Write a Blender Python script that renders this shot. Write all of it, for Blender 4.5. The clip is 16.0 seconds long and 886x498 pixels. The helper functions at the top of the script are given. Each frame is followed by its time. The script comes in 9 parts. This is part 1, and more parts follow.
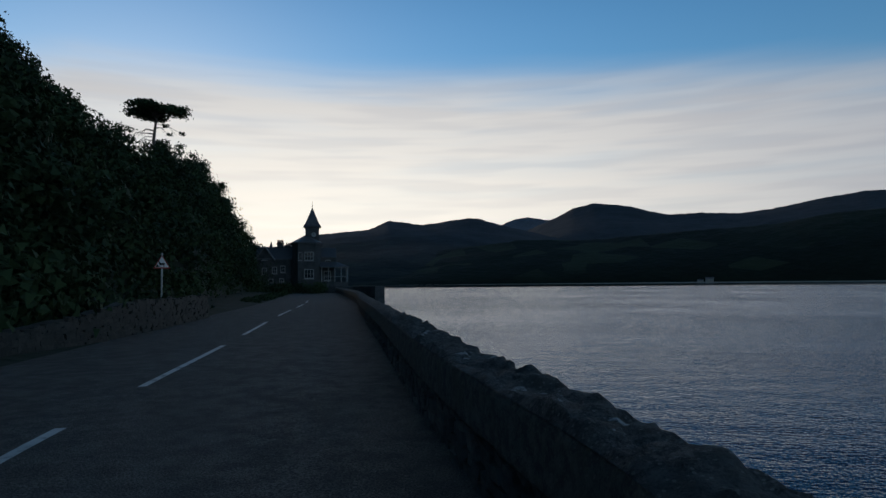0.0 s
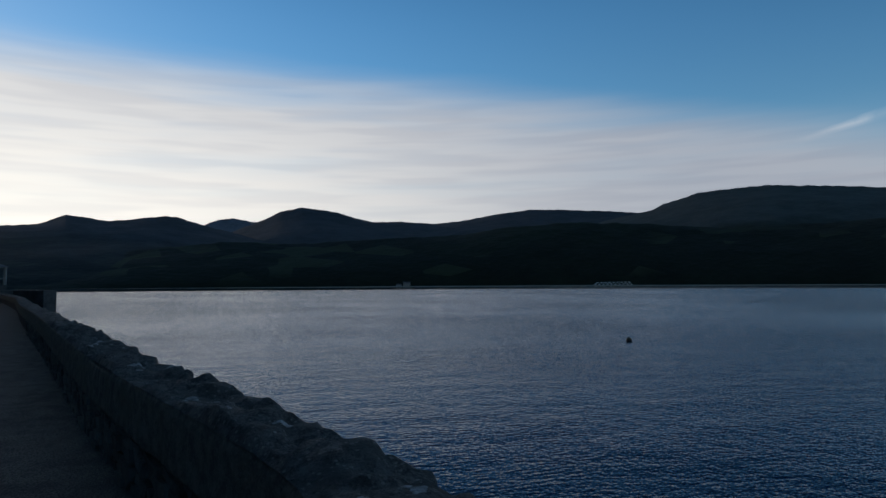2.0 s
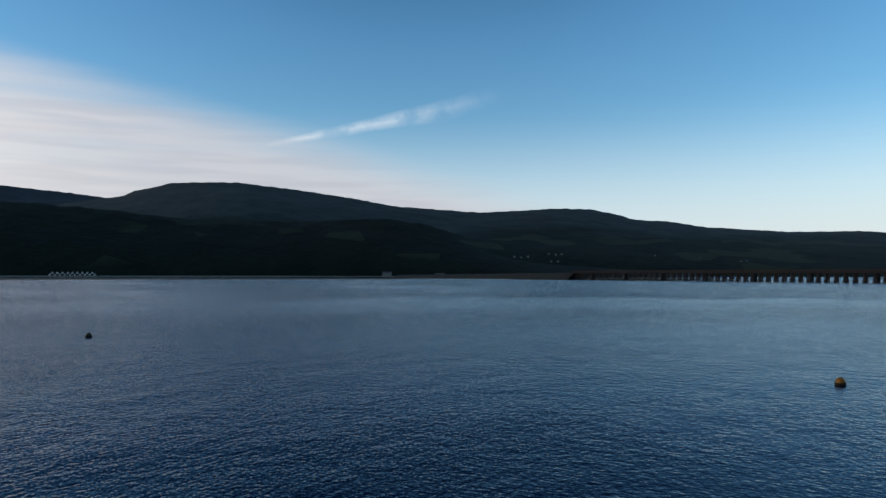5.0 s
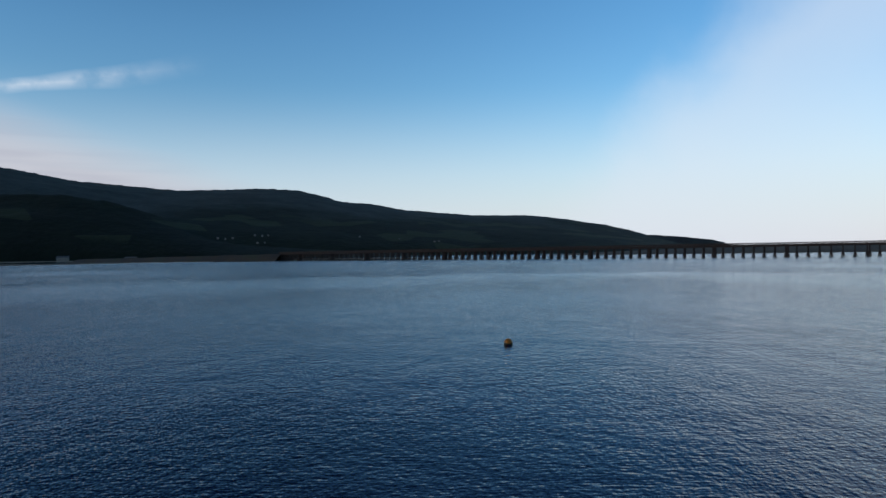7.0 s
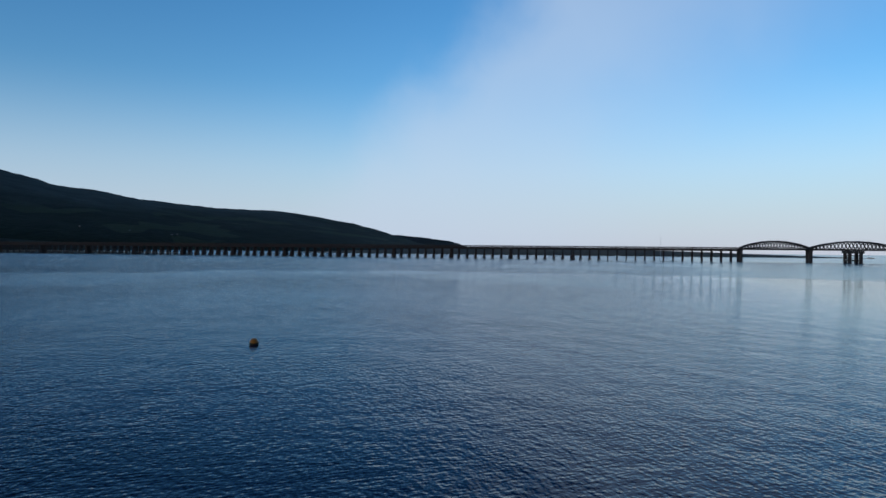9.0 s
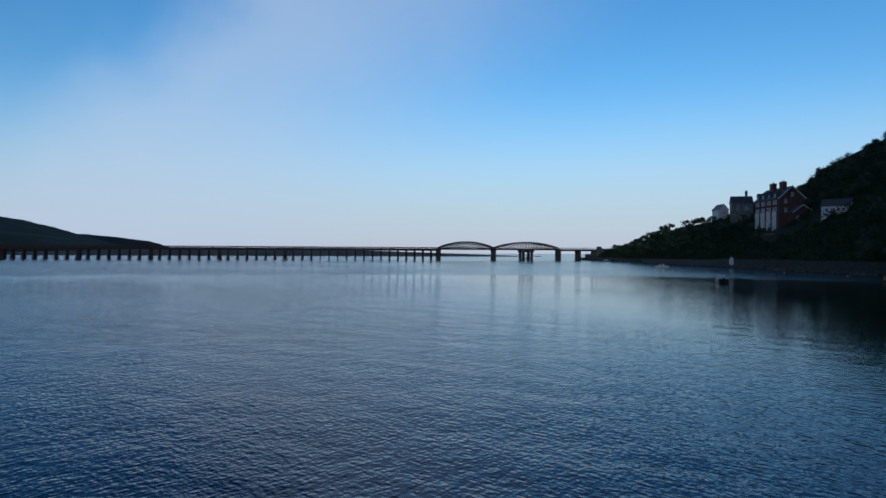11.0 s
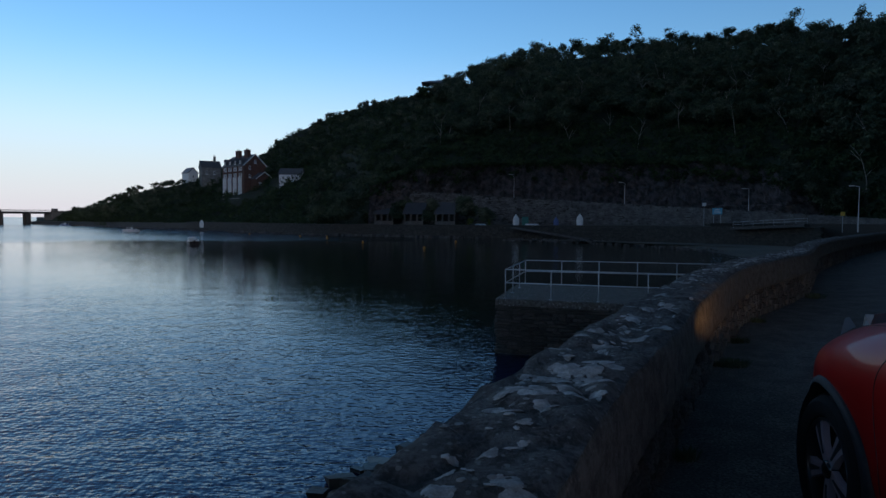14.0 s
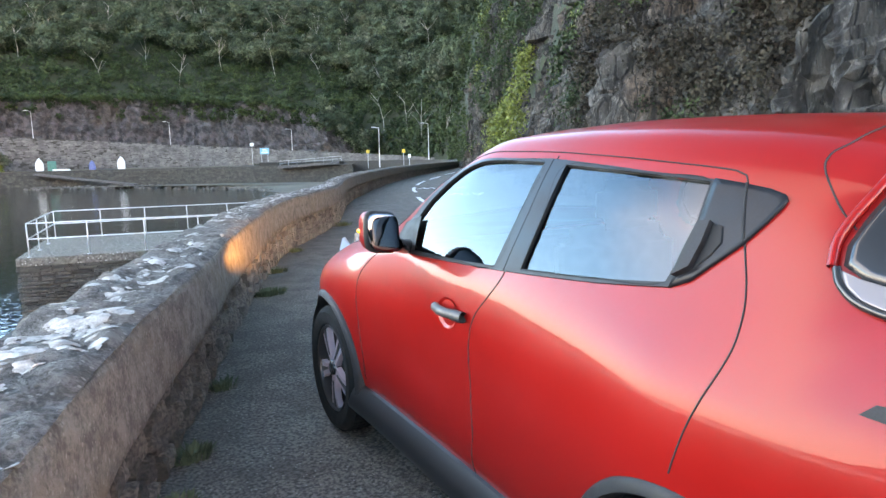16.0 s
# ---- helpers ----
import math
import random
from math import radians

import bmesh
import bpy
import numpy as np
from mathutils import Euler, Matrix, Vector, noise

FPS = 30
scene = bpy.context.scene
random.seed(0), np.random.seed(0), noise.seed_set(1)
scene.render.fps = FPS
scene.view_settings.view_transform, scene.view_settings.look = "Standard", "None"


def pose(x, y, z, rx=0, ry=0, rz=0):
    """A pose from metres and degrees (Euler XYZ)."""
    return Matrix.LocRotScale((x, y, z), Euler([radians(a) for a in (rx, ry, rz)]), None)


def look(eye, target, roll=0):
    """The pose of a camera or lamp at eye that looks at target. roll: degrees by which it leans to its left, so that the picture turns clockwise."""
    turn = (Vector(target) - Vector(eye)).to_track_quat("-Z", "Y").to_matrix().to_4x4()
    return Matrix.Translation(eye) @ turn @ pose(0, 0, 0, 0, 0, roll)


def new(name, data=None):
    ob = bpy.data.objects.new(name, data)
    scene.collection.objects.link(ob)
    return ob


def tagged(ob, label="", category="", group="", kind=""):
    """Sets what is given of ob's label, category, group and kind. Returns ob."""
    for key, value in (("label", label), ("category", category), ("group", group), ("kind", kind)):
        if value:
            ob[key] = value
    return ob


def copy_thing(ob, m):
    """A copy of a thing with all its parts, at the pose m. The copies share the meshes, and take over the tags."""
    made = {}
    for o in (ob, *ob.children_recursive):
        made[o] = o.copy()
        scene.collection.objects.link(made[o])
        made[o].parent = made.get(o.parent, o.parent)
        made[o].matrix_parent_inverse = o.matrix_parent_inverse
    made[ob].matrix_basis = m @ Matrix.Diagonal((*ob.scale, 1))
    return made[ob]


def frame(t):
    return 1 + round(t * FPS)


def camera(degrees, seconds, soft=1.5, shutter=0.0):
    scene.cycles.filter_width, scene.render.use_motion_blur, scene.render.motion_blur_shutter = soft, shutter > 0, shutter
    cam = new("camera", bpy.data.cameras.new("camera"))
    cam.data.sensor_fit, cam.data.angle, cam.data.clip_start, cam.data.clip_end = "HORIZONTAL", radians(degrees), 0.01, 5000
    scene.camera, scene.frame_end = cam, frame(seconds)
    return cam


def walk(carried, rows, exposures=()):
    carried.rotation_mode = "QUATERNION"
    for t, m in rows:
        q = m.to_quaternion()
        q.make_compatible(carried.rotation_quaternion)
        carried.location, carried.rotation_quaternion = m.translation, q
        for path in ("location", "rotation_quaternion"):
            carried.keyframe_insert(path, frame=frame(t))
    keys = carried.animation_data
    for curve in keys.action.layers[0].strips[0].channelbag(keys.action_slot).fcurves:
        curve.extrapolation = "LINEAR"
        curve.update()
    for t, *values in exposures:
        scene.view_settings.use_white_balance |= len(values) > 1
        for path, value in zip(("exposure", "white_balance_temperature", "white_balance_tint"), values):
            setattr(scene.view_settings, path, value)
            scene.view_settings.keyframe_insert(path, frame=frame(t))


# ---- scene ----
cam = camera(69.0, 16.0)
PATH = [
    (0.0, pose(-0.000, -0.000, 1.600, 92.99, 0.51, 5.05)),
    (0.5, pose(0.017, 0.040, 1.584, 92.64, 0.93, 1.00)),
    (1.0, pose(0.055, -0.051, 1.600, 92.39, -0.16, -5.52)),
    (1.5, pose(0.116, -0.147, 1.627, 92.66, -0.76, -13.49)),
    (2.0, pose(0.152, -0.152, 1.619, 93.16, 0.30, -20.60)),
    (2.5, pose(0.186, -0.145, 1.625, 92.73, -0.07, -30.09)),
    (3.0, pose(0.212, -0.164, 1.621, 92.89, -0.22, -35.19)),
    (3.5, pose(0.108, -0.141, 1.614, 92.55, 0.42, -40.62)),
    (4.0, pose(0.120, -0.192, 1.621, 92.73, -0.19, -49.43)),
    (6.5, pose(-0.077, -0.322, 1.580, 90.34, 1.08, -84.58)),
    (7.0, pose(-0.117, -0.374, 1.566, 90.41, 0.84, -90.83)),
    (7.5, pose(-0.117, -0.316, 1.564, 90.40, 0.71, -96.30)),
    (8.0, pose(-0.115, -0.318, 1.565, 90.17, 0.01, -102.98)),
    (10.5, pose(0.011, -0.222, 1.641, 90.43, -0.08, -129.05)),
    (11.0, pose(-0.059, -0.292, 1.624, 90.33, -0.26, -138.05)),
    (11.5, pose(-0.074, -0.358, 1.609, 89.63, -0.75, -146.78)),
    (12.0, pose(0.025, -0.416, 1.598, 89.41, -0.69, -153.04)),
    (12.5, pose(0.155, -0.439, 1.587, 89.37, -0.59, -158.51)),
    (13.0, pose(0.171, -0.454, 1.570, 88.82, -0.62, -164.19)),
    (13.5, pose(0.123, -0.514, 1.545, 88.13, -1.12, -170.58)),
    (14.0, pose(0.054, -0.511, 1.550, 87.29, -0.30, -182.69)),
    (14.5, pose(-0.024, -0.520, 1.543, 86.66, -0.07, -198.28)),
    (15.0, pose(-0.083, -0.454, 1.544, 85.29, 0.84, -209.46)),
    (15.5, pose(-0.099, -0.407, 1.535, 83.36, 1.15, -216.75)),
    (16.0, pose(-0.113, -0.403, 1.526, 81.81, 1.08, -220.93)),
]
EXPOSURES = [
    (0.0, -0.25, 6200, 10), (1.0, -0.3, 6100, 10), (2.0, -0.2, 6000, 10), (3.0, 0.1, 6100, 10), (4.0, 0.35, 6250, 10), (6.5, 0.3, 6550, 14), (7.0, 0.25, 6250, 14), (8.0, 0.1, 5850, 12), (10.5, -0.18, 5450, 12),
    (12.5, -0.12, 5500, 15), (13.5, 0.12, 5950, 20), (14.0, 0.25, 6200, 20), (14.5, 0.7, 7000, 34), (15.0, 2.28, 7900, 46), (15.5, 4.1, 9800, 33), (16.0, 4.72, 10000, 28),
]
walk(cam, PATH, EXPOSURES)

# ---- light: a low morning sun behind the wooded hill, and a bright sky ----
SUN_AZ, SUN_EL = 30.0, 6.5  # degrees anticlockwise from +y; height


def link(tree, a, b):
    tree.links.new(a, b)


def calc(tree, op, a, b=None, c=None, clamp=False):
    n = tree.nodes.new("ShaderNodeMath")
    n.operation, n.use_clamp = op, clamp
    for k, v in enumerate((a, b, c)):
        if v is None:
            continue
        if isinstance(v, (int, float)):
            n.inputs[k].default_value = v
        else:
            tree.links.new(v, n.inputs[k])
    return n.outputs[0]


def remap(tree, v, a, b, c=0.0, d=1.0, smooth=True):
    n = tree.nodes.new("ShaderNodeMapRange")
    n.interpolation_type = "SMOOTHSTEP" if smooth else "LINEAR"
    tree.links.new(v, n.inputs[0])
    for k, x in zip((1, 2, 3, 4), (a, b, c, d)):
        n.inputs[k].default_value = x
    return n.outputs[0]


def blend(tree, fac, a, b, how="MIX"):
    n = tree.nodes.new("ShaderNodeMix")
    n.data_type, n.blend_type = "RGBA", how
    for k, v in ((0, fac), (6, a), (7, b)):
        if isinstance(v, (int, float)):
            n.inputs[k].default_value = v
        elif isinstance(v, tuple):
            n.inputs[k].default_value = (*v, 1)
        else:
            tree.links.new(v, n.inputs[k])
    return n.outputs[2]


world = bpy.data.worlds.new("sky")
scene.world = world
world.use_nodes = True
wt = world.node_tree
wt.nodes.clear()
w_out = wt.nodes.new("ShaderNodeOutputWorld")
w_bg = wt.nodes.new("ShaderNodeBackground")
sky = wt.nodes.new("ShaderNodeTexSky")
sky.sky_type, sky.sun_disc = "NISHITA", False
sky.sun_elevation, sky.sun_rotation = radians(SUN_EL), radians(-SUN_AZ)
sky.air_density, sky.dust_density, sky.ozone_density = 1.0, 0.15, 2.0
w_co = wt.nodes.new("ShaderNodeTexCoord")
w_sep = wt.nodes.new("ShaderNodeSeparateXYZ")
link(wt, w_co.outputs["Generated"], w_sep.inputs[0])
sx, sy, sz = w_sep.outputs
az = calc(wt, "MULTIPLY", calc(wt, "ARCTAN2", calc(wt, "MULTIPLY", sx, -1.0), sy), 180 / math.pi)
el = calc(wt, "MULTIPLY", calc(wt, "ARCSINE", sz), 180 / math.pi)
# streaks drawn out along the horizon
w_cmb = wt.nodes.new("ShaderNodeCombineXYZ")
link(wt, calc(wt, "MULTIPLY", az, 0.035), w_cmb.inputs[0])
link(wt, calc(wt, "ADD", calc(wt, "MULTIPLY", el, 0.42), calc(wt, "MULTIPLY", az, 0.006)), w_cmb.inputs[1])
w_n = wt.nodes.new("ShaderNodeTexNoise")
w_n.inputs["Scale"].default_value, w_n.inputs["Detail"].default_value, w_n.inputs["Roughness"].default_value = 1.3, 3, 0.45
link(wt, w_cmb.outputs[0], w_n.inputs[0])
streak = w_n.outputs[0]
# the sheet of high cloud: its upper edge sinks towards the south
u = calc(wt, "MAXIMUM", calc(wt, "MULTIPLY", az, -1.0), 0.0)
u2 = calc(wt, "MAXIMUM", calc(wt, "ADD", az, -35.0), 0.0)
edge = calc(wt, "SUBTRACT", calc(wt, "SUBTRACT", 18.0, calc(wt, "MULTIPLY", calc(wt, "MULTIPLY", u, u), 0.00226)), calc(wt, "MULTIPLY", u2, 0.25))
below = calc(wt, "SUBTRACT", edge, el)
below = calc(wt, "ADD", below, calc(wt, "MULTIPLY", calc(wt, "SUBTRACT", streak, 0.5), 1.7))
sheet = remap(wt, below, -1.8, 3.2, 0.0, 0.94)
sheet = calc(wt, "MULTIPLY", sheet, remap(wt, streak, 0.2, 0.6, 0.8, 1.0))
# the thin trail that leaves the sheet
tr = calc(wt, "SUBTRACT", el, calc(wt, "ADD", calc(wt, "ADD", 11.2, calc(wt, "MULTIPLY", streak, 1.0)), calc(wt, "MULTIPLY", calc(wt, "SUBTRACT", u, 53.0), 0.225)))
wide = remap(wt, u, 51.0, 74.0, 0.30, 1.4, False)
trail = calc(wt, "SUBTRACT", 1.0, calc(wt, "DIVIDE", calc(wt, "ABSOLUTE", tr), wide), clamp=True)
trail = calc(wt, "MULTIPLY", trail, calc(wt, "MULTIPLY", remap(wt, u, 49, 53), remap(wt, u, 56, 72, 0.5, 0.0)))
w_n4 = wt.nodes.new("ShaderNodeTexNoise")
w_n4.inputs["Scale"].default_value, w_n4.inputs["Detail"].default_value = 26.0, 4
link(wt, w_co.outputs["Generated"], w_n4.inputs[0])
trail = calc(wt, "MULTIPLY", trail, remap(wt, w_n4.outputs[0], 0.35, 0.62, 0.35, 1.35))
# the pale fan of thin cloud over the estuary's mouth
fan = calc(wt, "SUBTRACT", u, calc(wt, "ADD", 98.0, calc(wt, "MULTIPLY", el, 0.85)))
w_n3 = wt.nodes.new("ShaderNodeTexNoise")
w_n3.inputs["Scale"].default_value, w_n3.inputs["Detail"].default_value = 5.0, 5
link(wt, w_co.outputs["Generated"], w_n3.inputs[0])
fan = calc(wt, "ADD", fan, calc(wt, "MULTIPLY", calc(wt, "SUBTRACT", w_n3.outputs[0], 0.5), 16.0))
fan = calc(wt, "MULTIPLY", remap(wt, fan, -3.0, 8.0), remap(wt, fan, 6.0, 42.0, 0.55, 0.0))
veil = remap(wt, el, 0.0, 15.0, 0.86, 0.0)
thin = calc(wt, "MAXIMUM", trail, fan)
glow = calc(wt, "MULTIPLY", remap(wt, calc(wt, "ABSOLUTE", calc(wt, "ADD", az, -16.0)), 0, 62, 1.0, 0.0), remap(wt, el, 0, 22, 1.0, 0.25))
cloud = blend(wt, glow, (0.48, 0.485, 0.51), (1.45, 1.30, 1.08))
w_n2 = wt.nodes.new("ShaderNodeTexNoise")
w_n2.inputs["Scale"].default_value, w_n2.inputs["Detail"].default_value = 2.2, 2
link(wt, w_cmb.outputs[0], w_n2.inputs[0])
cloud = blend(wt, remap(wt, w_n2.outputs[0], 0.40, 0.64, 0.0, 0.4), cloud, blend(wt, 1.0, cloud, (0.74, 0.76, 0.82), "MULTIPLY"))
w_hsv = wt.nodes.new("ShaderNodeHueSaturation")
w_hsv.inputs["Saturation"].default_value = 1.27
w_hsv.inputs["Value"].default_value = 0.19
link(wt, sky.outputs[0], w_hsv.inputs["Color"])
deep = blend(wt, 1.0, w_hsv.outputs[0], (1.0, 1.0, 1.06), "MULTIPLY")
# the sky above the view is dimmed to darken the land, thin cloud less so;
# the dimming starts higher over the open sea, to brighten the water
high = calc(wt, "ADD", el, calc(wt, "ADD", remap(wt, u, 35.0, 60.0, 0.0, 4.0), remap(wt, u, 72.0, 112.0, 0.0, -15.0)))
zenith_dim = blend(wt, remap(wt, high, 21.0, 48.0), (1.0, 1.0, 1.0), (0.215, 0.19, 0.17))
clear_sky = blend(wt, 1.0, blend(wt, veil, deep, (0.54, 0.59, 0.68)), zenith_dim, "MULTIPLY")
hazy = blend(wt, thin, clear_sky, blend(wt, 1.0, (0.61, 0.67, 0.71), blend(wt, 0.5, zenith_dim, (1.0, 1.0, 1.0)), "MULTIPLY"))
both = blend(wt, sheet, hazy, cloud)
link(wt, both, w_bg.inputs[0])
w_bg.inputs[1].default_value = 1.0
link(wt, w_bg.outputs[0], w_out.inputs[0])

sun_data = bpy.data.lights.new("sun", "SUN")
sun_data.energy, sun_data.angle, sun_data.color = 0.5, radians(10.0), (1.0, 0.82, 0.62)  # veiled by the high cloud
sun = new("sun", sun_data)
s_az = radians(SUN_AZ)
sun.matrix_world = look((-math.sin(s_az) * 50, math.cos(s_az) * 50, math.tan(radians(SUN_EL)) * 50), (0, 0, 0))

# ---- materials ----
def surface(name, a, b, rough=0.8, scale=4.0, metal=0.0, bump=0.3, fine=60.0, c=None, c_scale=0.6, spec=0.5, dist=0.02, island=0.0, obrand=0.0, stretch=(1, 1, 1)):
    """Two colours mixed by a coarse and a fine noise, with relief; c: blotches of a third colour."""
    m = bpy.data.materials.new(name)
    m.use_nodes = True
    t = m.node_tree
    p = t.nodes["Principled BSDF"]
    co = t.nodes.new("ShaderNodeTexCoord")
    mp = t.nodes.new("ShaderNodeMapping")
    mp.inputs["Scale"].default_value = stretch
    link(t, co.outputs["Object"], mp.inputs[0])
    n1 = t.nodes.new("ShaderNodeTexNoise")
    n2 = t.nodes.new("ShaderNodeTexNoise")
    for n, s, d in ((n1, scale, 6), (n2, fine, 3)):
        n.inputs["Scale"].default_value, n.inputs["Detail"].default_value = s, d
        link(t, mp.outputs[0], n.inputs[0])
    f = calc(t, "ADD", calc(t, "MULTIPLY", n1.outputs[0], 0.7), calc(t, "MULTIPLY", n2.outputs[0], 0.3))
    col = blend(t, remap(t, f, 0.36, 0.64), a, b)
    if c:
        n3 = t.nodes.new("ShaderNodeTexNoise")
        n3.inputs["Scale"].default_value, n3.inputs["Detail"].default_value, n3.inputs["Roughness"].default_value = c_scale, 8, 0.65
        link(t, mp.outputs[0], n3.inputs[0])
        col = blend(t, remap(t, n3.outputs[0], 0.5, 0.68), col, c)
    if island or obrand:
        if island:
            g = t.nodes.new("ShaderNodeNewGeometry").outputs["Random Per Island"]
        else:
            g = t.nodes.new("ShaderNodeObjectInfo").outputs["Random"]
        k = island or obrand
        h = t.nodes.new("ShaderNodeHueSaturation")
        link(t, remap(t, g, 0, 1, 1 - k, 1 + k, False), h.inputs["Value"])
        link(t, remap(t, calc(t, "FRACT", calc(t, "MULTIPLY", g, 7.31)), 0, 1, 0.5 - 0.03 * k, 0.5 + 0.03 * k, False), h.inputs["Hue"])
        link(t, col, h.inputs["Color"])
        col = h.outputs[0]
    link(t, col, p.inputs["Base Color"])
    p.inputs["Metallic"].default_value = metal
    p.inputs["Specular IOR Level"].default_value = spec
    link(t, remap(t, n1.outputs[0], 0.3, 0.7, max(rough - 0.12, 0.02), min(rough + 0.1, 1)), p.inputs["Roughness"])
    if bump:
        bn = t.nodes.new("ShaderNodeBump")
        bn.inputs["Strength"].default_value, bn.inputs["Distance"].default_value = bump, dist
        link(t, f, bn.inputs["Height"])
        link(t, bn.outputs[0], p.inputs["Normal"])
    return m


def plain(name, col, rough=0.5, metal=0.0, spec=0.5, coat=0.0):
    m = bpy.data.materials.new(name)
    m.use_nodes = True
    p = m.node_tree.nodes["Principled BSDF"]
    p.inputs["Base Color"].default_value = (*col, 1)
    p.inputs["Roughness"].default_value, p.inputs["Metallic"].default_value = rough, metal
    p.inputs["Specular IOR Level"].default_value, p.inputs["Coat Weight"].default_value = spec, coat
    p.inputs["Coat Roughness"].default_value = 0.03
    return m


def glass_mat(name, tint, rough=0.02, clear=0.25, ior=1.9):
    """Tinted glass: a mirror-like skin over a see-through sheet."""
    m = bpy.data.materials.new(name)
    m.use_nodes = True
    t = m.node_tree
    t.nodes.clear()
    out = t.nodes.new("ShaderNodeOutputMaterial")
    tr, gl, mix, fr = (t.nodes.new(k) for k in ("ShaderNodeBsdfTransparent", "ShaderNodeBsdfGlossy", "ShaderNodeMixShader", "ShaderNodeFresnel"))
    tr.inputs[0].default_value = (*[clear * k for k in tint], 1)
    gl.inputs["Roughness"].default_value = rough
    fr.inputs[0].default_value = ior
    link(t, fr.outputs[0], mix.inputs[0])
    link(t, tr.outputs[0], mix.inputs[1])
    link(t, gl.outputs[0], mix.inputs[2])
    link(t, mix.outputs[0], out.inputs[0])
    return m


def water_mat():
    """Wind ripples: the slope of a sum of noises, taken over a fixed step so that it holds far off too."""
    m = bpy.data.materials.new("water")
    m.use_nodes = True
    t = m.node_tree
    p = t.nodes["Principled BSDF"]
    p.inputs["IOR"].default_value = 1.33
    p.inputs["Specular IOR Level"].default_value = 0.5
    p.inputs["Specular Tint"].default_value = (0.69, 0.81, 1.0, 1)
    co = t.nodes.new("ShaderNodeTexCoord").outputs["Object"]

    def shifted(dx, dy):
        a = t.nodes.new("ShaderNodeVectorMath")
        a.operation = "ADD"
        link(t, co, a.inputs[0])
        a.inputs[1].default_value = (dx, dy, 0)
        return a.outputs[0]

    def ripple(vec, sc, st, rz, d):
        mp = t.nodes.new("ShaderNodeMapping")
        mp.inputs["Scale"].default_value, mp.inputs["Rotation"].default_value = st, (0, 0, radians(rz))
        link(t, vec, mp.inputs[0])
        n = t.nodes.new("ShaderNodeTexNoise")
        n.inputs["Scale"].default_value, n.inputs["Detail"].default_value = sc, d
        link(t, mp.outputs[0], n.inputs[0])
        return n.outputs[0]

    def height(vec):
        h = None
        for sc, st, rz, d, w in ((0.22, (1, 1.8, 1), 28, 2, 0.22), (0.9, (1.8, 1, 1), 14, 2, 0.090), (2.3, (1, 2.4, 1), 36, 2.5, 0.092), (3.3, (2.4, 1, 1), -12, 2.5, 0.070), (7.5, (1, 1.7, 1), 25, 1.5, 0.028)):
            q = calc(t, "MULTIPLY", ripple(vec, sc, st, rz, d), w)
            h = q if h is None else calc(t, "ADD", h, q)
        return h
    gust = ripple(co, 0.016, (1, 1.3, 1), 20, 5)
    e = 0.045
    h0, hx, hy = height(co), height(shifted(e, 0)), height(shifted(0, e))
    k = calc(t, "MULTIPLY", remap(t, gust, 0.34, 0.66, 0.66, 1.25), -WAVE / e)
    sp = t.nodes.new("ShaderNodeSeparateXYZ")  # the cove lies in the lee of the hill
    link(t, co, sp.inputs[0])
    lee = remap(t, calc(t, "ADD", sp.outputs[1], calc(t, "MULTIPLY", calc(t, "MAXIMUM", sp.outputs[0], 0.0), 0.9)), -30.0, 4.0)
    k = calc(t, "MULTIPLY", k, calc(t, "ADD", calc(t, "MULTIPLY", lee, 0.76), 0.24))
    away = t.nodes.new("ShaderNodeVectorMath")
    away.operation = "LENGTH"
    link(t, co, away.inputs[0])
    reach = calc(t, "ADD", away.outputs["Value"], calc(t, "MULTIPLY", calc(t, "SUBTRACT", gust, 0.5), 60.0))
    bearing = calc(t, "MULTIPLY", calc(t, "ARCTAN2", sp.outputs[0], sp.outputs[1]), 180 / math.pi)
    seaward = remap(t, bearing, 56.0, 82.0)
    rip = calc(t, "MULTIPLY", remap(t, reach, 132.0, 150.0, 0.0, 0.7), seaward)  # rougher past the tide line, set by distance from the camera's stand
    calm = calc(t, "MULTIPLY", remap(t, reach, 560.0, 700.0), calc(t, "SUBTRACT", 1.0, seaward))  # slack water along the far flats, ranged from the camera's stand
    k = calc(t, "MULTIPLY", k, calc(t, "SUBTRACT", 1.0, calc(t, "MULTIPLY", calm, 0.8)))
    k = calc(t, "MULTIPLY", k, calc(t, "ADD", calc(t, "MULTIPLY", rip, 0.9), 1.0))
    # normals lean towards the camera's stand and one quarter, fitted to the view
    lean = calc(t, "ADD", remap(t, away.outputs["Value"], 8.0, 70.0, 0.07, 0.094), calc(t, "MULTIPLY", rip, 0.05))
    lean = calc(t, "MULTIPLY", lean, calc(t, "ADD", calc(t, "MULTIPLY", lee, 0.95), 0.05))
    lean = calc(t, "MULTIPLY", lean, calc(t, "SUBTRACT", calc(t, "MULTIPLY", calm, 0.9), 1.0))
    cmb = t.nodes.new("ShaderNodeCombineXYZ")
    for q, hq in enumerate((hx, hy)):
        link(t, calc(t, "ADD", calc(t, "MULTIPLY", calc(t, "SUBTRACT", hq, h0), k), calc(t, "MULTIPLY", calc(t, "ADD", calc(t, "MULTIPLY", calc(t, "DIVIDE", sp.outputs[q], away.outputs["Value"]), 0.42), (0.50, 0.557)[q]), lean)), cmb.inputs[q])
    cmb.inputs[2].default_value = 1.0
    nv = t.nodes.new("ShaderNodeVectorMath")
    nv.operation = "NORMALIZE"
    link(t, cmb.outputs[0], nv.inputs[0])
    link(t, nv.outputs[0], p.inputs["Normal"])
    deep = blend(t, remap(t, gust, 0.35, 0.65), (0.001, 0.006, 0.046), (0.002, 0.008, 0.052))
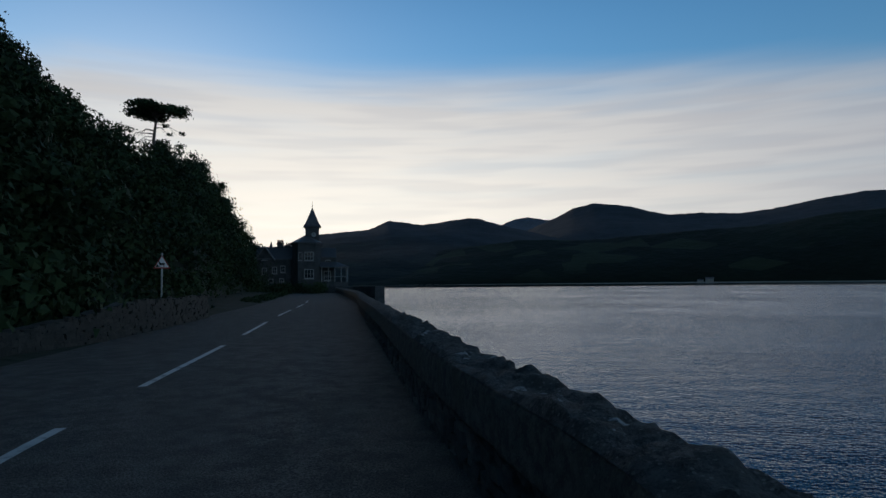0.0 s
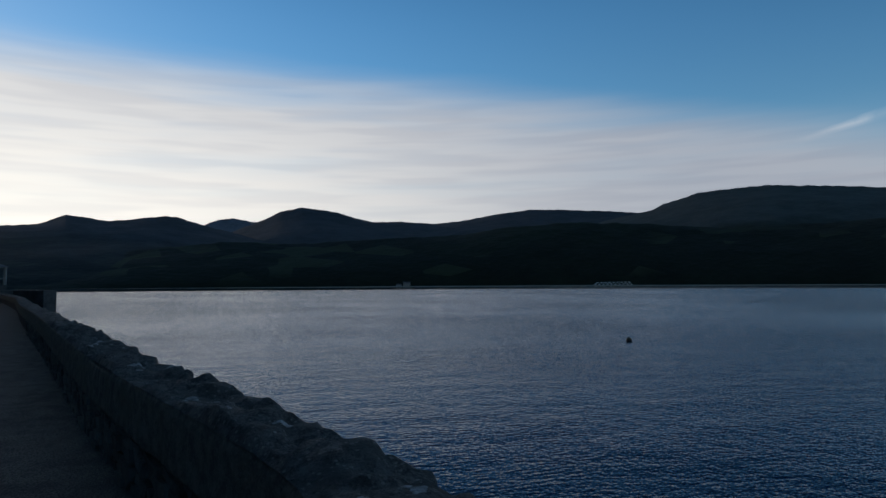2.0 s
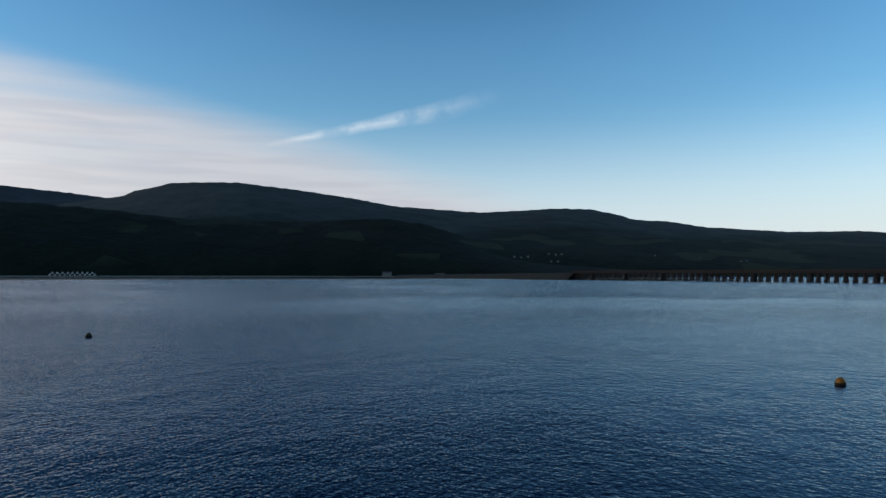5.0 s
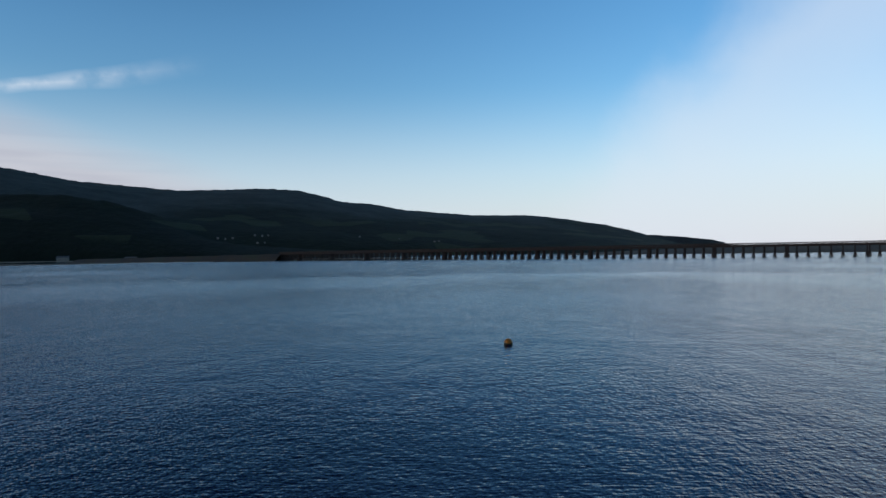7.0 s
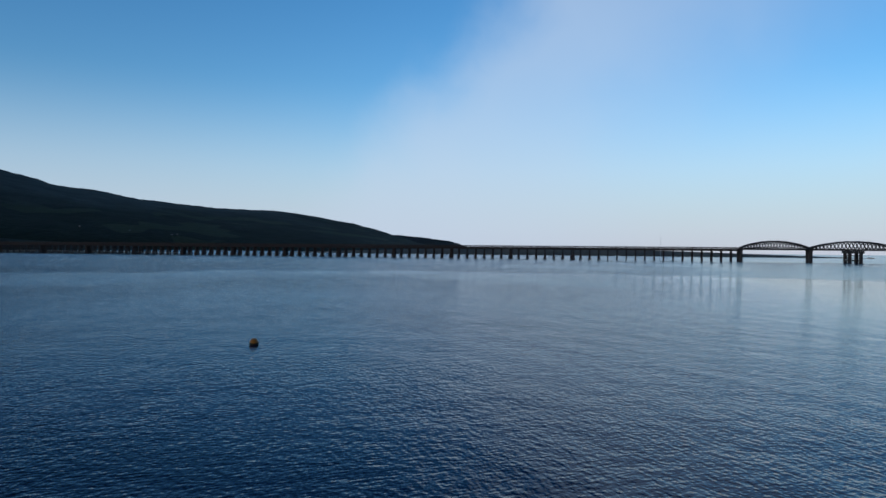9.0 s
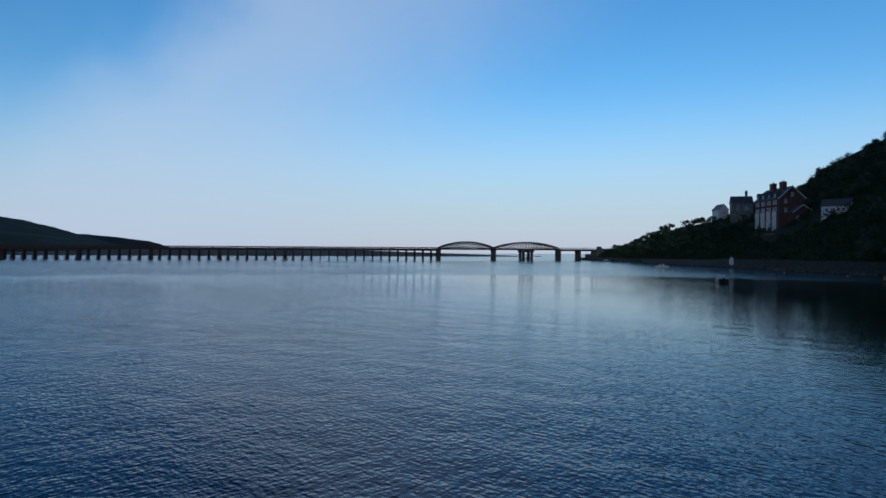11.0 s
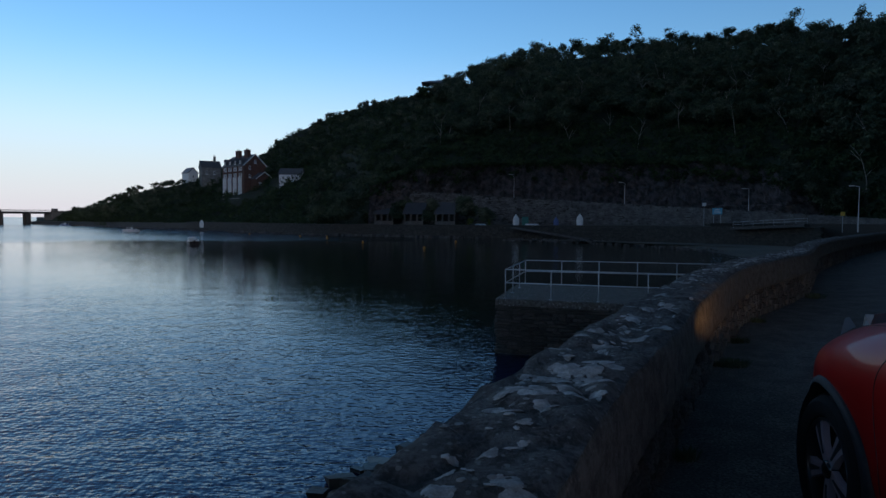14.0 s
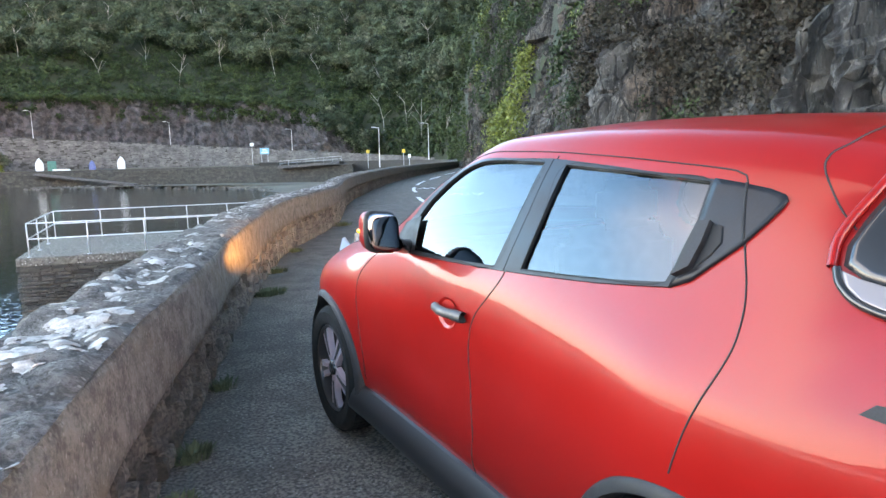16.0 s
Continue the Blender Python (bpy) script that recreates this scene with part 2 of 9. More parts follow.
    cove_green = calc(t, "MULTIPLY", remap(t, sp.outputs[1], -14.0, -34.0), remap(t, sp.outputs[0], 60.0, 5.0))  # shallows' green, and the wooded hill's reflection put into the cove's colour
    link(t, blend(t, cove_green, deep, (0.006, 0.016, 0.011)), p.inputs["Base Color"])
    link(t, calc(t, "ADD", calc(t, "MULTIPLY", rip, 0.18), remap(t, gust, 0.35, 0.65, 0.015, 0.04)), p.inputs["Roughness"])
    return m


WAVE = 0.50
WATER = water_mat()


def asphalt_mat():
    """Worn chippings in dark binder: coarse patches, fine grain, single pale stones."""
    m = bpy.data.materials.new("asphalt")
    m.use_nodes = True
    t = m.node_tree
    p = t.nodes["Principled BSDF"]
    co = t.nodes.new("ShaderNodeTexCoord").outputs["Object"]

    def tex(kind, scale, detail=4):
        n = t.nodes.new(kind)
        n.inputs["Scale"].default_value = scale
        if kind == "ShaderNodeTexNoise":
            n.inputs["Detail"].default_value = detail
        link(t, co, n.inputs[0])
        return n
    wide, mid, grain = (tex("ShaderNodeTexNoise", s, 5).outputs[0] for s in (0.35, 4.0, 55.0))
    chips = tex("ShaderNodeTexVoronoi", 62.0)
    pick = t.nodes.new("ShaderNodeSeparateColor")
    link(t, chips.outputs["Color"], pick.inputs[0])
    col = blend(t, remap(t, grain, 0.35, 0.65), (0.050, 0.045, 0.042), (0.188, 0.170, 0.152))
    col = blend(t, remap(t, mid, 0.4, 0.68, 0.0, 0.55), col, (0.068, 0.065, 0.061))
    col = blend(t, remap(t, wide, 0.45, 0.7, 0.0, 0.5), col, (0.105, 0.097, 0.086))
    lone = calc(t, "MULTIPLY", calc(t, "LESS_THAN", chips.outputs["Distance"], 0.33), calc(t, "GREATER_THAN", pick.outputs[0], 0.90))
    col = blend(t, calc(t, "MULTIPLY", lone, 0.8), col, (0.27, 0.265, 0.25))
    link(t, col, p.inputs["Base Color"])
    link(t, remap(t, mid, 0.3, 0.7, 0.72, 0.95), p.inputs["Roughness"])
    p.inputs["Specular IOR Level"].default_value = 0.3
    b = t.nodes.new("ShaderNodeBump")
    b.inputs["Strength"].default_value, b.inputs["Distance"].default_value = 0.8, 0.012
    link(t, calc(t, "SUBTRACT", grain, chips.outputs["Distance"]), b.inputs["Height"])
    link(t, b.outputs[0], p.inputs["Normal"])
    return m


ASPHALT = asphalt_mat()
ROAD_PAINT = surface("road_paint", (0.55, 0.55, 0.53), (0.72, 0.72, 0.70), 0.7, 6, bump=0.3, fine=90, c=(0.25, 0.25, 0.25), c_scale=3, dist=0.004)
def weathered(name, dark, mid, pale, moss, pit=26.0, grain=70.0, fleck=0.75, pitted=0.8):
    """Old stone or lime coat: broad stains, coarse sand grain, dark pits and pale spots."""
    m = bpy.data.materials.new(name)
    m.use_nodes = True
    t = m.node_tree
    p = t.nodes["Principled BSDF"]
    co = t.nodes.new("ShaderNodeTexCoord").outputs["Object"]

    def tex(kind, scale, detail=5):
        n = t.nodes.new(kind)
        n.inputs["Scale"].default_value = scale
        if kind == "ShaderNodeTexNoise":
            n.inputs["Detail"].default_value, n.inputs["Roughness"].default_value = detail, 0.65
        link(t, co, n.inputs[0])
        return n
    stain, blot, sand = (tex("ShaderNodeTexNoise", s, 6).outputs[0] for s in (2.2, 11.0, grain))
    pits, spots = tex("ShaderNodeTexVoronoi", pit), tex("ShaderNodeTexVoronoi", pit * 1.7)
    pick = t.nodes.new("ShaderNodeSeparateColor")
    link(t, spots.outputs["Color"], pick.inputs[0])
    col = blend(t, remap(t, calc(t, "ADD", calc(t, "MULTIPLY", blot, 0.6), calc(t, "MULTIPLY", sand, 0.4)), 0.40, 0.60), dark, mid)
    col = blend(t, remap(t, stain, 0.48, 0.66, 0.0, 0.7), col, moss)
    lone = calc(t, "MULTIPLY", calc(t, "LESS_THAN", spots.outputs["Distance"], 0.36), calc(t, "GREATER_THAN", pick.outputs[0], 0.80))
    col = blend(t, calc(t, "MULTIPLY", lone, fleck), col, pale)
    hole = remap(t, calc(t, "ADD", pits.outputs["Distance"], calc(t, "MULTIPLY", blot, 0.6)), 0.36, 0.50, pitted, 0.0)
    col = blend(t, hole, col, tuple(x * 0.45 for x in dark))
    link(t, col, p.inputs["Base Color"])
    p.inputs["Roughness"].default_value = 0.94
    p.inputs["Specular IOR Level"].default_value = 0.3
    b = t.nodes.new("ShaderNodeBump")
    b.inputs["Strength"].default_value, b.inputs["Distance"].default_value = 1.0, 0.022
    link(t, calc(t, "SUBTRACT", calc(t, "ADD", blot, calc(t, "MULTIPLY", sand, 0.7)), calc(t, "MULTIPLY", hole, 0.5)), b.inputs["Height"])
    link(t, b.outputs[0], p.inputs["Normal"])
    return m


CAP = weathered("wall_cap", (0.046, 0.043, 0.042), (0.150, 0.141, 0.136), (0.34, 0.335, 0.32), (0.085, 0.081, 0.076), fleck=0.35, pitted=0.5)
SLAB = weathered("stage_slab", (0.065, 0.058, 0.052), (0.18, 0.165, 0.15), (0.36, 0.36, 0.34), (0.10, 0.105, 0.085), 9.0, 30.0)
RENDER_COAT = weathered("lime_render", (0.098, 0.087, 0.077), (0.205, 0.186, 0.164), (0.36, 0.345, 0.31), (0.150, 0.128, 0.098), 34.0, fleck=0.3, pitted=0.25)
RUBBLE = surface("rubble_stone", (0.030, 0.028, 0.027), (0.135, 0.122, 0.108), 0.9, 5, bump=1.0, fine=70, obrand=0.55, dist=0.02)
RUBBLE_FAR = surface("rubble_stone_far", (0.055, 0.053, 0.05), (0.135, 0.125, 0.115), 0.88, 2, bump=0.7, fine=20, island=0.3, dist=0.03)
MORTAR = surface("mortar", (0.025, 0.023, 0.021), (0.060, 0.054, 0.047), 0.95, 8, bump=0.6, fine=70)
LICHEN = surface("lichen", (0.19, 0.188, 0.186), (0.365, 0.36, 0.355), 0.95, 30, bump=0.5, fine=160, dist=0.003, island=0.22)
# near-black, so that gaps between the leaves look shaded
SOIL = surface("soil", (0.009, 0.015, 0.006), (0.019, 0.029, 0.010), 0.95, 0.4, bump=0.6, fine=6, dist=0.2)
QUAY_STONE = surface("quay_stone", (0.022, 0.021, 0.018), (0.062, 0.058, 0.050), 0.75, 2, bump=0.7, fine=20, island=0.35, dist=0.03)
MUD = surface("mud", (0.060, 0.056, 0.046), (0.13, 0.122, 0.100), 0.82, 0.12, bump=0.4, fine=2, dist=0.1, spec=0.25)


def hill_mat(name, wood, moor, field, z0, z1):
    """Dark woods low down, open moor above an uneven tree line, a few pale fields between."""
    m = bpy.data.materials.new(name)
    m.use_nodes = True
    t = m.node_tree
    p = t.nodes["Principled BSDF"]
    co = t.nodes.new("ShaderNodeTexCoord").outputs["Object"]
    sp = t.nodes.new("ShaderNodeSeparateXYZ")
    link(t, co, sp.inputs[0])

    def tex(scale, detail=6):
        n = t.nodes.new("ShaderNodeTexNoise")
        n.inputs["Scale"].default_value, n.inputs["Detail"].default_value = scale, detail
        link(t, co, n.inputs[0])
        return n.outputs[0]
    broad, mid, fine = tex(0.0022), tex(0.012), tex(0.07)
    line = calc(t, "ADD", sp.outputs[2], calc(t, "MULTIPLY", calc(t, "SUBTRACT", broad, 0.5), 260.0))
    col = blend(t, remap(t, line, z0, z1), wood, moor)
    col = blend(t, remap(t, mid, 0.35, 0.65, 0.0, 0.6), col, blend(t, 1.0, col, (0.55, 0.58, 0.6), "MULTIPLY"))
    col = blend(t, remap(t, fine, 0.45, 0.65, 0.0, 0.45), col, blend(t, 1.0, col, (1.5, 1.5, 1.4), "MULTIPLY"))
    cells = t.nodes.new("ShaderNodeTexVoronoi")
    cells.inputs["Scale"].default_value = 0.011
    link(t, co, cells.inputs[0])
    pick = t.nodes.new("ShaderNodeSeparateColor")
    link(t, cells.outputs["Color"], pick.inputs[0])
    near = remap(t, calc(t, "ABSOLUTE", calc(t, "SUBTRACT", line, z0 * 0.75)), 20.0, 60.0, 1.0, 0.0)
    col = blend(t, calc(t, "MULTIPLY", calc(t, "GREATER_THAN", pick.outputs[0], 0.72), calc(t, "MULTIPLY", near, 0.25)), col, field)
    link(t, col, p.inputs["Base Color"])
    p.inputs["Roughness"].default_value = 0.95
    p.inputs["Specular IOR Level"].default_value = 0.2
    b = t.nodes.new("ShaderNodeBump")
    b.inputs["Strength"].default_value, b.inputs["Distance"].default_value = 0.8, 7.0
    link(t, calc(t, "ADD", mid, calc(t, "MULTIPLY", fine, 0.5)), b.inputs["Height"])
    link(t, b.outputs[0], p.inputs["Normal"])
    return m


HILL = hill_mat("hillside", (0.012, 0.019, 0.012), (0.050, 0.060, 0.058), (0.085, 0.105, 0.050), 85.0, 165.0)
# these two carry the bluish haze of distance in their colours
MOOR_HAZE = hill_mat("moorland", (0.016, 0.020, 0.020), (0.040, 0.046, 0.056), (0.045, 0.052, 0.038), 60.0, 150.0)
PEAK_HAZE = hill_mat("mountain_grass", (0.065, 0.075, 0.095), (0.11, 0.125, 0.155), (0.10, 0.115, 0.12), 60.0, 150.0)
FOREST = hill_mat("forest_slope", (0.009, 0.014, 0.009), (0.016, 0.023, 0.013), (0.075, 0.095, 0.045), 90.0, 200.0)
DUNE = surface("dune", (0.055, 0.052, 0.042), (0.12, 0.108, 0.085), 0.95, 0.03, bump=0.4, fine=0.4, dist=0.5)
SAND = surface("sand", (0.22, 0.19, 0.14), (0.32, 0.28, 0.21), 0.9, 0.05, bump=0.2, fine=0.6)


def rock_mat():
    """Broken slate: grey slabs streaked down the dip, rust, pale scars and dark seams."""
    m = bpy.data.materials.new("cliff_rock")
    m.use_nodes = True
    t = m.node_tree
    p = t.nodes["Principled BSDF"]
    co = t.nodes.new("ShaderNodeTexCoord").outputs["Object"]

    def tex(scale, st, rot=(0, 0, 0), detail=6, rough=0.6):
        mp = t.nodes.new("ShaderNodeMapping")
        mp.inputs["Scale"].default_value, mp.inputs["Rotation"].default_value = st, rot
        link(t, co, mp.inputs[0])
        n = t.nodes.new("ShaderNodeTexNoise")
        n.inputs["Scale"].default_value, n.inputs["Detail"].default_value, n.inputs["Roughness"].default_value = scale, detail, rough
        link(t, mp.outputs[0], n.inputs[0])
        return n.outputs[0]
    streak = tex(1.5, (1, 1, 0.3), (0.25, 0.15, 0), 8, 0.7)
    fine = tex(9.0, (1, 1, 0.45), (0.25, 0.15, 0), 6, 0.7)
    blot = tex(0.22, (1, 1, 0.6))
    rust = tex(0.33, (1, 1, 0.7), (0, 0, 1.0))
    col = blend(t, remap(t, streak, 0.38, 0.62), (0.013, 0.012, 0.011), (0.086, 0.076, 0.068))
    col = blend(t, remap(t, fine, 0.52, 0.64, 0.0, 0.85), col, (0.150, 0.134, 0.122))
    col = blend(t, remap(t, rust, 0.52, 0.66, 0.0, 0.8), col, blend(t, remap(t, fine, 0.4, 0.6), (0.040, 0.024, 0.018), (0.13, 0.082, 0.056)))
    col = blend(t, remap(t, blot, 0.55, 0.7, 0.0, 0.75), col, (0.026, 0.026, 0.024))
    # open joints between the slabs
    warp = t.nodes.new("ShaderNodeVectorMath")
    warp.operation = "ADD"
    mp = t.nodes.new("ShaderNodeMapping")
    mp.inputs["Scale"].default_value, mp.inputs["Rotation"].default_value = (1, 1, 0.24), (0.25, 0.15, 0)
    link(t, co, mp.inputs[0])
    link(t, mp.outputs[0], warp.inputs[0])
    shake = t.nodes.new("ShaderNodeTexNoise")
    shake.inputs["Scale"].default_value, shake.inputs["Detail"].default_value = 0.8, 4
    link(t, co, shake.inputs[0])
    soft = t.nodes.new("ShaderNodeVectorMath")
    soft.operation = "SCALE"
    soft.inputs["Scale"].default_value = 0.3
    link(t, shake.outputs["Color"], soft.inputs[0])
    link(t, soft.outputs[0], warp.inputs[1])
    joint = None
    for sc, lo, hi in ((0.5, 0.008, 0.05), (1.5, 0.006, 0.035)):
        vo = t.nodes.new("ShaderNodeTexVoronoi")
        vo.feature = "DISTANCE_TO_EDGE"
        vo.inputs["Scale"].default_value = sc
        link(t, warp.outputs[0], vo.inputs[0])
        g = remap(t, vo.outputs["Distance"], lo, hi, 0.85, 0.0)
        joint = g if joint is None else calc(t, "MAXIMUM", joint, g)
    col = blend(t, joint, col, (0.008, 0.007, 0.007))
    link(t, col, p.inputs["Base Color"])
    p.inputs["Roughness"].default_value = 0.88
    b = t.nodes.new("ShaderNodeBump")
    b.inputs["Strength"].default_value, b.inputs["Distance"].default_value = 1.0, 0.18
    link(t, calc(t, "SUBTRACT", calc(t, "ADD", calc(t, "MULTIPLY", streak, 1.2), calc(t, "MULTIPLY", fine, 0.9)), calc(t, "MULTIPLY", joint, 0.35)), b.inputs["Height"])
    link(t, b.outputs[0], p.inputs["Normal"])
    return m


CLIFF = rock_mat()
QUARRY = surface("quarry_rock", (0.030, 0.027, 0.030), (0.120, 0.108, 0.114), 0.9, 0.7, bump=1.0, fine=4, c=(0.110, 0.084, 0.070), c_scale=0.06, dist=0.5)
LEAF = surface("leaves", (0.020, 0.038, 0.022), (0.086, 0.112, 0.064), 0.75, 0.22, bump=0, fine=2.2, c=(0.125, 0.138, 0.095), c_scale=0.13, island=0.3, spec=0.2)
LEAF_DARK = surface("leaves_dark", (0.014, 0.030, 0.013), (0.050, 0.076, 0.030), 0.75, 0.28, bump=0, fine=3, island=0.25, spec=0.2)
IVY = surface("ivy", (0.07, 0.10, 0.015), (0.15, 0.17, 0.03), 0.6, 1, bump=0, fine=5, island=0.3, spec=0.4)
BARK = surface("bark", (0.06, 0.05, 0.04), (0.13, 0.115, 0.095), 0.95, 3, bump=0.6, fine=20, stretch=(1, 1, 0.2))
BARK_PALE = surface("bark_pale", (0.17, 0.16, 0.14), (0.32, 0.30, 0.27), 0.9, 2, bump=0.4, fine=20, stretch=(1, 1, 0.3))
TIMBER = surface("bridge_timber", (0.016, 0.012, 0.011), (0.040, 0.029, 0.025), 0.9, 1, bump=0.3, fine=8, obrand=0.2)
IRON = surface("bridge_iron", (0.014, 0.014, 0.015), (0.030, 0.028, 0.028), 0.6, 1, bump=0.1, fine=8, metal=0.0)
GALV = surface("galvanised_steel", (0.42, 0.43, 0.44), (0.56, 0.57, 0.58), 0.45, 12, bump=0.1, fine=60, metal=0.6, dist=0.003)
SLATE = surface("slate", (0.055, 0.06, 0.07), (0.10, 0.105, 0.115), 0.55, 2, bump=0.4, fine=12, island=0.15)
STONE = surface("dressed_stone", (0.13, 0.125, 0.115), (0.26, 0.25, 0.225), 0.9, 0.8, bump=0.5, fine=6, dist=0.04)
BRICK = surface("red_brick", (0.085, 0.042, 0.032), (0.16, 0.078, 0.056), 0.88, 1, bump=0.4, fine=9, dist=0.03)
# darker copies of dressed_stone and white_paint, toned for the shaded tower house
DIM_STONE = surface("old_slate_stone", (0.035, 0.036, 0.038), (0.085, 0.086, 0.086), 0.9, 0.8, bump=0.6, fine=6, dist=0.04)
DIM_PAINT = surface("old_paint", (0.22, 0.22, 0.215), (0.34, 0.34, 0.33), 0.6, 1.5, bump=0.1, fine=12)
WHITE = surface("white_paint", (0.66, 0.66, 0.64), (0.80, 0.80, 0.78), 0.55, 1.5, bump=0.1, fine=12)
WINDOW = plain("window_glass", (0.02, 0.024, 0.03), 0.06, spec=0.7)
DARK = plain("dark_interior", (0.012, 0.012, 0.013), 0.9)

# ---- building helpers ----
EYE_Z = 1.6
WATER_Z = -3.2


def polar(a, r, z=0.0):
    """A point r metres from the camera's stand, a degrees anticlockwise from +y."""
    a = radians(a)
    return Vector((-math.sin(a) * r, math.cos(a) * r, z))


def part(name, bm, material, parent=None, label="", smooth=False, angle=None):
    me = bpy.data.meshes.new(name)
    if smooth:
        for f in bm.faces:
            f.smooth = True
    bm.to_mesh(me)
    bm.free()
    for m in (material if isinstance(material, (list, tuple)) else (material,)):
        me.materials.append(m)
    if angle is not None:
        me.set_sharp_from_angle(angle=radians(angle))
    ob = new(name, me)
    if parent is not None:
        ob.parent = parent
    if label:
        tagged(ob, label)
    return ob


def raw(name, verts, faces, material, parent=None, smooth=False, uvless=True):
    me = bpy.data.meshes.new(name)
    me.from_pydata([tuple(v) for v in verts], [], faces)
    me.materials.append(material)
    if smooth:
        me.polygons.foreach_set("use_smooth", [True] * len(me.polygons))
    ob = new(name, me)
    if parent is not None:
        ob.parent = parent
    return ob


def thing(name, x=0, y=0, z=0, rz=0, label="", category="", group="", kind=""):
    e = new(name)
    e.empty_display_size = 0.2
    e.matrix_world = pose(x, y, z, 0, 0, rz)
    return tagged(e, label, category, group, kind)


def box(bm, c, s, m=None, bevel=0.0, mi=0):
    """A box of size s about c, turned by m first; optional bevel."""
    r = bmesh.ops.create_cube(bm, size=1.0)
    vs = r["verts"]
    for v in vs:
        v.co = Vector((v.co.x * s[0], v.co.y * s[1], v.co.z * s[2]))
    if bevel:
        es = list({e for v in vs for e in v.link_edges})
        b = bmesh.ops.bevel(bm, geom=es, offset=bevel, segments=1, affect="EDGES")
        vs = list({v for f in b["faces"] for v in f.verts} | {v for v in vs if v.is_valid})
    for v in vs:
        v.co = (m @ v.co if m is not None else v.co) + Vector(c)
    if mi:
        for f in {f for v in vs for f in v.link_faces}:
            f.material_index = mi
    return vs


def rod(bm, a, b, r0, r1=None, n=8, caps=True):
    """A tapered round bar from a to b."""
    a, b = Vector(a), Vector(b)
    r1 = r0 if r1 is None else r1
    d = (b - a)
    q = d.to_track_quat("Z", "Y").to_matrix()
    rings = []
    for p, r in ((a, r0), (b, r1)):
        rings.append([bm.verts.new(p + q @ Vector((math.cos(k * 2 * math.pi / n) * r, math.sin(k * 2 * math.pi / n) * r, 0))) for k in range(n)])
    for k in range(n):
        bm.faces.new((rings[0][k], rings[0][(k + 1) % n], rings[1][(k + 1) % n], rings[1][k]))
    if caps:
        bm.faces.new(rings[0][::-1])
        bm.faces.new(rings[1])


def quad_box(a, b, w, h):
    """Verts and faces of a beam from a to b, w wide and h deep (top at a and b)."""
    a, b = Vector(a), Vector(b)
    d = (b - a).normalized()
    s = Vector((d.y, -d.x, 0)).normalized() * (w / 2) if abs(d.z) < 0.98 else Vector((w / 2, 0, 0))
    up = s.cross(d).normalized() * h
    if up.z < 0 and abs(d.z) < 0.98:
        up = -up
    v = [a - s, a + s, a + s - up, a - s - up, b - s, b + s, b + s - up, b - s - up]
    f = [(0, 1, 2, 3), (7, 6, 5, 4), (0, 4, 5, 1), (1, 5, 6, 2), (2, 6, 7, 3), (3, 7, 4, 0)]
    return v, f


def spline(pts, step=0.5):
    """Even points along a smooth curve through pts (2D)."""
    p = [Vector((*q[:2], 0)) for q in pts]
    p = [p[0] * 2 - p[1]] + p + [p[-1] * 2 - p[-2]]
    out = []
    for i in range(1, len(p) - 2):
        a, b, c, d = p[i - 1:i + 3]
        n = max(2, int((c - b).length / step))
        for k in range(n):
            t = k / n
            out.append(0.5 * ((2 * b) + (c - a) * t + (2 * a - 5 * b + 4 * c - d) * t * t + (3 * b - a - 3 * c + d) * t ** 3))
    out.append(p[-2])
    return out


def side_of(line):
    """The unit normals to the landward side of a line."""
    n = []
    for i in range(len(line)):
        d = (line[min(i + 1, len(line) - 1)] - line[max(i - 1, 0)]).normalized()
        n.append(Vector((d.y, -d.x, 0)))
    return n


def wob(p, s, amp):
    return noise.noise(Vector(p) * s) * amp


# ---- the line of the sea wall, from the clock-tower house past the camera to the cove ----
WALL_PLAN = [(-31, 117), (-24.5, 97), (-18.2, 75), (-11.2, 50), (-6.6, 31), (-3.15, 17.4), (-1.35, 10), (-0.45, 6.4), (0.47, 3.17), (0.7, 2.2), (0.78, 1.1), (0.62, -0.2), (0.28, -1.3), (-0.12, -2.15),
             (-0.6, -3.1), (-1.2, -4.1), (-2.2, -5.85), (-4.35, -9.2), (-7.4, -12.7), (-10.9, -17.7), (-15.2, -22.9), (-22.6, -31), (-33, -41), (-47, -53.5), (-60, -66), (-71, -80), (-79, -97), (-80, -112), (-74, -123), (-60, -128)]
WALL = spline(WALL_PLAN, 0.4)
LAND = side_of(WALL)
LAND = [v if v.dot(Vector((-1, 0, 0))) > 0 or i > len(WALL) * 0.6 else -v for i, v in enumerate(LAND)]
WALL_H, WALL_W = 0.95, 0.46


def sweep(name, line, normals, profile, material, jitter=0.0, smooth=False, parent=None, close=True):
    """A profile of (offset to landward, height) points drawn along a line."""
    vs, fs, n = [], [], len(profile)
    for i, (p, s) in enumerate(zip(line, normals)):
        for k, (o, z) in enumerate(profile):
            q = p + s * o + Vector((0, 0, z))
            if jitter:
                q += noise.noise_vector(q * 2.3) * jitter + noise.noise_vector(q * 9.0) * jitter * 0.5
            vs.append(q)
    m = n if close else n - 1
    for i in range(len(line) - 1):
        for k in range(m):
            a, b = i * n + k, i * n + (k + 1) % n
            fs.append((a, a + n, b + n, b))
    return raw(name, vs, fs, material, parent, smooth)


# ---- water: one sheet to the horizon ----
bm = bmesh.new()
ring = [bm.verts.new((math.cos(k * math.pi / 24) * 4900, math.sin(k * math.pi / 24) * 4900, 0)) for k in range(48)]
mid = bm.verts.new((0, 0, 0))
for k in range(48):
    bm.faces.new((mid, ring[k], ring[(k + 1) % 48]))
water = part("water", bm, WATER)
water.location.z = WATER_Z
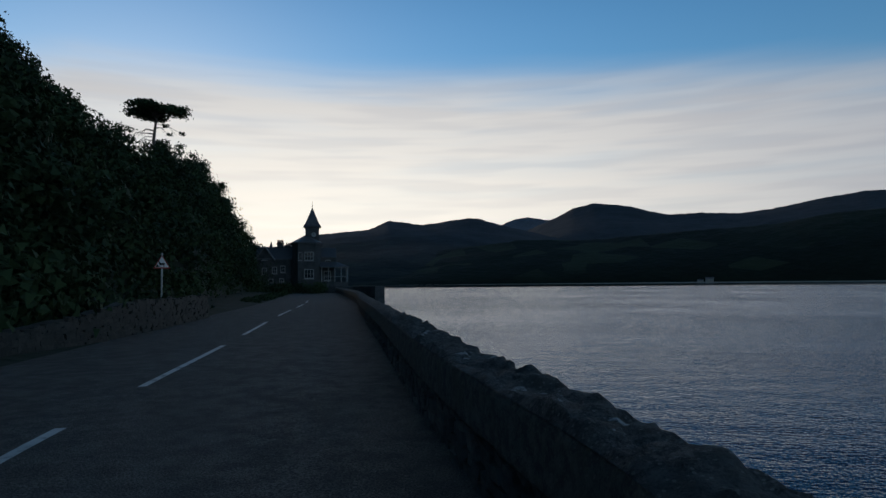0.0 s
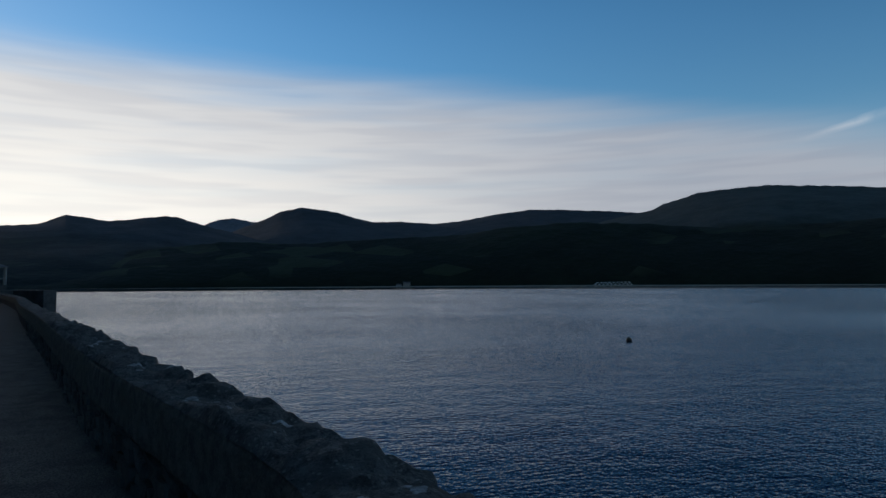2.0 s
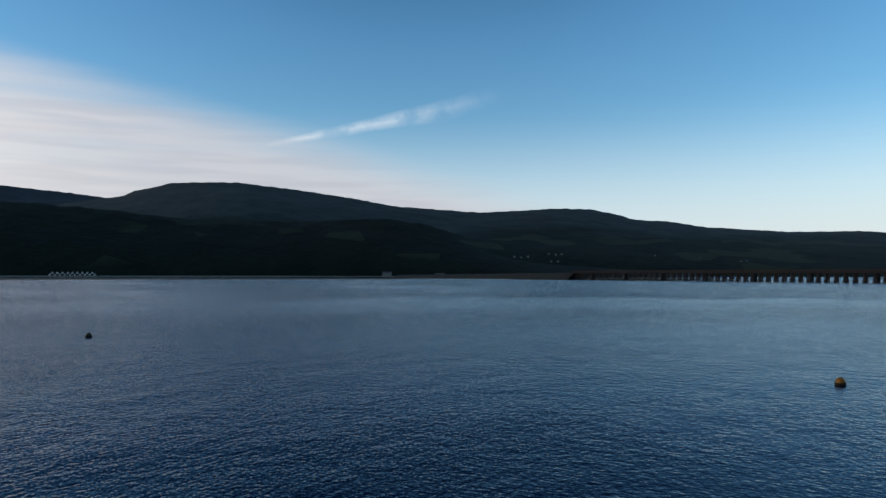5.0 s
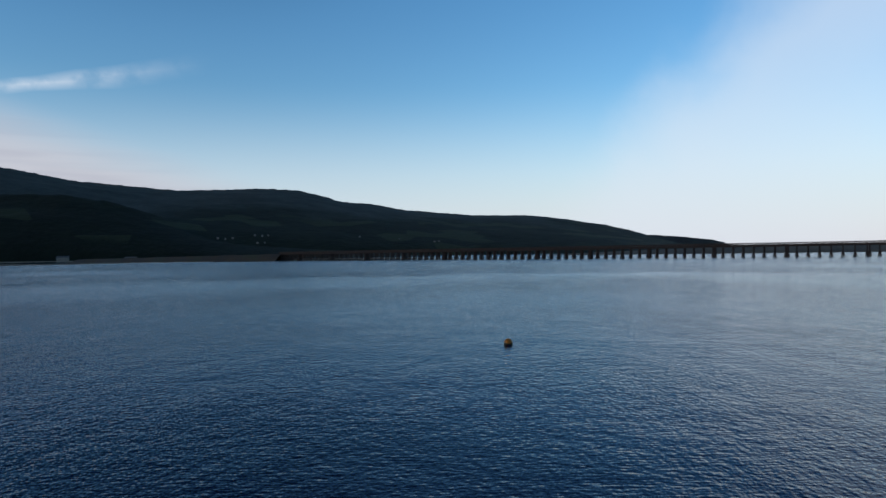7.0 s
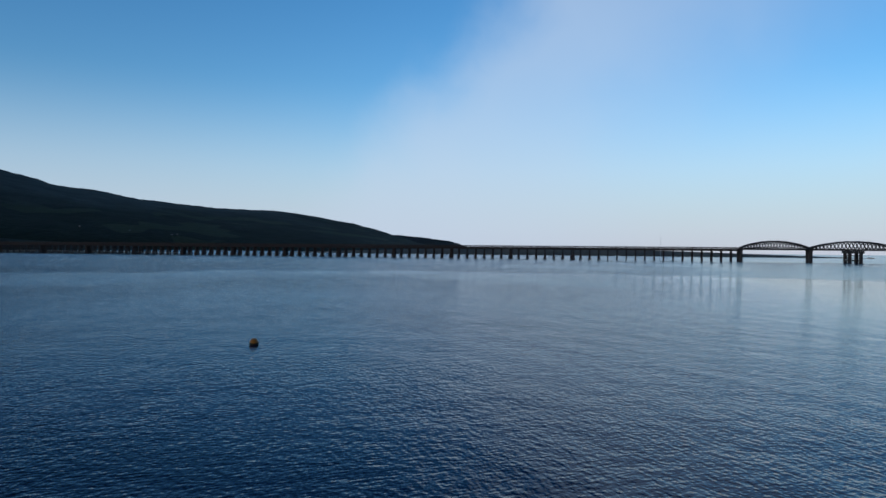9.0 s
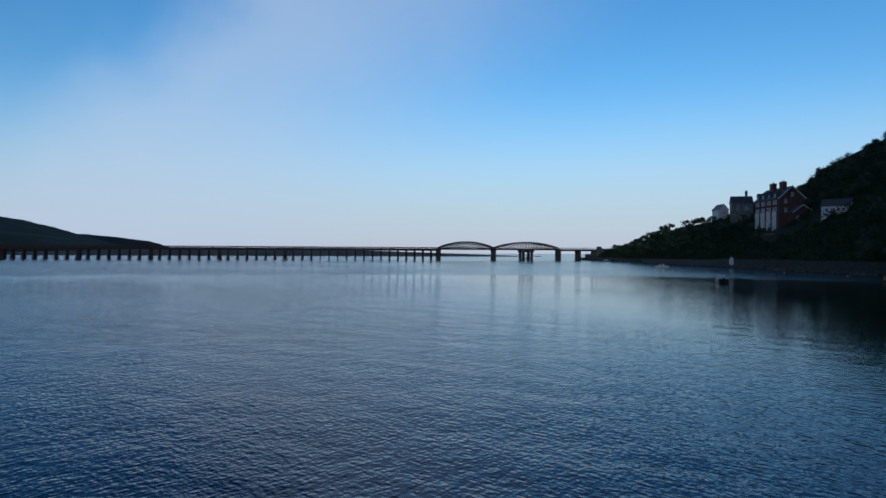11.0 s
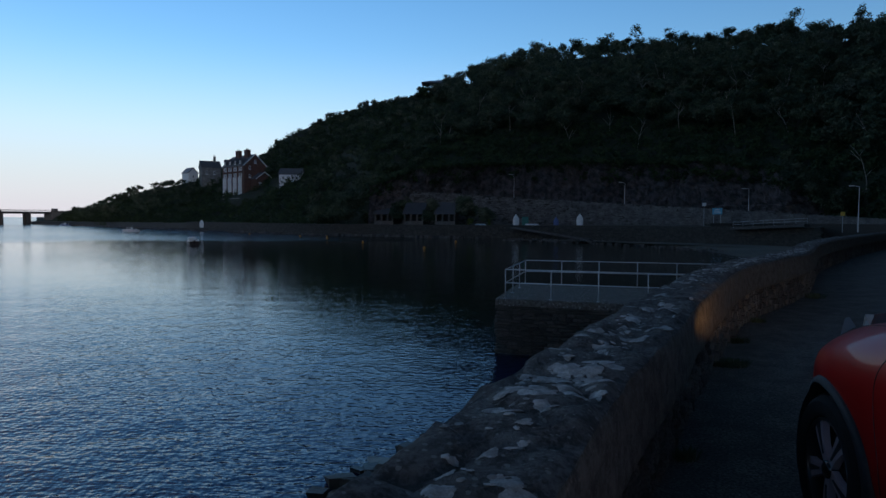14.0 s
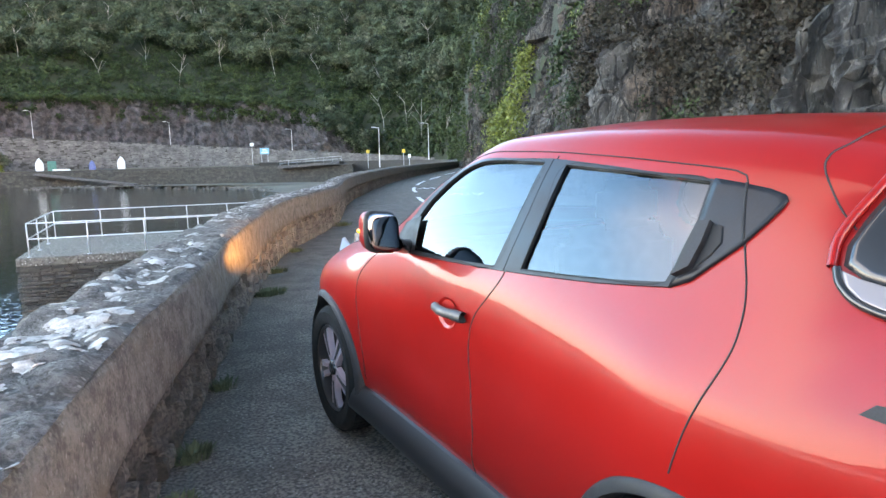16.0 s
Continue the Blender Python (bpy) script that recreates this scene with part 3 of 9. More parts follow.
tagged(water, "rippled dark blue estuary water reflecting the sky", "water", kind="structure")

# ---- road and verge, on the landward side of the wall ----
ROAD_W = 7.4
road = sweep("road", WALL, LAND, [(0.1, 0.11), (1.2, 0.115), (3.8, 0.14), (ROAD_W - 0.6, 0.115), (ROAD_W, 0.11)], ASPHALT, close=False)
tagged(road, "worn dark grey asphalt road bending along the shore", "road", kind="structure")
ground = sweep("ground", WALL, LAND, [(0.0, 0.05), (ROAD_W - 0.3, 0.06), (ROAD_W + 0.4, 0.14), (ROAD_W + 2.5, 0.3), (ROAD_W + 9, 0.9)], SOIL, 0.02, close=False)
tagged(ground, "dark earth verge under the roadside bushes", "ground", kind="structure")

# ---- hills of the far shore, as ranges with their own crest line ----
def hill_range(name, crest, r_foot, r_top, material, label, power=0.8, cols=260, rows=26, rough=0.05, back=1.25):
    """crest: (bearing, height angle seen from the road) along the skyline."""
    a0, a1 = crest[0][0], crest[-1][0]
    xs = [-c[0] for c in crest]
    es = [c[1] for c in crest]
    deg = np.linspace(-6, 6, 25)
    vs, fs = [], []
    for i in range(cols + 1):
        a = a0 + (a1 - a0) * i / cols
        e = np.interp(-a, xs, es)
        rt = r_top(a) if callable(r_top) else r_top
        rf = r_foot(a) if callable(r_foot) else r_foot
        top = EYE_Z + rt * math.tan(radians(e))
        calm = EYE_Z + rt * math.tan(radians(float(np.mean(np.interp(-a + deg, xs, es)))))
        for j in range(rows + 3):
            if j <= rows:
                k = j / rows
                r = rf + (rt - rf) * k
                z = WATER_Z - 0.6 + (calm + (top - calm) * k ** 3 - WATER_Z) * k ** power
                p = polar(a, r)
                g = noise.fractal(Vector((p.x * 0.0018, p.y * 0.0018, 3.1)), 0.9, 2.1, 5)
                z += g * rough * top * 4 * k * (1 - k) + noise.noise(Vector((p.x * 0.012, p.y * 0.012, 1))) * 4 * k * (1 - 0.7 * k)
                z += 2.4 * k ** 3 * noise.noise(Vector((p.x * 0.055, p.y * 0.055, 8))) * min(1.0, top / 120)
                z += (0.35 + 0.65 * k) * (noise.noise(Vector((p.x * 0.03, p.y * 0.03, 5))) * 2.2 if k > 0.02 else 0)
            else:
                r = rt * (1 + (back - 1) * (j - rows) / 2)
                z = top * (1 - 0.25 * (j - rows))
            vs.append(polar(a, r, z))
    n = rows + 3
    for i in range(cols):
        for j in range(n - 1):
            fs.append((i * n + j, i * n + j + 1, (i + 1) * n + j + 1, (i + 1) * n + j))
    return tagged(raw(name, vs, fs, material, None, True), label, "hill", kind="structure")


hill_range("backdrop_mountain", [(3, 3.5), (-0.3, 5.1), (-1.4, 5.55), (-2.5, 5.7), (-4.0, 5.45), (-5.6, 5.3), (-8, 4.0)], 3800, 4500, PEAK_HAZE, "far blue-grey mountain beyond the estuary", cols=60, back=1.05)
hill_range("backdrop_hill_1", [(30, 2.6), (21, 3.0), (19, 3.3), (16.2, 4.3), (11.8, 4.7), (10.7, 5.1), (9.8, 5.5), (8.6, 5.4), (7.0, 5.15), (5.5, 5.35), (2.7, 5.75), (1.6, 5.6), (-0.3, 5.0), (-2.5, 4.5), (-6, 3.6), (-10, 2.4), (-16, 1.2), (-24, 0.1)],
           lambda a: 1500 - 4 * abs(a), 2600, MOOR_HAZE, "dark rounded hills across the water", cols=200)
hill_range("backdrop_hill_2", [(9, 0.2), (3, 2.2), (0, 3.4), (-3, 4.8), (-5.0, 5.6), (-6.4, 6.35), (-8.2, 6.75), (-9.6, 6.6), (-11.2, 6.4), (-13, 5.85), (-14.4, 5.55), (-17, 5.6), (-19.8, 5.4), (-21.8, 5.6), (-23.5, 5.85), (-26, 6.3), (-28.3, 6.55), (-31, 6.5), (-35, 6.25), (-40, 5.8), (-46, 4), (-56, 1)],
           1900, 3400, MOOR_HAZE, "dark moorland hills behind the far shore", cols=240)
hill_range("backdrop_hill_3", [(-10, 0.2), (-16, 1.0), (-22, 2.2), (-28, 3.6), (-33, 5.0), (-37, 5.9), (-38.7, 6.2), (-39.5, 6.65), (-40.8, 7.0), (-42.2, 7.45), (-45.1, 7.7), (-48.0, 7.75), (-52, 7.35), (-57.7, 6.65), (-59.2, 6.35), (-60.8, 6.05), (-64, 5.85), (-68.5, 5.5),
                           (-72, 5.65), (-75.5, 5.8), (-78.3, 5.65), (-80.2, 5.2), (-81.8, 4.7), (-84.5, 4.5), (-87, 4.0), (-92.9, 3.4), (-98.2, 3.3), (-101.5, 2.9), (-104.7, 2.35), (-107, 1.8), (-108.9, 1.2), (-110.4, 0.7), (-112, 0.1)],
           lambda a: 1450 + 6 * max(0, -a - 60), lambda a: 2700 + 10 * max(0, -a - 70), HILL, "dark green hillside with fields above the far shore", cols=420, rows=34, power=0.72)
hill_range("backdrop_forest", [(13, 0.2), (9, 2.2), (4, 3.0), (-2, 3.7), (-8, 3.6), (-15, 4.1), (-22, 4.4), (-27, 5.1), (-32, 5.4), (-38, 5.1), (-43, 4.6), (-50, 4.55), (-56, 4.8), (-60, 5.0), (-64, 4.4), (-67, 3.4), (-70, 2.4), (-74, 1.6), (-80, 0.9), (-88, 0.2)],
           1430, 1800, FOREST, "dark wooded foothills along the far shore", cols=300, rows=22, power=0.75, rough=0.04, back=1.3)
hill_range("backdrop_headland", [(-104, 1.3), (-108.8, 1.35), (-111, 1.15), (-113.4, 0.85), (-114.4, 0.6), (-115.3, 0.1)], 4300, 4600, MOOR_HAZE, "low blue-grey headland at the estuary mouth", cols=50, power=0.5, rough=0.02, back=1.03)

# far flats: sandbanks along the waterline
def bank(name, a0, a1, r, w, z, material, label):
    n = 60
    vs, fs = [], []
    for i in range(n + 1):
        a = a0 + (a1 - a0) * i / n
        t = math.sin(math.pi * i / n) ** 0.4
        q = r + wob((a * 0.4, 0, r), 1.0, w * 0.3)
        for d, h in ((-w * t, -0.3), (-w * 0.5 * t, z * t ** 3), (w * 0.5 * t, z * t ** 3), (w * t, -0.3)):
            vs.append(polar(a, q + d, WATER_Z + h))
    for i in range(n):
        for k in range(3):
            fs.append((i * 4 + k, i * 4 + k + 1, i * 4 + k + 5, i * 4 + k + 4))
    return tagged(raw(name, vs, fs, material, None, True), label, "sandbank", kind="structure")


bank("sandbank_1", -14, -66, 720, 55, 1.2, DUNE, "low dark mudbank in the estuary")
bank("shore_1", 12, -78, 1440, 60, 2.0, SAND, "pale strip of far beach")
bank("shore_2", -66, -92, 720, 90, 1.6, SAND, "sandy flats at the far end of the bridge")
bank("shore_3", -97, -147, 900, 60, 9.0, DUNE, "low dark dunes beyond the bridge")

# ---- the near land: wooded hill, cliff and the slopes round the cove ----
# bearing, foot distance, foot height, crest distance, crest height
NEAR_LAND = [(14, 128, 0, 150, 0.5), (18, 128, 0, 150, 1.5), (20.5, 112, 0, 140, 3.5), (22, 92, 0, 125, 7.5), (24, 64, 0, 105, 12), (26, 45, 0, 92, 15.2), (28, 38, 0, 88, 15.2), (30, 32, 0, 84, 14.3), (34, 25, 0, 78, 16), (40, 19, 0, 72, 22), (52, 15, 0, 68, 30),
             (60, 19, 0, 66, 36), (90, 19, 0, 62, 46), (105, 20.5, 0, 64, 48), (117, 24, 0, 74, 48), (127, 36, 0, 98, 48), (132, 52, 0, 132, 48), (135, 80, 0, 172, 49), (138, 124, 1, 215, 54), (142, 146, 1.2, 240, 57), (146, 164, 3, 255, 61), (149, 172, 9, 265, 65), (153, 182, 12, 275, 67), (163, 193, 13, 295, 73), (170, 193, 13, 300, 73),
             (176, 190, 11, 305, 63), (180, 182, 6, 310, 58.5), (184, 182, 1, 316, 55.5), (187, 190, -1, 320, 51), (191, 200, -2, 325, 39.5), (193.5, 218, -2, 328, 28), (197, 246, -3, 333, 20.5), (199, 266, -3, 335, 17), (202, 304, -3, 350, 14), (204, 343, -3, 382, 11.5), (205, 362, -3, 400, 7.5), (207.5, 432, -3, 450, 2.5), (209.5, 468, -3.4, 480, 0)]


def land_at(a, k):
    """The near land's surface at bearing a, a share k of the way from foot to crest."""
    xs = [q[0] for q in NEAR_LAND]
    rf, zf, rt, zt = (float(np.interp(a, xs, [q[j] for q in NEAR_LAND])) for j in (1, 2, 3, 4))
    r = rf + (rt - rf) * k
    steep = 0.55 if 48 < a < 137 else float(np.interp(a, [184, 188.5, 199, 203], [0.8, 1.2, 1.2, 0.8]))
    z = zf + (zt - zf) * max(k, 0.0) ** steep
    p = polar(a, r)
    z += noise.fractal(Vector((p.x, p.y, 0)) * 0.03, 1.0, 2.0, 4) * 2.2 * min(1, k * 4) * (1 - 0.5 * k)
    return Vector((p.x, p.y, z))


vs, fs = [], []
cols, rows = 392, 40
for i in range(cols + 1):
    a = 14 + (209.5 - 14) * i / cols
    vs.append(land_at(a, 0) - Vector((0, 0, 3.5)))
    for j in range(rows + 1):
        vs.append(land_at(a, j / rows))
    e = land_at(a, 1)
    # raised behind the crest, out of view, to block the low sun
    hi = float(np.interp(a, [14, 42, 45.5, 56, 62, 125, 136, 139], [1.9, 2.0, 4.5, 4.5, 2.8, 2.6, 1.9, 0.9]))
    vs.append(Vector((e.x * 2.2, e.y * 2.2, e.z * hi)))
    vs.append(Vector((e.x * 4.0, e.y * 4.0, e.z * hi)))
n = rows + 4
for i in range(cols):
    for j in range(n - 1):
        fs.append((i * n + j, (i + 1) * n + j, (i + 1) * n + j + 1, i * n + j + 1))
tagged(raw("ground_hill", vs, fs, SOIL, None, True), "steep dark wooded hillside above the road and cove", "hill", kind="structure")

# ---- the sea wall: rubble below, lime render above, a rough lichened top ----
def fine_line(y0, y1, step):
    """A finer stretch of the wall's line, between two places on it."""
    i0 = min(range(len(WALL)), key=lambda i: abs(WALL[i].y - y0) + abs(WALL[i].x) * 0.01)
    i1 = min(range(len(WALL)), key=lambda i: abs(WALL[i].y - y1) + abs(WALL[i].x) * 0.01)
    pts, nrm = [], []
    for i in range(min(i0, i1), max(i0, i1)):
        n = max(1, int((WALL[i + 1] - WALL[i]).length / step))
        for k in range(n):
            pts.append(WALL[i].lerp(WALL[i + 1], k / n))
            nrm.append(LAND[i].lerp(LAND[i + 1], k / n).normalized())
    pts.append(WALL[max(i0, i1)])
    nrm.append(LAND[max(i0, i1)])
    return pts, nrm


def cap_height(p):
    """The uneven top: flat stones bedded in mortar."""
    d = noise.voronoi(Vector((p.x * 3.0, p.y * 3.0, 0.3)))[0]
    joint = min(1.0, (d[1] - d[0]) * 5)
    tilt = noise.cell(Vector((p.x * 3.0, p.y * 3.0, 7.0)))
    north = min(1.0, max(0.0, (p.y + 0.5) / 3.0))
    if north:
        e = noise.voronoi(Vector((p.x * 1.9, p.y * 1.9, 2.3)))[0]
        rough = 0.035 * min(1.0, (e[1] - e[0]) * 3.0) + 0.03 * noise.noise(p * 2.4) + 0.03 * noise.cell(Vector((p.x * 1.9, p.y * 1.9, 3.0)))
    else:
        rough = 0.0
    return WALL_H + rough * north + 0.034 * (joint - 1) + 0.022 * noise.noise(p * 1.7) + 0.016 * noise.noise(p * 7.0) + 0.008 * noise.noise(p * 19.0) + 0.007 * tilt


sea_wall = thing("sea_wall", label="low rubble stone sea wall with lichened top beside the road", category="wall", kind="structure")
near_pts, near_nrm = fine_line(14.0, -24.0, 0.05)
far_a = [i for i in range(len(WALL)) if WALL[i].y >= 13.9 and i < len(WALL) // 2]
far_b = [i for i in range(len(WALL)) if WALL[i].y <= -23.9]


def cap_mesh(name, pts, nrm, across, material):
    vs, fs = [], []
    m = across + 1
    for p, s in zip(pts, nrm):
        for k in range(m):
            o = -WALL_W / 2 + WALL_W * k / across
            q = p + s * o
            z = cap_height(q)
            if k in (0, across):
                if k == 0:
                    o += (0.048 * noise.noise(q * 3.1) + 0.032 * noise.noise(q * 9.0)) * (1.8 if q.y > 1.5 else 1.0)
                    z -= 0.035 + 0.02 * noise.noise(q * 5)
                else:
                    o += 0.004 + 0.006 * noise.noise(q * 7.0)
                    z = 0.922 + 0.006 * noise.noise(q * 5)
            vs.append(p + s * o + Vector((0, 0, z)))
    for i in range(len(pts) - 1):
        for k in range(across):
            a = i * m + k
            fs.append((a, a + 1, a + m + 1, a + m))
    return raw(name, vs, fs, material, sea_wall, True)


cap_mesh("wall_top", near_pts, near_nrm, 12, CAP)
for ids in (far_a, far_b):
    cap_mesh("wall_top", [WALL[i] for i in ids], [LAND[i] for i in ids], 6, CAP)
# render band on the road face, and the core behind the stones
band = [(0.18, 0.900), (0.226, 0.914), (0.240, 0.885)] + [(0.243 + 0.012 * k / 8, 0.855 - 0.035 * k) for k in range(9)] + [(0.235, 0.548), (0.15, 0.552)]
sweep("render_band", near_pts, near_nrm, band, RENDER_COAT, 0.012, True, sea_wall, False)
for ids in (far_a, far_b):
    sweep("render_band", [WALL[i] for i in ids], [LAND[i] for i in ids], band, RENDER_COAT, 0.01, True, sea_wall, False)
sweep("wall_core", WALL, LAND, [(-0.24, -4.0), (-0.22, 0.91), (0.150, 0.91), (0.150, -0.15)], MORTAR, 0.0, False, sea_wall)

# loose variants of a rubble stone, about 1 x 1 x 1
def stone_mesh(name, seed, flat=1.0):
    r = random.Random(seed)
    bm = bmesh.new()
    bmesh.ops.create_cube(bm, size=1.0)
    bmesh.ops.bevel(bm, geom=list(bm.edges), offset=0.16, segments=1, affect="EDGES")
    for v in bm.verts:
        v.co += Vector((r.uniform(-0.07, 0.07), r.uniform(-0.07, 0.07), r.uniform(-0.09, 0.09)))
    me = bpy.data.meshes.new(name)
    bm.to_mesh(me)
    bm.free()
    return me


STONES = [stone_mesh("stone", k) for k in range(7)]
for me in STONES:
    me.materials.append(RUBBLE)


def courses(length, height, r, wmin=0.12, wmax=0.34, hmin=0.07, hmax=0.15):
    """Uneven courses of stones over a face: (along, up, width, height)."""
    z, out = 0.0, []
    while z < height - 0.03:
        h = min(r.uniform(hmin, hmax), height - z)
        s = r.uniform(-wmax, 0)
        while s < length:
            w = r.uniform(wmin, wmax)
            out.append((s + w / 2, z + h / 2 + r.uniform(-0.012, 0.012), w, h))
            s += w
        z += h
    return out


def along(pts, s):
    """Place and heading at s metres along a line."""
    k = 0
    while k < len(pts) - 2 and s > (pts[k + 1] - pts[k]).length:
        s -= (pts[k + 1] - pts[k]).length
        k += 1
    d = (pts[k + 1] - pts[k]).normalized()
    return pts[k] + d * s, d


def rough_block(seed):
    q = random.Random(seed)
    v = [Vector((x * 0.5 + q.uniform(-0.1, 0.1), y * 0.5 + q.uniform(-0.1, 0.1), z * 0.5 + q.uniform(-0.1, 0.1))) for x, y, z in ((-1, -1, -1), (1, -1, -1), (1, 1, -1), (-1, 1, -1), (-1, -1, 1), (1, -1, 1), (1, 1, 1), (-1, 1, 1))]
    return v, [(3, 2, 1, 0), (4, 5, 6, 7), (0, 1, 5, 4), (1, 2, 6, 5), (2, 3, 7, 6), (3, 0, 4, 7)]


BLOCKS = [rough_block(100 + k) for k in range(9)]


def join_stones(items, name, material, parent):
    """Many stones as one mesh: items are (matrix)."""
    vs, fs = [], []
    for k, m in enumerate(items):
        v, f = BLOCKS[k % len(BLOCKS)]
        o = len(vs)
        vs += [m @ q for q in v]
        fs += [tuple(o + i for i in p) for p in f]
    ob = raw(name, vs, fs, material, parent)
    return tagged(ob, kind="stuff")


def face_stones(pts, offset, height, z0, r, single=0, parent=None, out=1, material=None, **kw):
    """Stones over the face of a wall along pts; the first `single` of them as parts of their own."""
    cum = [0.0]
    for a, b in zip(pts, pts[1:]):
        cum.append(cum[-1] + (b - a).length)
    xs, ys = [p.x for p in pts], [p.y for p in pts]
    rest, n = [], 0
    todo = courses(cum[-1], height, r, **kw)
    todo.sort(key=lambda q: q[0])
    for s, z, w, h in todo:
        s = min(max(s, 0.01), cum[-1] - 0.01)
        p = Vector((np.interp(s, cum, xs), np.interp(s, cum, ys), 0))
        p2 = Vector((np.interp(s + 0.05, cum, xs), np.interp(s + 0.05, cum, ys), 0))
        p1 = Vector((np.interp(s - 0.05, cum, xs), np.interp(s - 0.05, cum, ys), 0))
        d = (p2 - p1).normalized()
        side = Vector((d.y, -d.x, 0)) * out
        q = p + side * (offset + r.uniform(-0.025, 0.025)) + Vector((0, 0, z0 + z))
        m = Matrix.Translation(q) @ Matrix.Rotation(math.atan2(d.y, d.x), 4, "Z") @ Matrix.Rotation(r.uniform(-0.16, 0.16), 4, "Y") @ Matrix.Diagonal((w * r.uniform(0.76, 0.92), 0.11, h * r.uniform(0.70, 0.88), 1))
        if n < single:
            ob = new("stone", STONES[n % len(STONES)])
            ob.parent = parent
            ob.matrix_basis = m
            n += 1
        else:
            rest.append(m)
    if rest:
        join_stones(rest, "rubble", material or RUBBLE_FAR, parent)


land_sign = 1 if LAND[60].dot(Vector(((WALL[61] - WALL[60]).y, -(WALL[61] - WALL[60]).x, 0))) > 0 else -1
pts_a, _ = fine_line(-1.2, -14.0, 0.2)
face_stones(pts_a, 0.142, 0.57, -0.02, random.Random(3), 300, sea_wall, land_sign, wmin=0.08, wmax=0.20, hmin=0.06, hmax=0.12)
pts_b, _ = fine_line(-14.0, -47.0, 0.4)
face_stones(pts_b, 0.142, 0.57, -0.02, random.Random(4), 0, sea_wall, land_sign, wmin=0.12, wmax=0.30)
pts_c, _ = fine_line(24.0, -1.2, 0.3)
face_stones(pts_c, 0.150, 0.57, -0.02, random.Random(5), 0, sea_wall, land_sign)
# the sea face, seen only past its edge
pts_d, _ = fine_line(9.0, -22.0, 0.3)
face_stones(pts_d, -0.21, 2.6, -1.75, random.Random(6), 0, sea_wall, land_sign, wmin=0.25, wmax=0.6, hmin=0.14, hmax=0.28)

# lichen: pale crusts of uneven outline lying on the top
r = random.Random(11)
vs, fs = [], []
cum = [0.0]
for a, b in zip(near_pts, near_pts[1:]):
    cum.append(cum[-1] + (b - a).length)
spots = []
while len(spots) < 2100:
    s = r.uniform(0, cum[-1]) if r.random() < 0.45 else r.uniform(cum[-1] * 0.33, cum[-1] * 0.72)
    i = min(range(0, len(cum), 4), key=lambda j: abs(cum[j] - s))
    p, nr = near_pts[i], near_nrm[i]
    if p.y > 2 and r.random() < 0.5:
        continue
    if noise.noise(Vector((p.x, p.y, 5)) * 0.9) < r.uniform(-0.6, 0.25):
        continue
    k = 0.010 + 0.040 * r.random() ** 2.4
    o = 0.4 * r.uniform(-0.5, 0.42)
    c = p + nr * o + Vector((r.uniform(-0.1, 0.1), r.uniform(-0.1, 0.1), 0))
    if abs((c - p).dot(nr)) > 0.165:
        continue
    spots.append((c, k))
    for _ in range(r.randint(2, 6) if k > 0.024 else r.randint(0, 1)):
        spots.append((c + Vector((r.uniform(-1, 1), r.uniform(-1, 1), 0)) * k * 1.4, k * r.uniform(0.35, 0.85)))
for c, k in spots:
    n = 16
    o = len(vs)
    ph = r.uniform(0, 9)
    asp = r.uniform(0.55, 1.0)
    z0 = cap_height(c) + 0.002
    vs.append(Vector((c.x, c.y, z0 + 0.0028)))
    for lay, hz in ((0.8, 0.0030), (1.0, 0.0005)):
        for j in range(n):
            t = j * 2 * math.pi / n
            rr = k * lay * (1 + 0.25 * noise.noise(Vector((math.cos(t) * 1.3, math.sin(t) * 1.3, ph))) + 0.36 * noise.noise(Vector((math.cos(t) * 3.4, math.sin(t) * 3.4, ph))))
            q = c + Vector((math.cos(t + ph) * rr, math.sin(t + ph) * rr * asp, 0))
            q.z = z0 + 0.75 * (cap_height(q) - z0) + hz
            vs.append(q)
    for j in range(n):
        fs.append((o, o + 1 + j, o + 1 + (j + 1) % n))
        fs.append((o + 1 + j, o + 1 + n + j, o + 1 + n + (j + 1) % n, o + 1 + (j + 1) % n))
lich = raw("lichen", vs, fs, LICHEN, None, True)
tagged(lich, "pale grey lichen crusts scattered over the wall top", "lichen", kind="stuff")

# ---- road markings ----
def on_road(s_y, off):
    i = min(range(len(WALL)), key=lambda j: abs(WALL[j].y - s_y) + (100 if (j > len(WALL) * 0.9) else 0))
    return WALL[i] + LAND[i] * off, i


def stripe(y0, y1, off, width=0.12):
    """A painted dash along the road between two places."""
    n = 8
    vs, fs = [], []
    for k in range(n + 1):
        y = y0 + (y1 - y0) * k / n
        i = min(range(len(WALL) - 1), key=lambda j: abs(WALL[j].y - y))
        a, b = (WALL[i], WALL[i + 1]) if abs(WALL[i + 1].y - y) < 3 else (WALL[i - 1], WALL[i])
        t = (y - a.y) / (b.y - a.y) if abs(b.y - a.y) > 1e-6 else 0
        p = a.lerp(b, t)
        s = LAND[i]
        for w in (-width / 2, width / 2):
            q = p + s * (off + w)
            d = off + w
            vs.append(Vector((q.x, q.y, float(np.interp(d, [0.1, 1.2, 3.8, ROAD_W - 0.6], [0.11, 0.115, 0.14, 0.115])) + 0.005)))
    for k in range(n):
        fs.append((2 * k, 2 * k + 1, 2 * k + 3, 2 * k + 2))
    return vs, fs


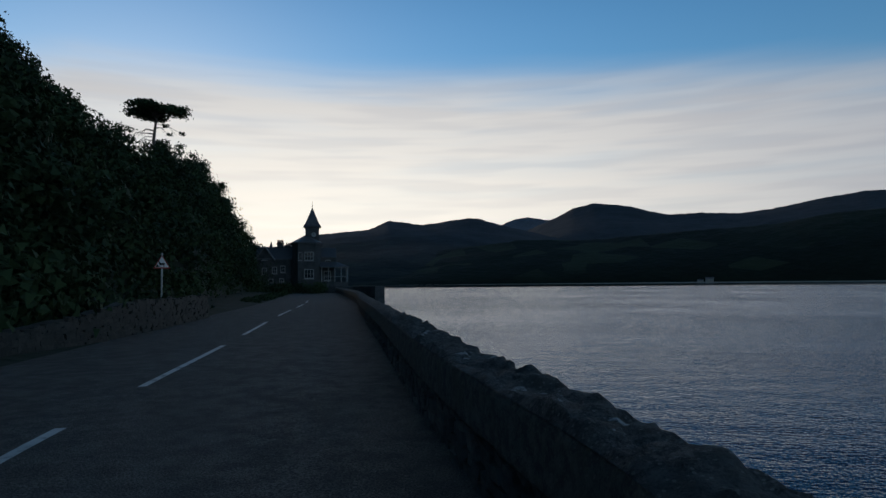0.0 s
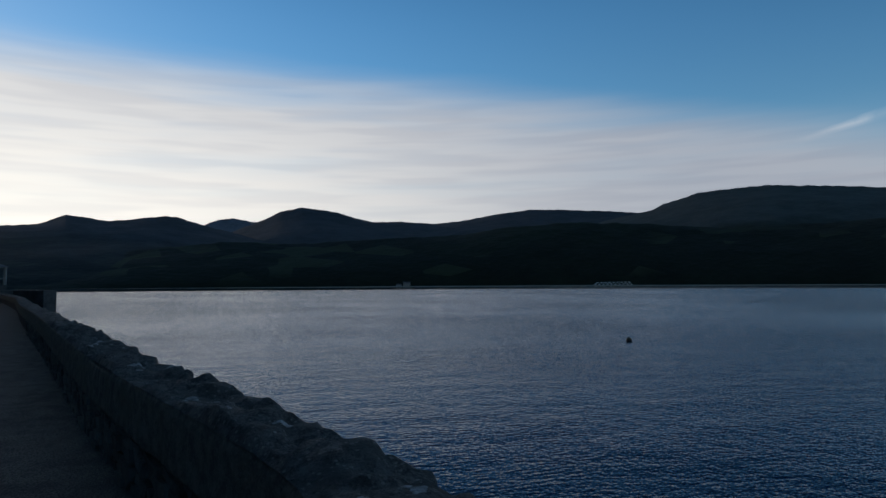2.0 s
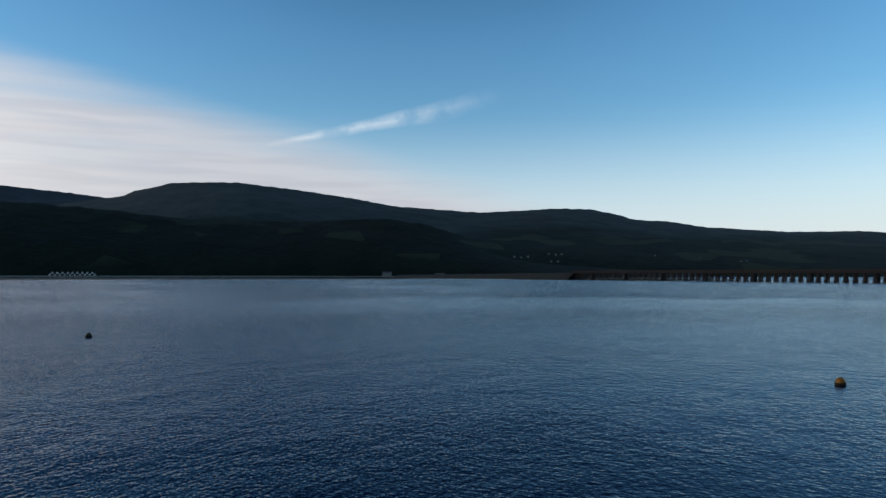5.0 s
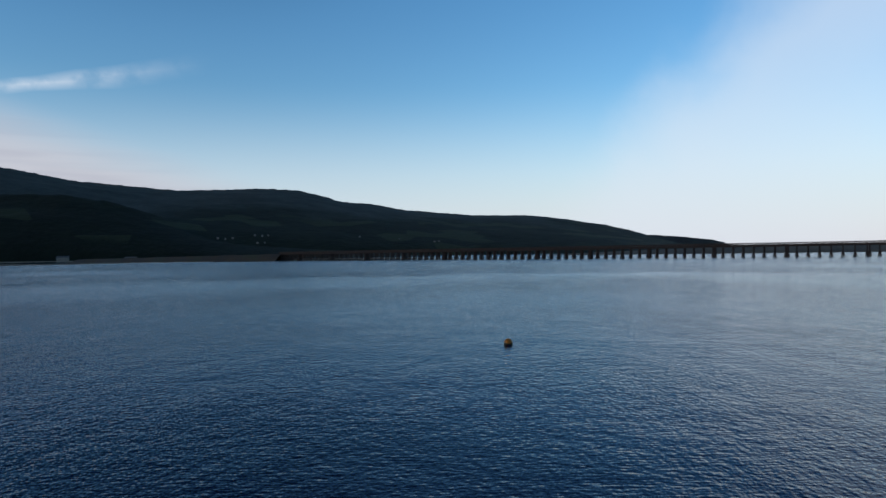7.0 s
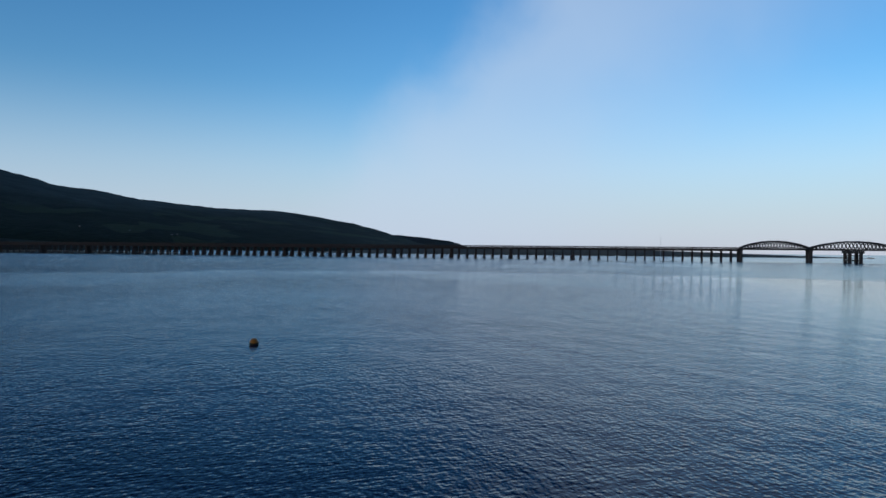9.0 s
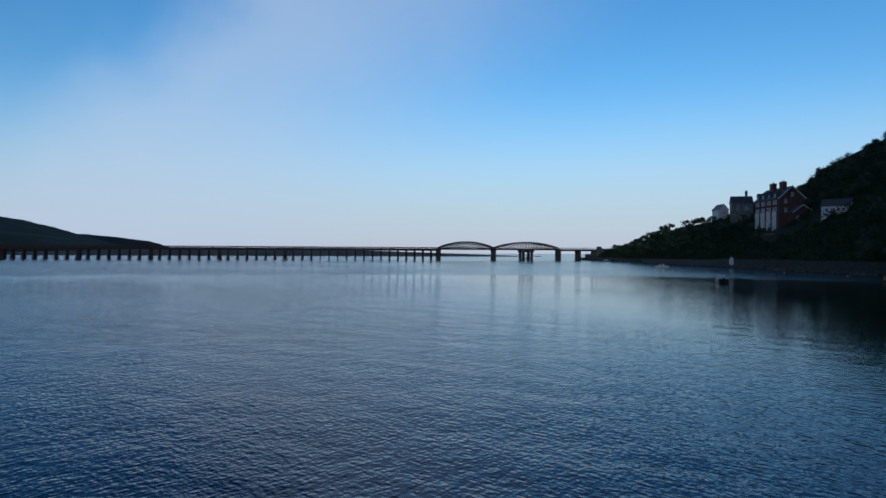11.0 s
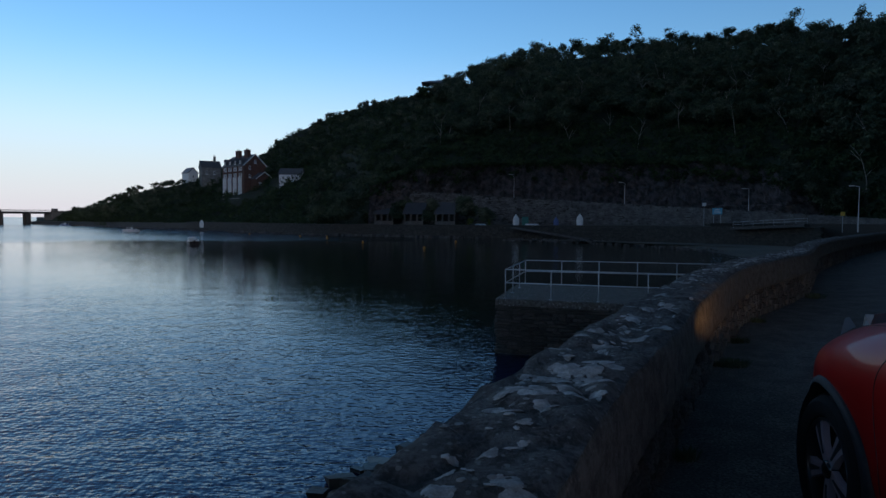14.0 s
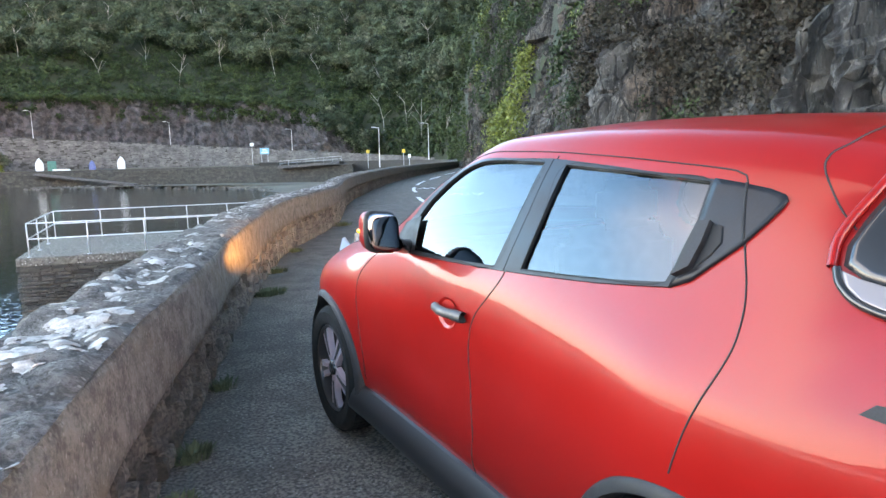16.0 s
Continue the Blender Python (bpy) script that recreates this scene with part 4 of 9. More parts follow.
for y0, y1 in ((3.6, 7.3), (9.9, 16.0), (19.2, 25.4), (30, 36), (40, 46), (50, 56)):
    v, f = stripe(y0, y1, 3.95)
    tagged(raw("centre_line_dash", v, f, ROAD_PAINT), "worn white centre line dash on asphalt", "road marking", "centre line dashes", "structure")
def ribbon(pts, width=0.15):
    """A painted mark along a short line on the road."""
    pts = [Vector((*q, 0.142)) for q in pts]
    vs, fs = [], []
    for k, q in enumerate(pts):
        d = (pts[min(k + 1, len(pts) - 1)] - pts[max(k - 1, 0)]).normalized()
        w = Vector((-d.y, d.x, 0)) * width / 2
        vs += [q - w, q + w]
    return vs, [(2 * k, 2 * k + 1, 2 * k + 3, 2 * k + 2) for k in range(len(pts) - 1)]


for line in ([(-12.08, -14.83), (-13.0, -16.3), (-14.06, -17.85)], [(-15.97, -20.37), (-17.1, -21.95), (-18.52, -23.68)], [(-20.07, -25.42), (-21.7, -27.2), (-23.57, -29.07)], [(-25.47, -30.96), (-29.47, -34.59)], [(-32.32, -37.39), (-37.22, -41.66)], [(-41, -44.6), (-46, -48.2)]):
    v, f = ribbon(line)
    tagged(raw("centre_line_dash", v, f, ROAD_PAINT), "worn white centre line dash on asphalt", "road marking", "centre line dashes", "structure")


def road_word(text, x, y, size, turn):
    cu = bpy.data.curves.new("road_word", "FONT")
    cu.body, cu.size, cu.align_x, cu.align_y = text, size, "CENTER", "CENTER"
    cu.extrude = 0.001
    ob = new("road_word", cu)
    ob.matrix_world = Matrix.Translation((x, y, 0.148)) @ Matrix.Rotation(radians(turn), 4, "Z") @ Matrix.Diagonal((1.0, 2.4, 1, 1))
    cu.materials.append(ROAD_PAINT)
    return tagged(ob, "white painted word on the asphalt", "road marking", "road words", "structure")


road_word("ARAF", -16.05, -17.9, 0.78, -42)
road_word("SLOW", -18.8, -22.0, 0.78, -42)

# ---- weeds at the wall's foot ----
def tuft(name, c, rad, n, h, material, label, seed):
    r = random.Random(seed)
    vs, fs = [], []
    for _ in range(n):
        a, q = r.uniform(0, 6.28), rad * r.random() ** 0.7
        b = Vector((c[0] + math.cos(a) * q, c[1] + math.sin(a) * q * 0.6, c[2]))
        lean = Vector((math.cos(a), math.sin(a), 0)) * r.uniform(0.2, 1.0) * h * 0.8
        w = Vector((-math.sin(a), math.cos(a), 0)) * r.uniform(0.004, 0.010)
        t = b + lean + Vector((0, 0, h * r.uniform(0.4, 1.0)))
        mdl = b.lerp(t, 0.5) + Vector((0, 0, h * 0.12))
        o = len(vs)
        vs += [b - w, b + w, mdl + w * 0.8, mdl - w * 0.8, t]
        fs += [(o, o + 1, o + 2, o + 3), (o + 3, o + 2, o + 4)]
    return tagged(raw(name, vs, fs, material), label, "weeds", "weeds at the wall foot")


for k, (y, off, rad, n) in enumerate(((-3.2, 0.27, 0.13, 220), (-3.65, 0.27, 0.10, 130), (-4.3, 0.27, 0.09, 110), (-6.85, 0.33, 0.19, 300), (-7.9, 0.29, 0.14, 150), (-9.4, 0.29, 0.12, 120), (-12.2, 0.4, 0.2, 150))):
    p, _ = on_road(y, off)
    tuft("weed_tuft", (p.x, p.y, 0.11), rad, n, 0.075 if rad < 0.2 else 0.11, LEAF, "small green weeds growing at the foot of the wall", 40 + k)

# ---- the long timber viaduct with its two iron spans ----
B_MID = polar(-124, 412)
B_DIR = Vector((math.sin(radians(214)), math.cos(radians(214)), 0))
B_RZ = math.degrees(math.atan2(B_DIR.y, B_DIR.x))
bridge = thing("railway_viaduct", B_MID.x, B_MID.y, WATER_Z, B_RZ, "long dark timber railway viaduct with two iron bowstring spans", "bridge")
DECK = 7.4  # rail deck over the water
S0, SA, SB, SC, SD, SE, SF = -446, 100.2, 138.2, 161.5, 185.1, 200.0, 213.0
v, f = quad_box((S0, 0, DECK), (SA, 0, DECK), 5.0, 1.4)
raw("deck", v, f, TIMBER, bridge)
v, f = quad_box((SD, 0, DECK + 0.2), (SF, 0, DECK + 0.2), 5.0, 1.3)
raw("deck", v, f, IRON, bridge)
for y in (-2.3, 2.3):
    for z in (0.5, 0.95):
        v, f = quad_box((S0, y, DECK + z), (SA, y, DECK + z), 0.3, 0.34)
        raw("handrail", v, f, TIMBER, bridge)
        v, f = quad_box((SD, y, DECK + z + 0.3), (SF, y, DECK + z + 0.3), 0.18, 0.18)
        raw("handrail", v, f, IRON, bridge)
# rail posts: alike pieces on one mesh
bm = bmesh.new()
box(bm, (0, -2.3, 0.55), (0.2, 0.2, 1.1))
me_post = bpy.data.meshes.new("rail_post")
bm.to_mesh(me_post)
bm.free()
me_post.materials.append(TIMBER)
for k in range(198):
    ob = new("rail_post", me_post)
    ob.parent = bridge
    ob.location = (SA - k * 2.75, 0, DECK)


def beam_mesh(name, a, b, w):
    a, b = Vector(a), Vector(b)
    q = (b - a).to_track_quat("Z", "Y").to_matrix()
    vs = [p + q @ Vector((sx * w / 2, sy * w / 2, 0)) for p in (a, b) for sx, sy in ((-1, -1), (1, -1), (1, 1), (-1, 1))]
    me = bpy.data.meshes.new(name)
    me.from_pydata([tuple(p) for p in vs], [], [(0, 1, 5, 4), (1, 2, 6, 5), (2, 3, 7, 6), (3, 0, 4, 7), (0, 3, 2, 1), (4, 5, 6, 7)])
    me.materials.append(TIMBER)
    return me


def bent(heavy):
    """The beams of a trestle: cap first, then raking piles, corbels and braces."""
    w = 0.62 if heavy else 0.5
    out = [beam_mesh("trestle", (0, -2.6, DECK - 0.75), (0, 2.6, DECK - 0.75), 0.45)]
    out += [beam_mesh("trestle_leg", (0, y * 2.2, -3), (0, y * 1.7, DECK - 0.9), w) for y in (-1, 0, 1)]
    out += [beam_mesh("corbel", (-1.6, y, DECK - 0.6), (1.6, y, DECK - 0.6), 0.4) for y in (-1.9, 1.9)]
    if heavy:
        out += [beam_mesh("brace", (x, -2.4, -1), (0, -1.9, 4.0), 0.4) for x in (-1.1, 1.1)]
        out += [beam_mesh("brace", (0, -2.4 * y, 1.0), (0, 2.2 * y, DECK - 1.6), 0.3) for y in (-1, 1)]
        out.append(beam_mesh("brace", (0, -2.8, 1.2), (0, 2.8, 1.2), 0.4))
    return out


bents = [bent(True), bent(False)]
r = random.Random(5)


def add_bent(meshes, s, turn):
    cap = new("trestle", meshes[0])
    cap.parent = bridge
    cap.location, cap.rotation_euler = (s, 0, 0), (0, 0, turn)
    for me in meshes[1:]:
        new(me.name.split(".")[0], me).parent = cap


for k in range(int((SA - S0) / 5.5)):
    s = SA - 5.5 * (k + 0.9)
    add_bent(bents[0 if k > 13 else 1], s, r.uniform(-0.02, 0.02))
    if k > 13 and k % 7 == 3:  # doubled piles
        add_bent(bents[0], s + 1.1, 0.0)


def truss(s0, s1, rise, fence, name="truss"):
    L = s1 - s0
    for y in (-2.6, 2.6):
        bm = bmesh.new()
        n = 24
        top = [(s0 + L * k / n, y, DECK + 0.55 + rise * (1 - (2 * k / n - 1) ** 2) ** 0.9) for k in range(n + 1)]
        for a, b in zip(top, top[1:]):
            rod(bm, a, b, 0.42, n=5)
        rod(bm, (s0, y, DECK - 0.1), (s1, y, DECK - 0.1), 0.5, n=4)
        for k in range(n):
            rod(bm, (s0 + L * k / n, y, DECK), top[min(k + 1, n)], 0.27, n=4)
            rod(bm, (s0 + L * (k + 1) / n, y, DECK), top[k], 0.27, n=4)
        part(name, bm, IRON, bridge)
    bm = bmesh.new()
    box(bm, ((s0 + s1) / 2, 0, DECK - 0.35), (L, 5.2, 0.5))
    part("deck", bm, IRON, bridge)
    bm = bmesh.new()
    for k in (0.32, 0.42, 0.55, 0.66):  # portal bars over the track
        q = DECK + 0.55 + rise * (1 - (2 * k - 1) ** 2) ** 0.9
        rod(bm, (s0 + L * k, -2.6, q), (s0 + L * k, -2.6, q + 0.5), 0.1, n=5)
        rod(bm, (s0 + L * k, 2.6, q), (s0 + L * k, 2.6, q + 0.5), 0.1, n=5)
        rod(bm, (s0 + L * k, -2.6, q + 0.5), (s0 + L * k, 2.6, q + 0.5), 0.12, n=5)
    part("portal_bars", bm, IRON, bridge)


truss(SA, SB, 4.0, True)
truss(SB, SD, 4.0, True)
for s in (SA, SB, SD, SE):
    bm = bmesh.new()
    for y in (-2.2, 2.2):
        rod(bm, (s, y, -3), (s, y, DECK - 0.8), 1.15, n=12)
        rod(bm, (s, y, DECK - 1.0), (s, y, DECK - 0.5), 1.4, n=12)
    box(bm, (s, 0, DECK - 2.2), (1.0, 4.4, 1.4))
    part("pier", bm, IRON, bridge)
# the pivot pier of the swing span: eight legs under a drum
bm = bmesh.new()
for y in (-3, 3):
    for x in (-3.0, 3.0):
        rod(bm, (SC + x, y, -3), (SC + x, y, DECK - 1.2), 1.0, n=10)
    rod(bm, (SC, y, -3), (SC, y, DECK - 1.2), 0.45, n=8)
box(bm, (SC, 0, DECK - 1.4), (9.4, 7.4, 1.5), bevel=0.15)
box(bm, (SC, 0, 4.0), (6.2, 6.2, 0.35))
box(bm, (SC, 0, 1.2), (7.0, 6.6, 1.0))
part("pivot_pier", bm, IRON, bridge)
bm = bmesh.new()
box(bm, (SF + 16, 0, DECK / 2 - 1.6), (34, 9, DECK + 3.0), bevel=0.3)
box(bm, (SF + 1.5, -3.2, DECK + 0.9), (3.0, 2.0, 2.6), bevel=0.1)
box(bm, (SF + 16, -4.0, DECK + 0.3), (34, 0.7, 1.0))
part("abutment", bm, RUBBLE_FAR, bridge)
# the earth bank that carries the line on from the viaduct's far end
bank_pts = [B_MID + B_DIR * (S0 + 4 - q) + Vector((0, 0, 0)) for q in range(0, 360, 8)]
vs, fs = [], []
for i, p in enumerate(bank_pts):
    t = i / (len(bank_pts) - 1)
    for o, z in ((-17, -0.4), (-10, 0.9), (-3.2, 6.6 - 2.5 * t), (3.2, 6.6 - 2.5 * t), (14, -0.4)):
        q = p + Vector((-B_DIR.y, B_DIR.x, 0)) * o + Vector((0, 0, WATER_Z + z))
        vs.append(q + Vector((0, 0, 0.5 * noise.noise(q * 0.15))))
for i in range(len(bank_pts) - 1):
    for k in range(4):
        fs.append((i * 5 + k, i * 5 + k + 1, i * 5 + k + 6, i * 5 + k + 5))
BRACKEN = surface("bracken_bank", (0.026, 0.020, 0.014), (0.062, 0.046, 0.030), 0.95, 0.08, bump=0.5, fine=0.8, c=(0.035, 0.048, 0.022), c_scale=0.02, dist=0.3)
tagged(raw("ground_embankment", vs, fs, BRACKEN, None, True), "brown bracken-covered railway embankment beyond the viaduct", "embankment", kind="structure")
# mast seen over the deck
mast = thing("mast", *polar(-131.6, 470)[:2], WATER_Z, 0, "thin pole standing beyond the bridge", "mast")
bm = bmesh.new()
rod(bm, (0, 0, -1), (0, 0, 16), 0.12, 0.05, n=6)
part("pole", bm, GALV, mast)

# ---- foliage: crowns and bushes of many small leaf clumps ----
nrng = np.random.default_rng(21)


def leaf_cloud(name, blobs, size, material, parent=None, jag=0.35, facing=0.9):
    """blobs: rows of x, y, z, rx, ry, rz, count. Small bent leaf clumps over the shell of each, turned outwards by facing."""
    P, S, D = [], [], []
    for x, y, z, rx, ry, rz, n in blobs:
        n = int(n)
        d = nrng.normal(size=(n, 3))
        d[:, 2] += 0.25
        d /= np.linalg.norm(d, axis=1)[:, None] + 1e-9
        q = 1 - nrng.random(n) ** 2.2 * 0.75
        lump = 1 + jag * np.sin(d[:, 0] * 5 + x) * np.sin(d[:, 1] * 6 + y) + jag * 0.6 * np.sin(d[:, 2] * 9 + z + d[:, 0] * 7)
        P.append(np.array([x, y, z]) + d * (q * lump)[:, None] * np.array([rx, ry, rz]))
        S.append(size * nrng.uniform(0.55, 1.35, n))
        D.append(d)
    P, S, D = np.concatenate(P), np.concatenate(S), np.concatenate(D)
    n = len(P)
    c = D * facing + nrng.normal(size=(n, 3)) * 0.45
    c /= np.linalg.norm(c, axis=1)[:, None]
    a = np.cross(c, nrng.normal(size=(n, 3)))
    a /= np.linalg.norm(a, axis=1)[:, None]
    b = np.cross(c, a)
    a, b, c = a * S[:, None] * 0.62, b * S[:, None] * 0.5, c * S[:, None] * 0.12
    V = np.stack([P - a, P + a * 0.7 - b + c, P + a * 0.7 + b - c], 1).reshape(-1, 3)
    me = bpy.data.meshes.new(name)
    me.vertices.add(len(V))
    me.vertices.foreach_set("co", V.astype(np.float32).ravel())
    me.loops.add(3 * n)
    me.loops.foreach_set("vertex_index", np.arange(3 * n, dtype=np.int32))
    me.polygons.add(n)
    me.polygons.foreach_set("loop_start", np.arange(0, 3 * n, 3, dtype=np.int32))
    me.update(calc_edges=True)
    me.materials.append(material)
    ob = new(name, me)
    if parent is not None:
        ob.parent = parent
    return ob


def crown_blobs(c, w, h, r, n=7, dens=110):
    """A crown out of several unequal clumps round c."""
    out = []
    for k in range(n):
        a = r.uniform(0, 6.28)
        q = w * 0.62 * r.random() ** 0.5
        s = w * r.uniform(0.34, 0.6)
        out.append((c[0] + math.cos(a) * q, c[1] + math.sin(a) * q, c[2] + h * r.uniform(-0.45, 0.5) * (1 - 0.5 * q / w), s, s, s * r.uniform(0.6, 0.9), dens * (s / 1.4) ** 1.3))
    return out


def limbs(bm, base, h, r, spread=0.5, rad=0.16, forks=5):
    """A tapered, bent trunk with limbs that reach into the crown."""
    p = Vector(base)
    lean = Vector((r.uniform(-0.14, 0.14), r.uniform(-0.14, 0.14), 1))
    pts = [p]
    for k in range(5):
        lean += Vector((r.uniform(-0.16, 0.16), r.uniform(-0.16, 0.16), 0))
        pts.append(pts[-1] + lean.normalized() * h / 5)
    for k in range(5):
        rod(bm, pts[k], pts[k + 1], rad * (1 - 0.15 * k), rad * (1 - 0.15 * (k + 1)), n=7, caps=False)
    for k in range(forks):
        j = r.randint(2, 5)
        a = r.uniform(0, 6.28)
        m = pts[j] + Vector((math.cos(a) * h * spread * 0.3, math.sin(a) * h * spread * 0.3, h * 0.16))
        e = m + Vector((math.cos(a) * h * spread * 0.3, math.sin(a) * h * spread * 0.3, h * r.uniform(0.1, 0.25)))
        rod(bm, pts[j], m, rad * 0.5, rad * 0.33, n=6, caps=False)
        rod(bm, m, e, rad * 0.33, rad * 0.12, n=5, caps=False)


# woodland on the slopes round the cove
r = random.Random(31)
wood, under = [], []
for _ in range(1250):
    a = r.uniform(136, 207)
    k = r.uniform(0.17, 1.0) if a < 178 else r.uniform(0.12, 0.96)
    p = land_at(a, min(k, 1.0))
    if (191.6 < a < 199 and k < 0.6) or (189.6 < a <= 191.6 and k < 0.52):
        continue
    small = a > 178
    h = r.uniform(6.0, 10.0) * (0.5 if small else 1)
    w = r.uniform(2.6, 4.3) * (0.65 if small else 1)
    wood += crown_blobs((p.x, p.y, p.z + h * 0.68), w, h * 0.42, r, 5 if small else 7, 76)
for _ in range(2700):
    a = r.uniform(137, 208)
    k = (r.uniform(-0.02, 0.5) if r.random() < 0.75 else r.uniform(0.3, 0.8)) if a < 184 else r.uniform(-0.01, 0.9)
    p = land_at(a, max(k, 0))
    if 191 < a < 198.5 and 0.1 < k < 0.75 and r.random() < 0.6:
        continue
    w = r.uniform(1.2, 2.6)
    under.append((p.x, p.y, p.z + w * 0.5, w, w, w * 0.8, 95))
for _ in range(1700):  # low scrub below the houses and at the cliff's end
    if r.random() < 0.72:
        a, k = r.uniform(187, 206), r.uniform(-0.03, 0.6)
        if (191.4 < a < 197.0 and k > 0.42) or (189.5 < a < 191.6 and 0.44 < k):
            continue
        w = r.uniform(0.9, 1.8)
    elif r.random() < 0.5:
        a, k = r.uniform(138, 149.5), r.uniform(-0.03, 0.36)
        w = r.uniform(1.0, 2.0)
    else:
        a, k = r.uniform(133.5, 138.5), r.uniform(0.0, 0.9)
        w = r.uniform(0.8, 1.8)
    p = land_at(a, max(k, 0))
    under.append((p.x, p.y, p.z + w * 0.45, w, w, w * 0.85, 62))
for _ in range(1000):  # scrub on the open upper slope above the houses
    a, k = r.uniform(177, 200), r.uniform(0.55, 1.0)
    p = land_at(a, k)
    w = r.uniform(0.8, 1.6)
    under.append((p.x, p.y, p.z + w * 0.35, w * 1.2, w * 1.2, w * 0.8, 60))
for _ in range(60):  # and under the lookout
    p = polar(r.uniform(176.3, 179.6), r.uniform(284, 292))
    w = r.uniform(0.9, 1.7)
    under.append((p.x, p.y, r.uniform(55.0, 58.6), w, w, w, 80))
for _ in range(120):  # crest trees, uneven
    a = r.uniform(137, 178)
    p = land_at(a, r.uniform(0.93, 1.0))
    h = r.uniform(4, 9) * (0.8 if a > 176 else 1)
    wood += crown_blobs((p.x, p.y, p.z + h * 0.55), r.uniform(2.4, 3.6), h * 0.5, r, 6, 80)
tagged(leaf_cloud("woodland", wood, 0.47, LEAF), "dense green broadleaf woodland on the steep slope", "woodland", kind="stuff")
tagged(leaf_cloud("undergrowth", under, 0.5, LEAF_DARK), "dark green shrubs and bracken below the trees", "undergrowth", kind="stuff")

# trees whose pale trunks show between the crowns
spots = [(177.6, .40), (173.6, .36), (170.1, .37), (166.3, .35), (160.7, .36), (157.4, .37), (153.2, .35), (149.4, .34), (171.5, .40), (169.3, .44), (167.3, .41), (165.4, .46), (163.0, .39), (161.9, .5), (160.2, .43), (158.6, .46), (157.2, .5), (155.7, .43), (154.1, .42), (151.8, .45), (149.9, .5), (148.2, .41), (146.4, .44), (145.0, .36),
         (143.6, .40), (142.2, .3), (141.0, .26), (140.1, .34), (174.5, .46), (176.8, .5), (152.9, .56), (164.2, .58), (159.1, .62), (147.2, .6), (139.0, .24), (144.2, .22)]
for k, (a, q) in enumerate(spots):
    p = land_at(a, q + r.uniform(-0.24, -0.04))
    h = r.uniform(9, 14)
    tree = thing("broadleaf_tree", p.x, p.y, p.z - 0.3, r.uniform(0, 360), "tall broadleaf tree with a pale forked trunk", "tree", "trees on the slope")
    bm = bmesh.new()
    limbs(bm, (0, 0, 0), h * 0.74, r, 0.5, 0.15, 5)
    part("trunk", bm, BARK_PALE, tree, smooth=True)
    leaf_cloud("crown", crown_blobs((0, 0, h * 0.92), r.uniform(2.0, 2.9), h * 0.3, r, 6, 70), 0.62, LEAF, tree)

# open-crowned trees standing up from the crest
for a, h, w in ((163.2, 9.5, 2.6), (161.0, 11.5, 3.0), (158.4, 10.5, 2.2), (154.0, 8.5, 2.6), (149.2, 10.5, 3.2), (144.8, 10.5, 2.8), (142.0, 8.0, 2.4), (139.6, 9.0, 2.8), (168.5, 8.0, 2.8), (177.0, 6.0, 1.6)):
    p = land_at(a, 0.97)
    tree = thing("broadleaf_tree", p.x, p.y, p.z - 0.3, r.uniform(0, 360), "tall open-crowned tree on the skyline of the hill", "tree", "trees on the crest")
    bm = bmesh.new()
    limbs(bm, (0, 0, 0), h * 0.8, r, 0.55, 0.17, 9)
    part("trunk", bm, BARK, tree, smooth=True)
    leaf_cloud("crown", crown_blobs((0, 0, h * 0.9), w, h * 0.42, r, 9, 34), 0.5, LEAF, tree)

# the hill by the road: thicket and trees close above the verge
thick, thick2 = [], []
for _ in range(1900):
    a = r.uniform(16, 118)
    if a > 46 and r.random() < 0.78:
        continue
    k = r.uniform(-0.02, 1.0) if a < 66 else r.uniform(0.35, 1.0)
    p = land_at(a, max(k, 0))
    d = p.length
    w = r.uniform(1.0, 1.9) + d * 0.006
    thick += [(p.x, p.y, p.z + w * 0.55, w, w, w * 0.85, 330)]
    if r.random() < 0.35:
        h = r.uniform(2.2, 4.2)
        thick2 += crown_blobs((p.x, p.y, p.z + h), w * 0.9, 1.6, r, 4, 115)
for k in range(60):  # dense skyline near the bend
    a = r.uniform(20.5, 27)
    p = land_at(a, r.uniform(0.0, 0.9))
    w = r.uniform(1.2, 2.2)
    thick2 += crown_blobs((p.x, p.y, p.z + r.uniform(1.2, 3.0)), w, 1.8, r, 4, 200)
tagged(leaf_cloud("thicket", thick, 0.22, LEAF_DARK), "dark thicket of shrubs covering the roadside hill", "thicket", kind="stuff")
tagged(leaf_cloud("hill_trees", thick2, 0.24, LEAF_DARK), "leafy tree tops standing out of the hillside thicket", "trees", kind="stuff")


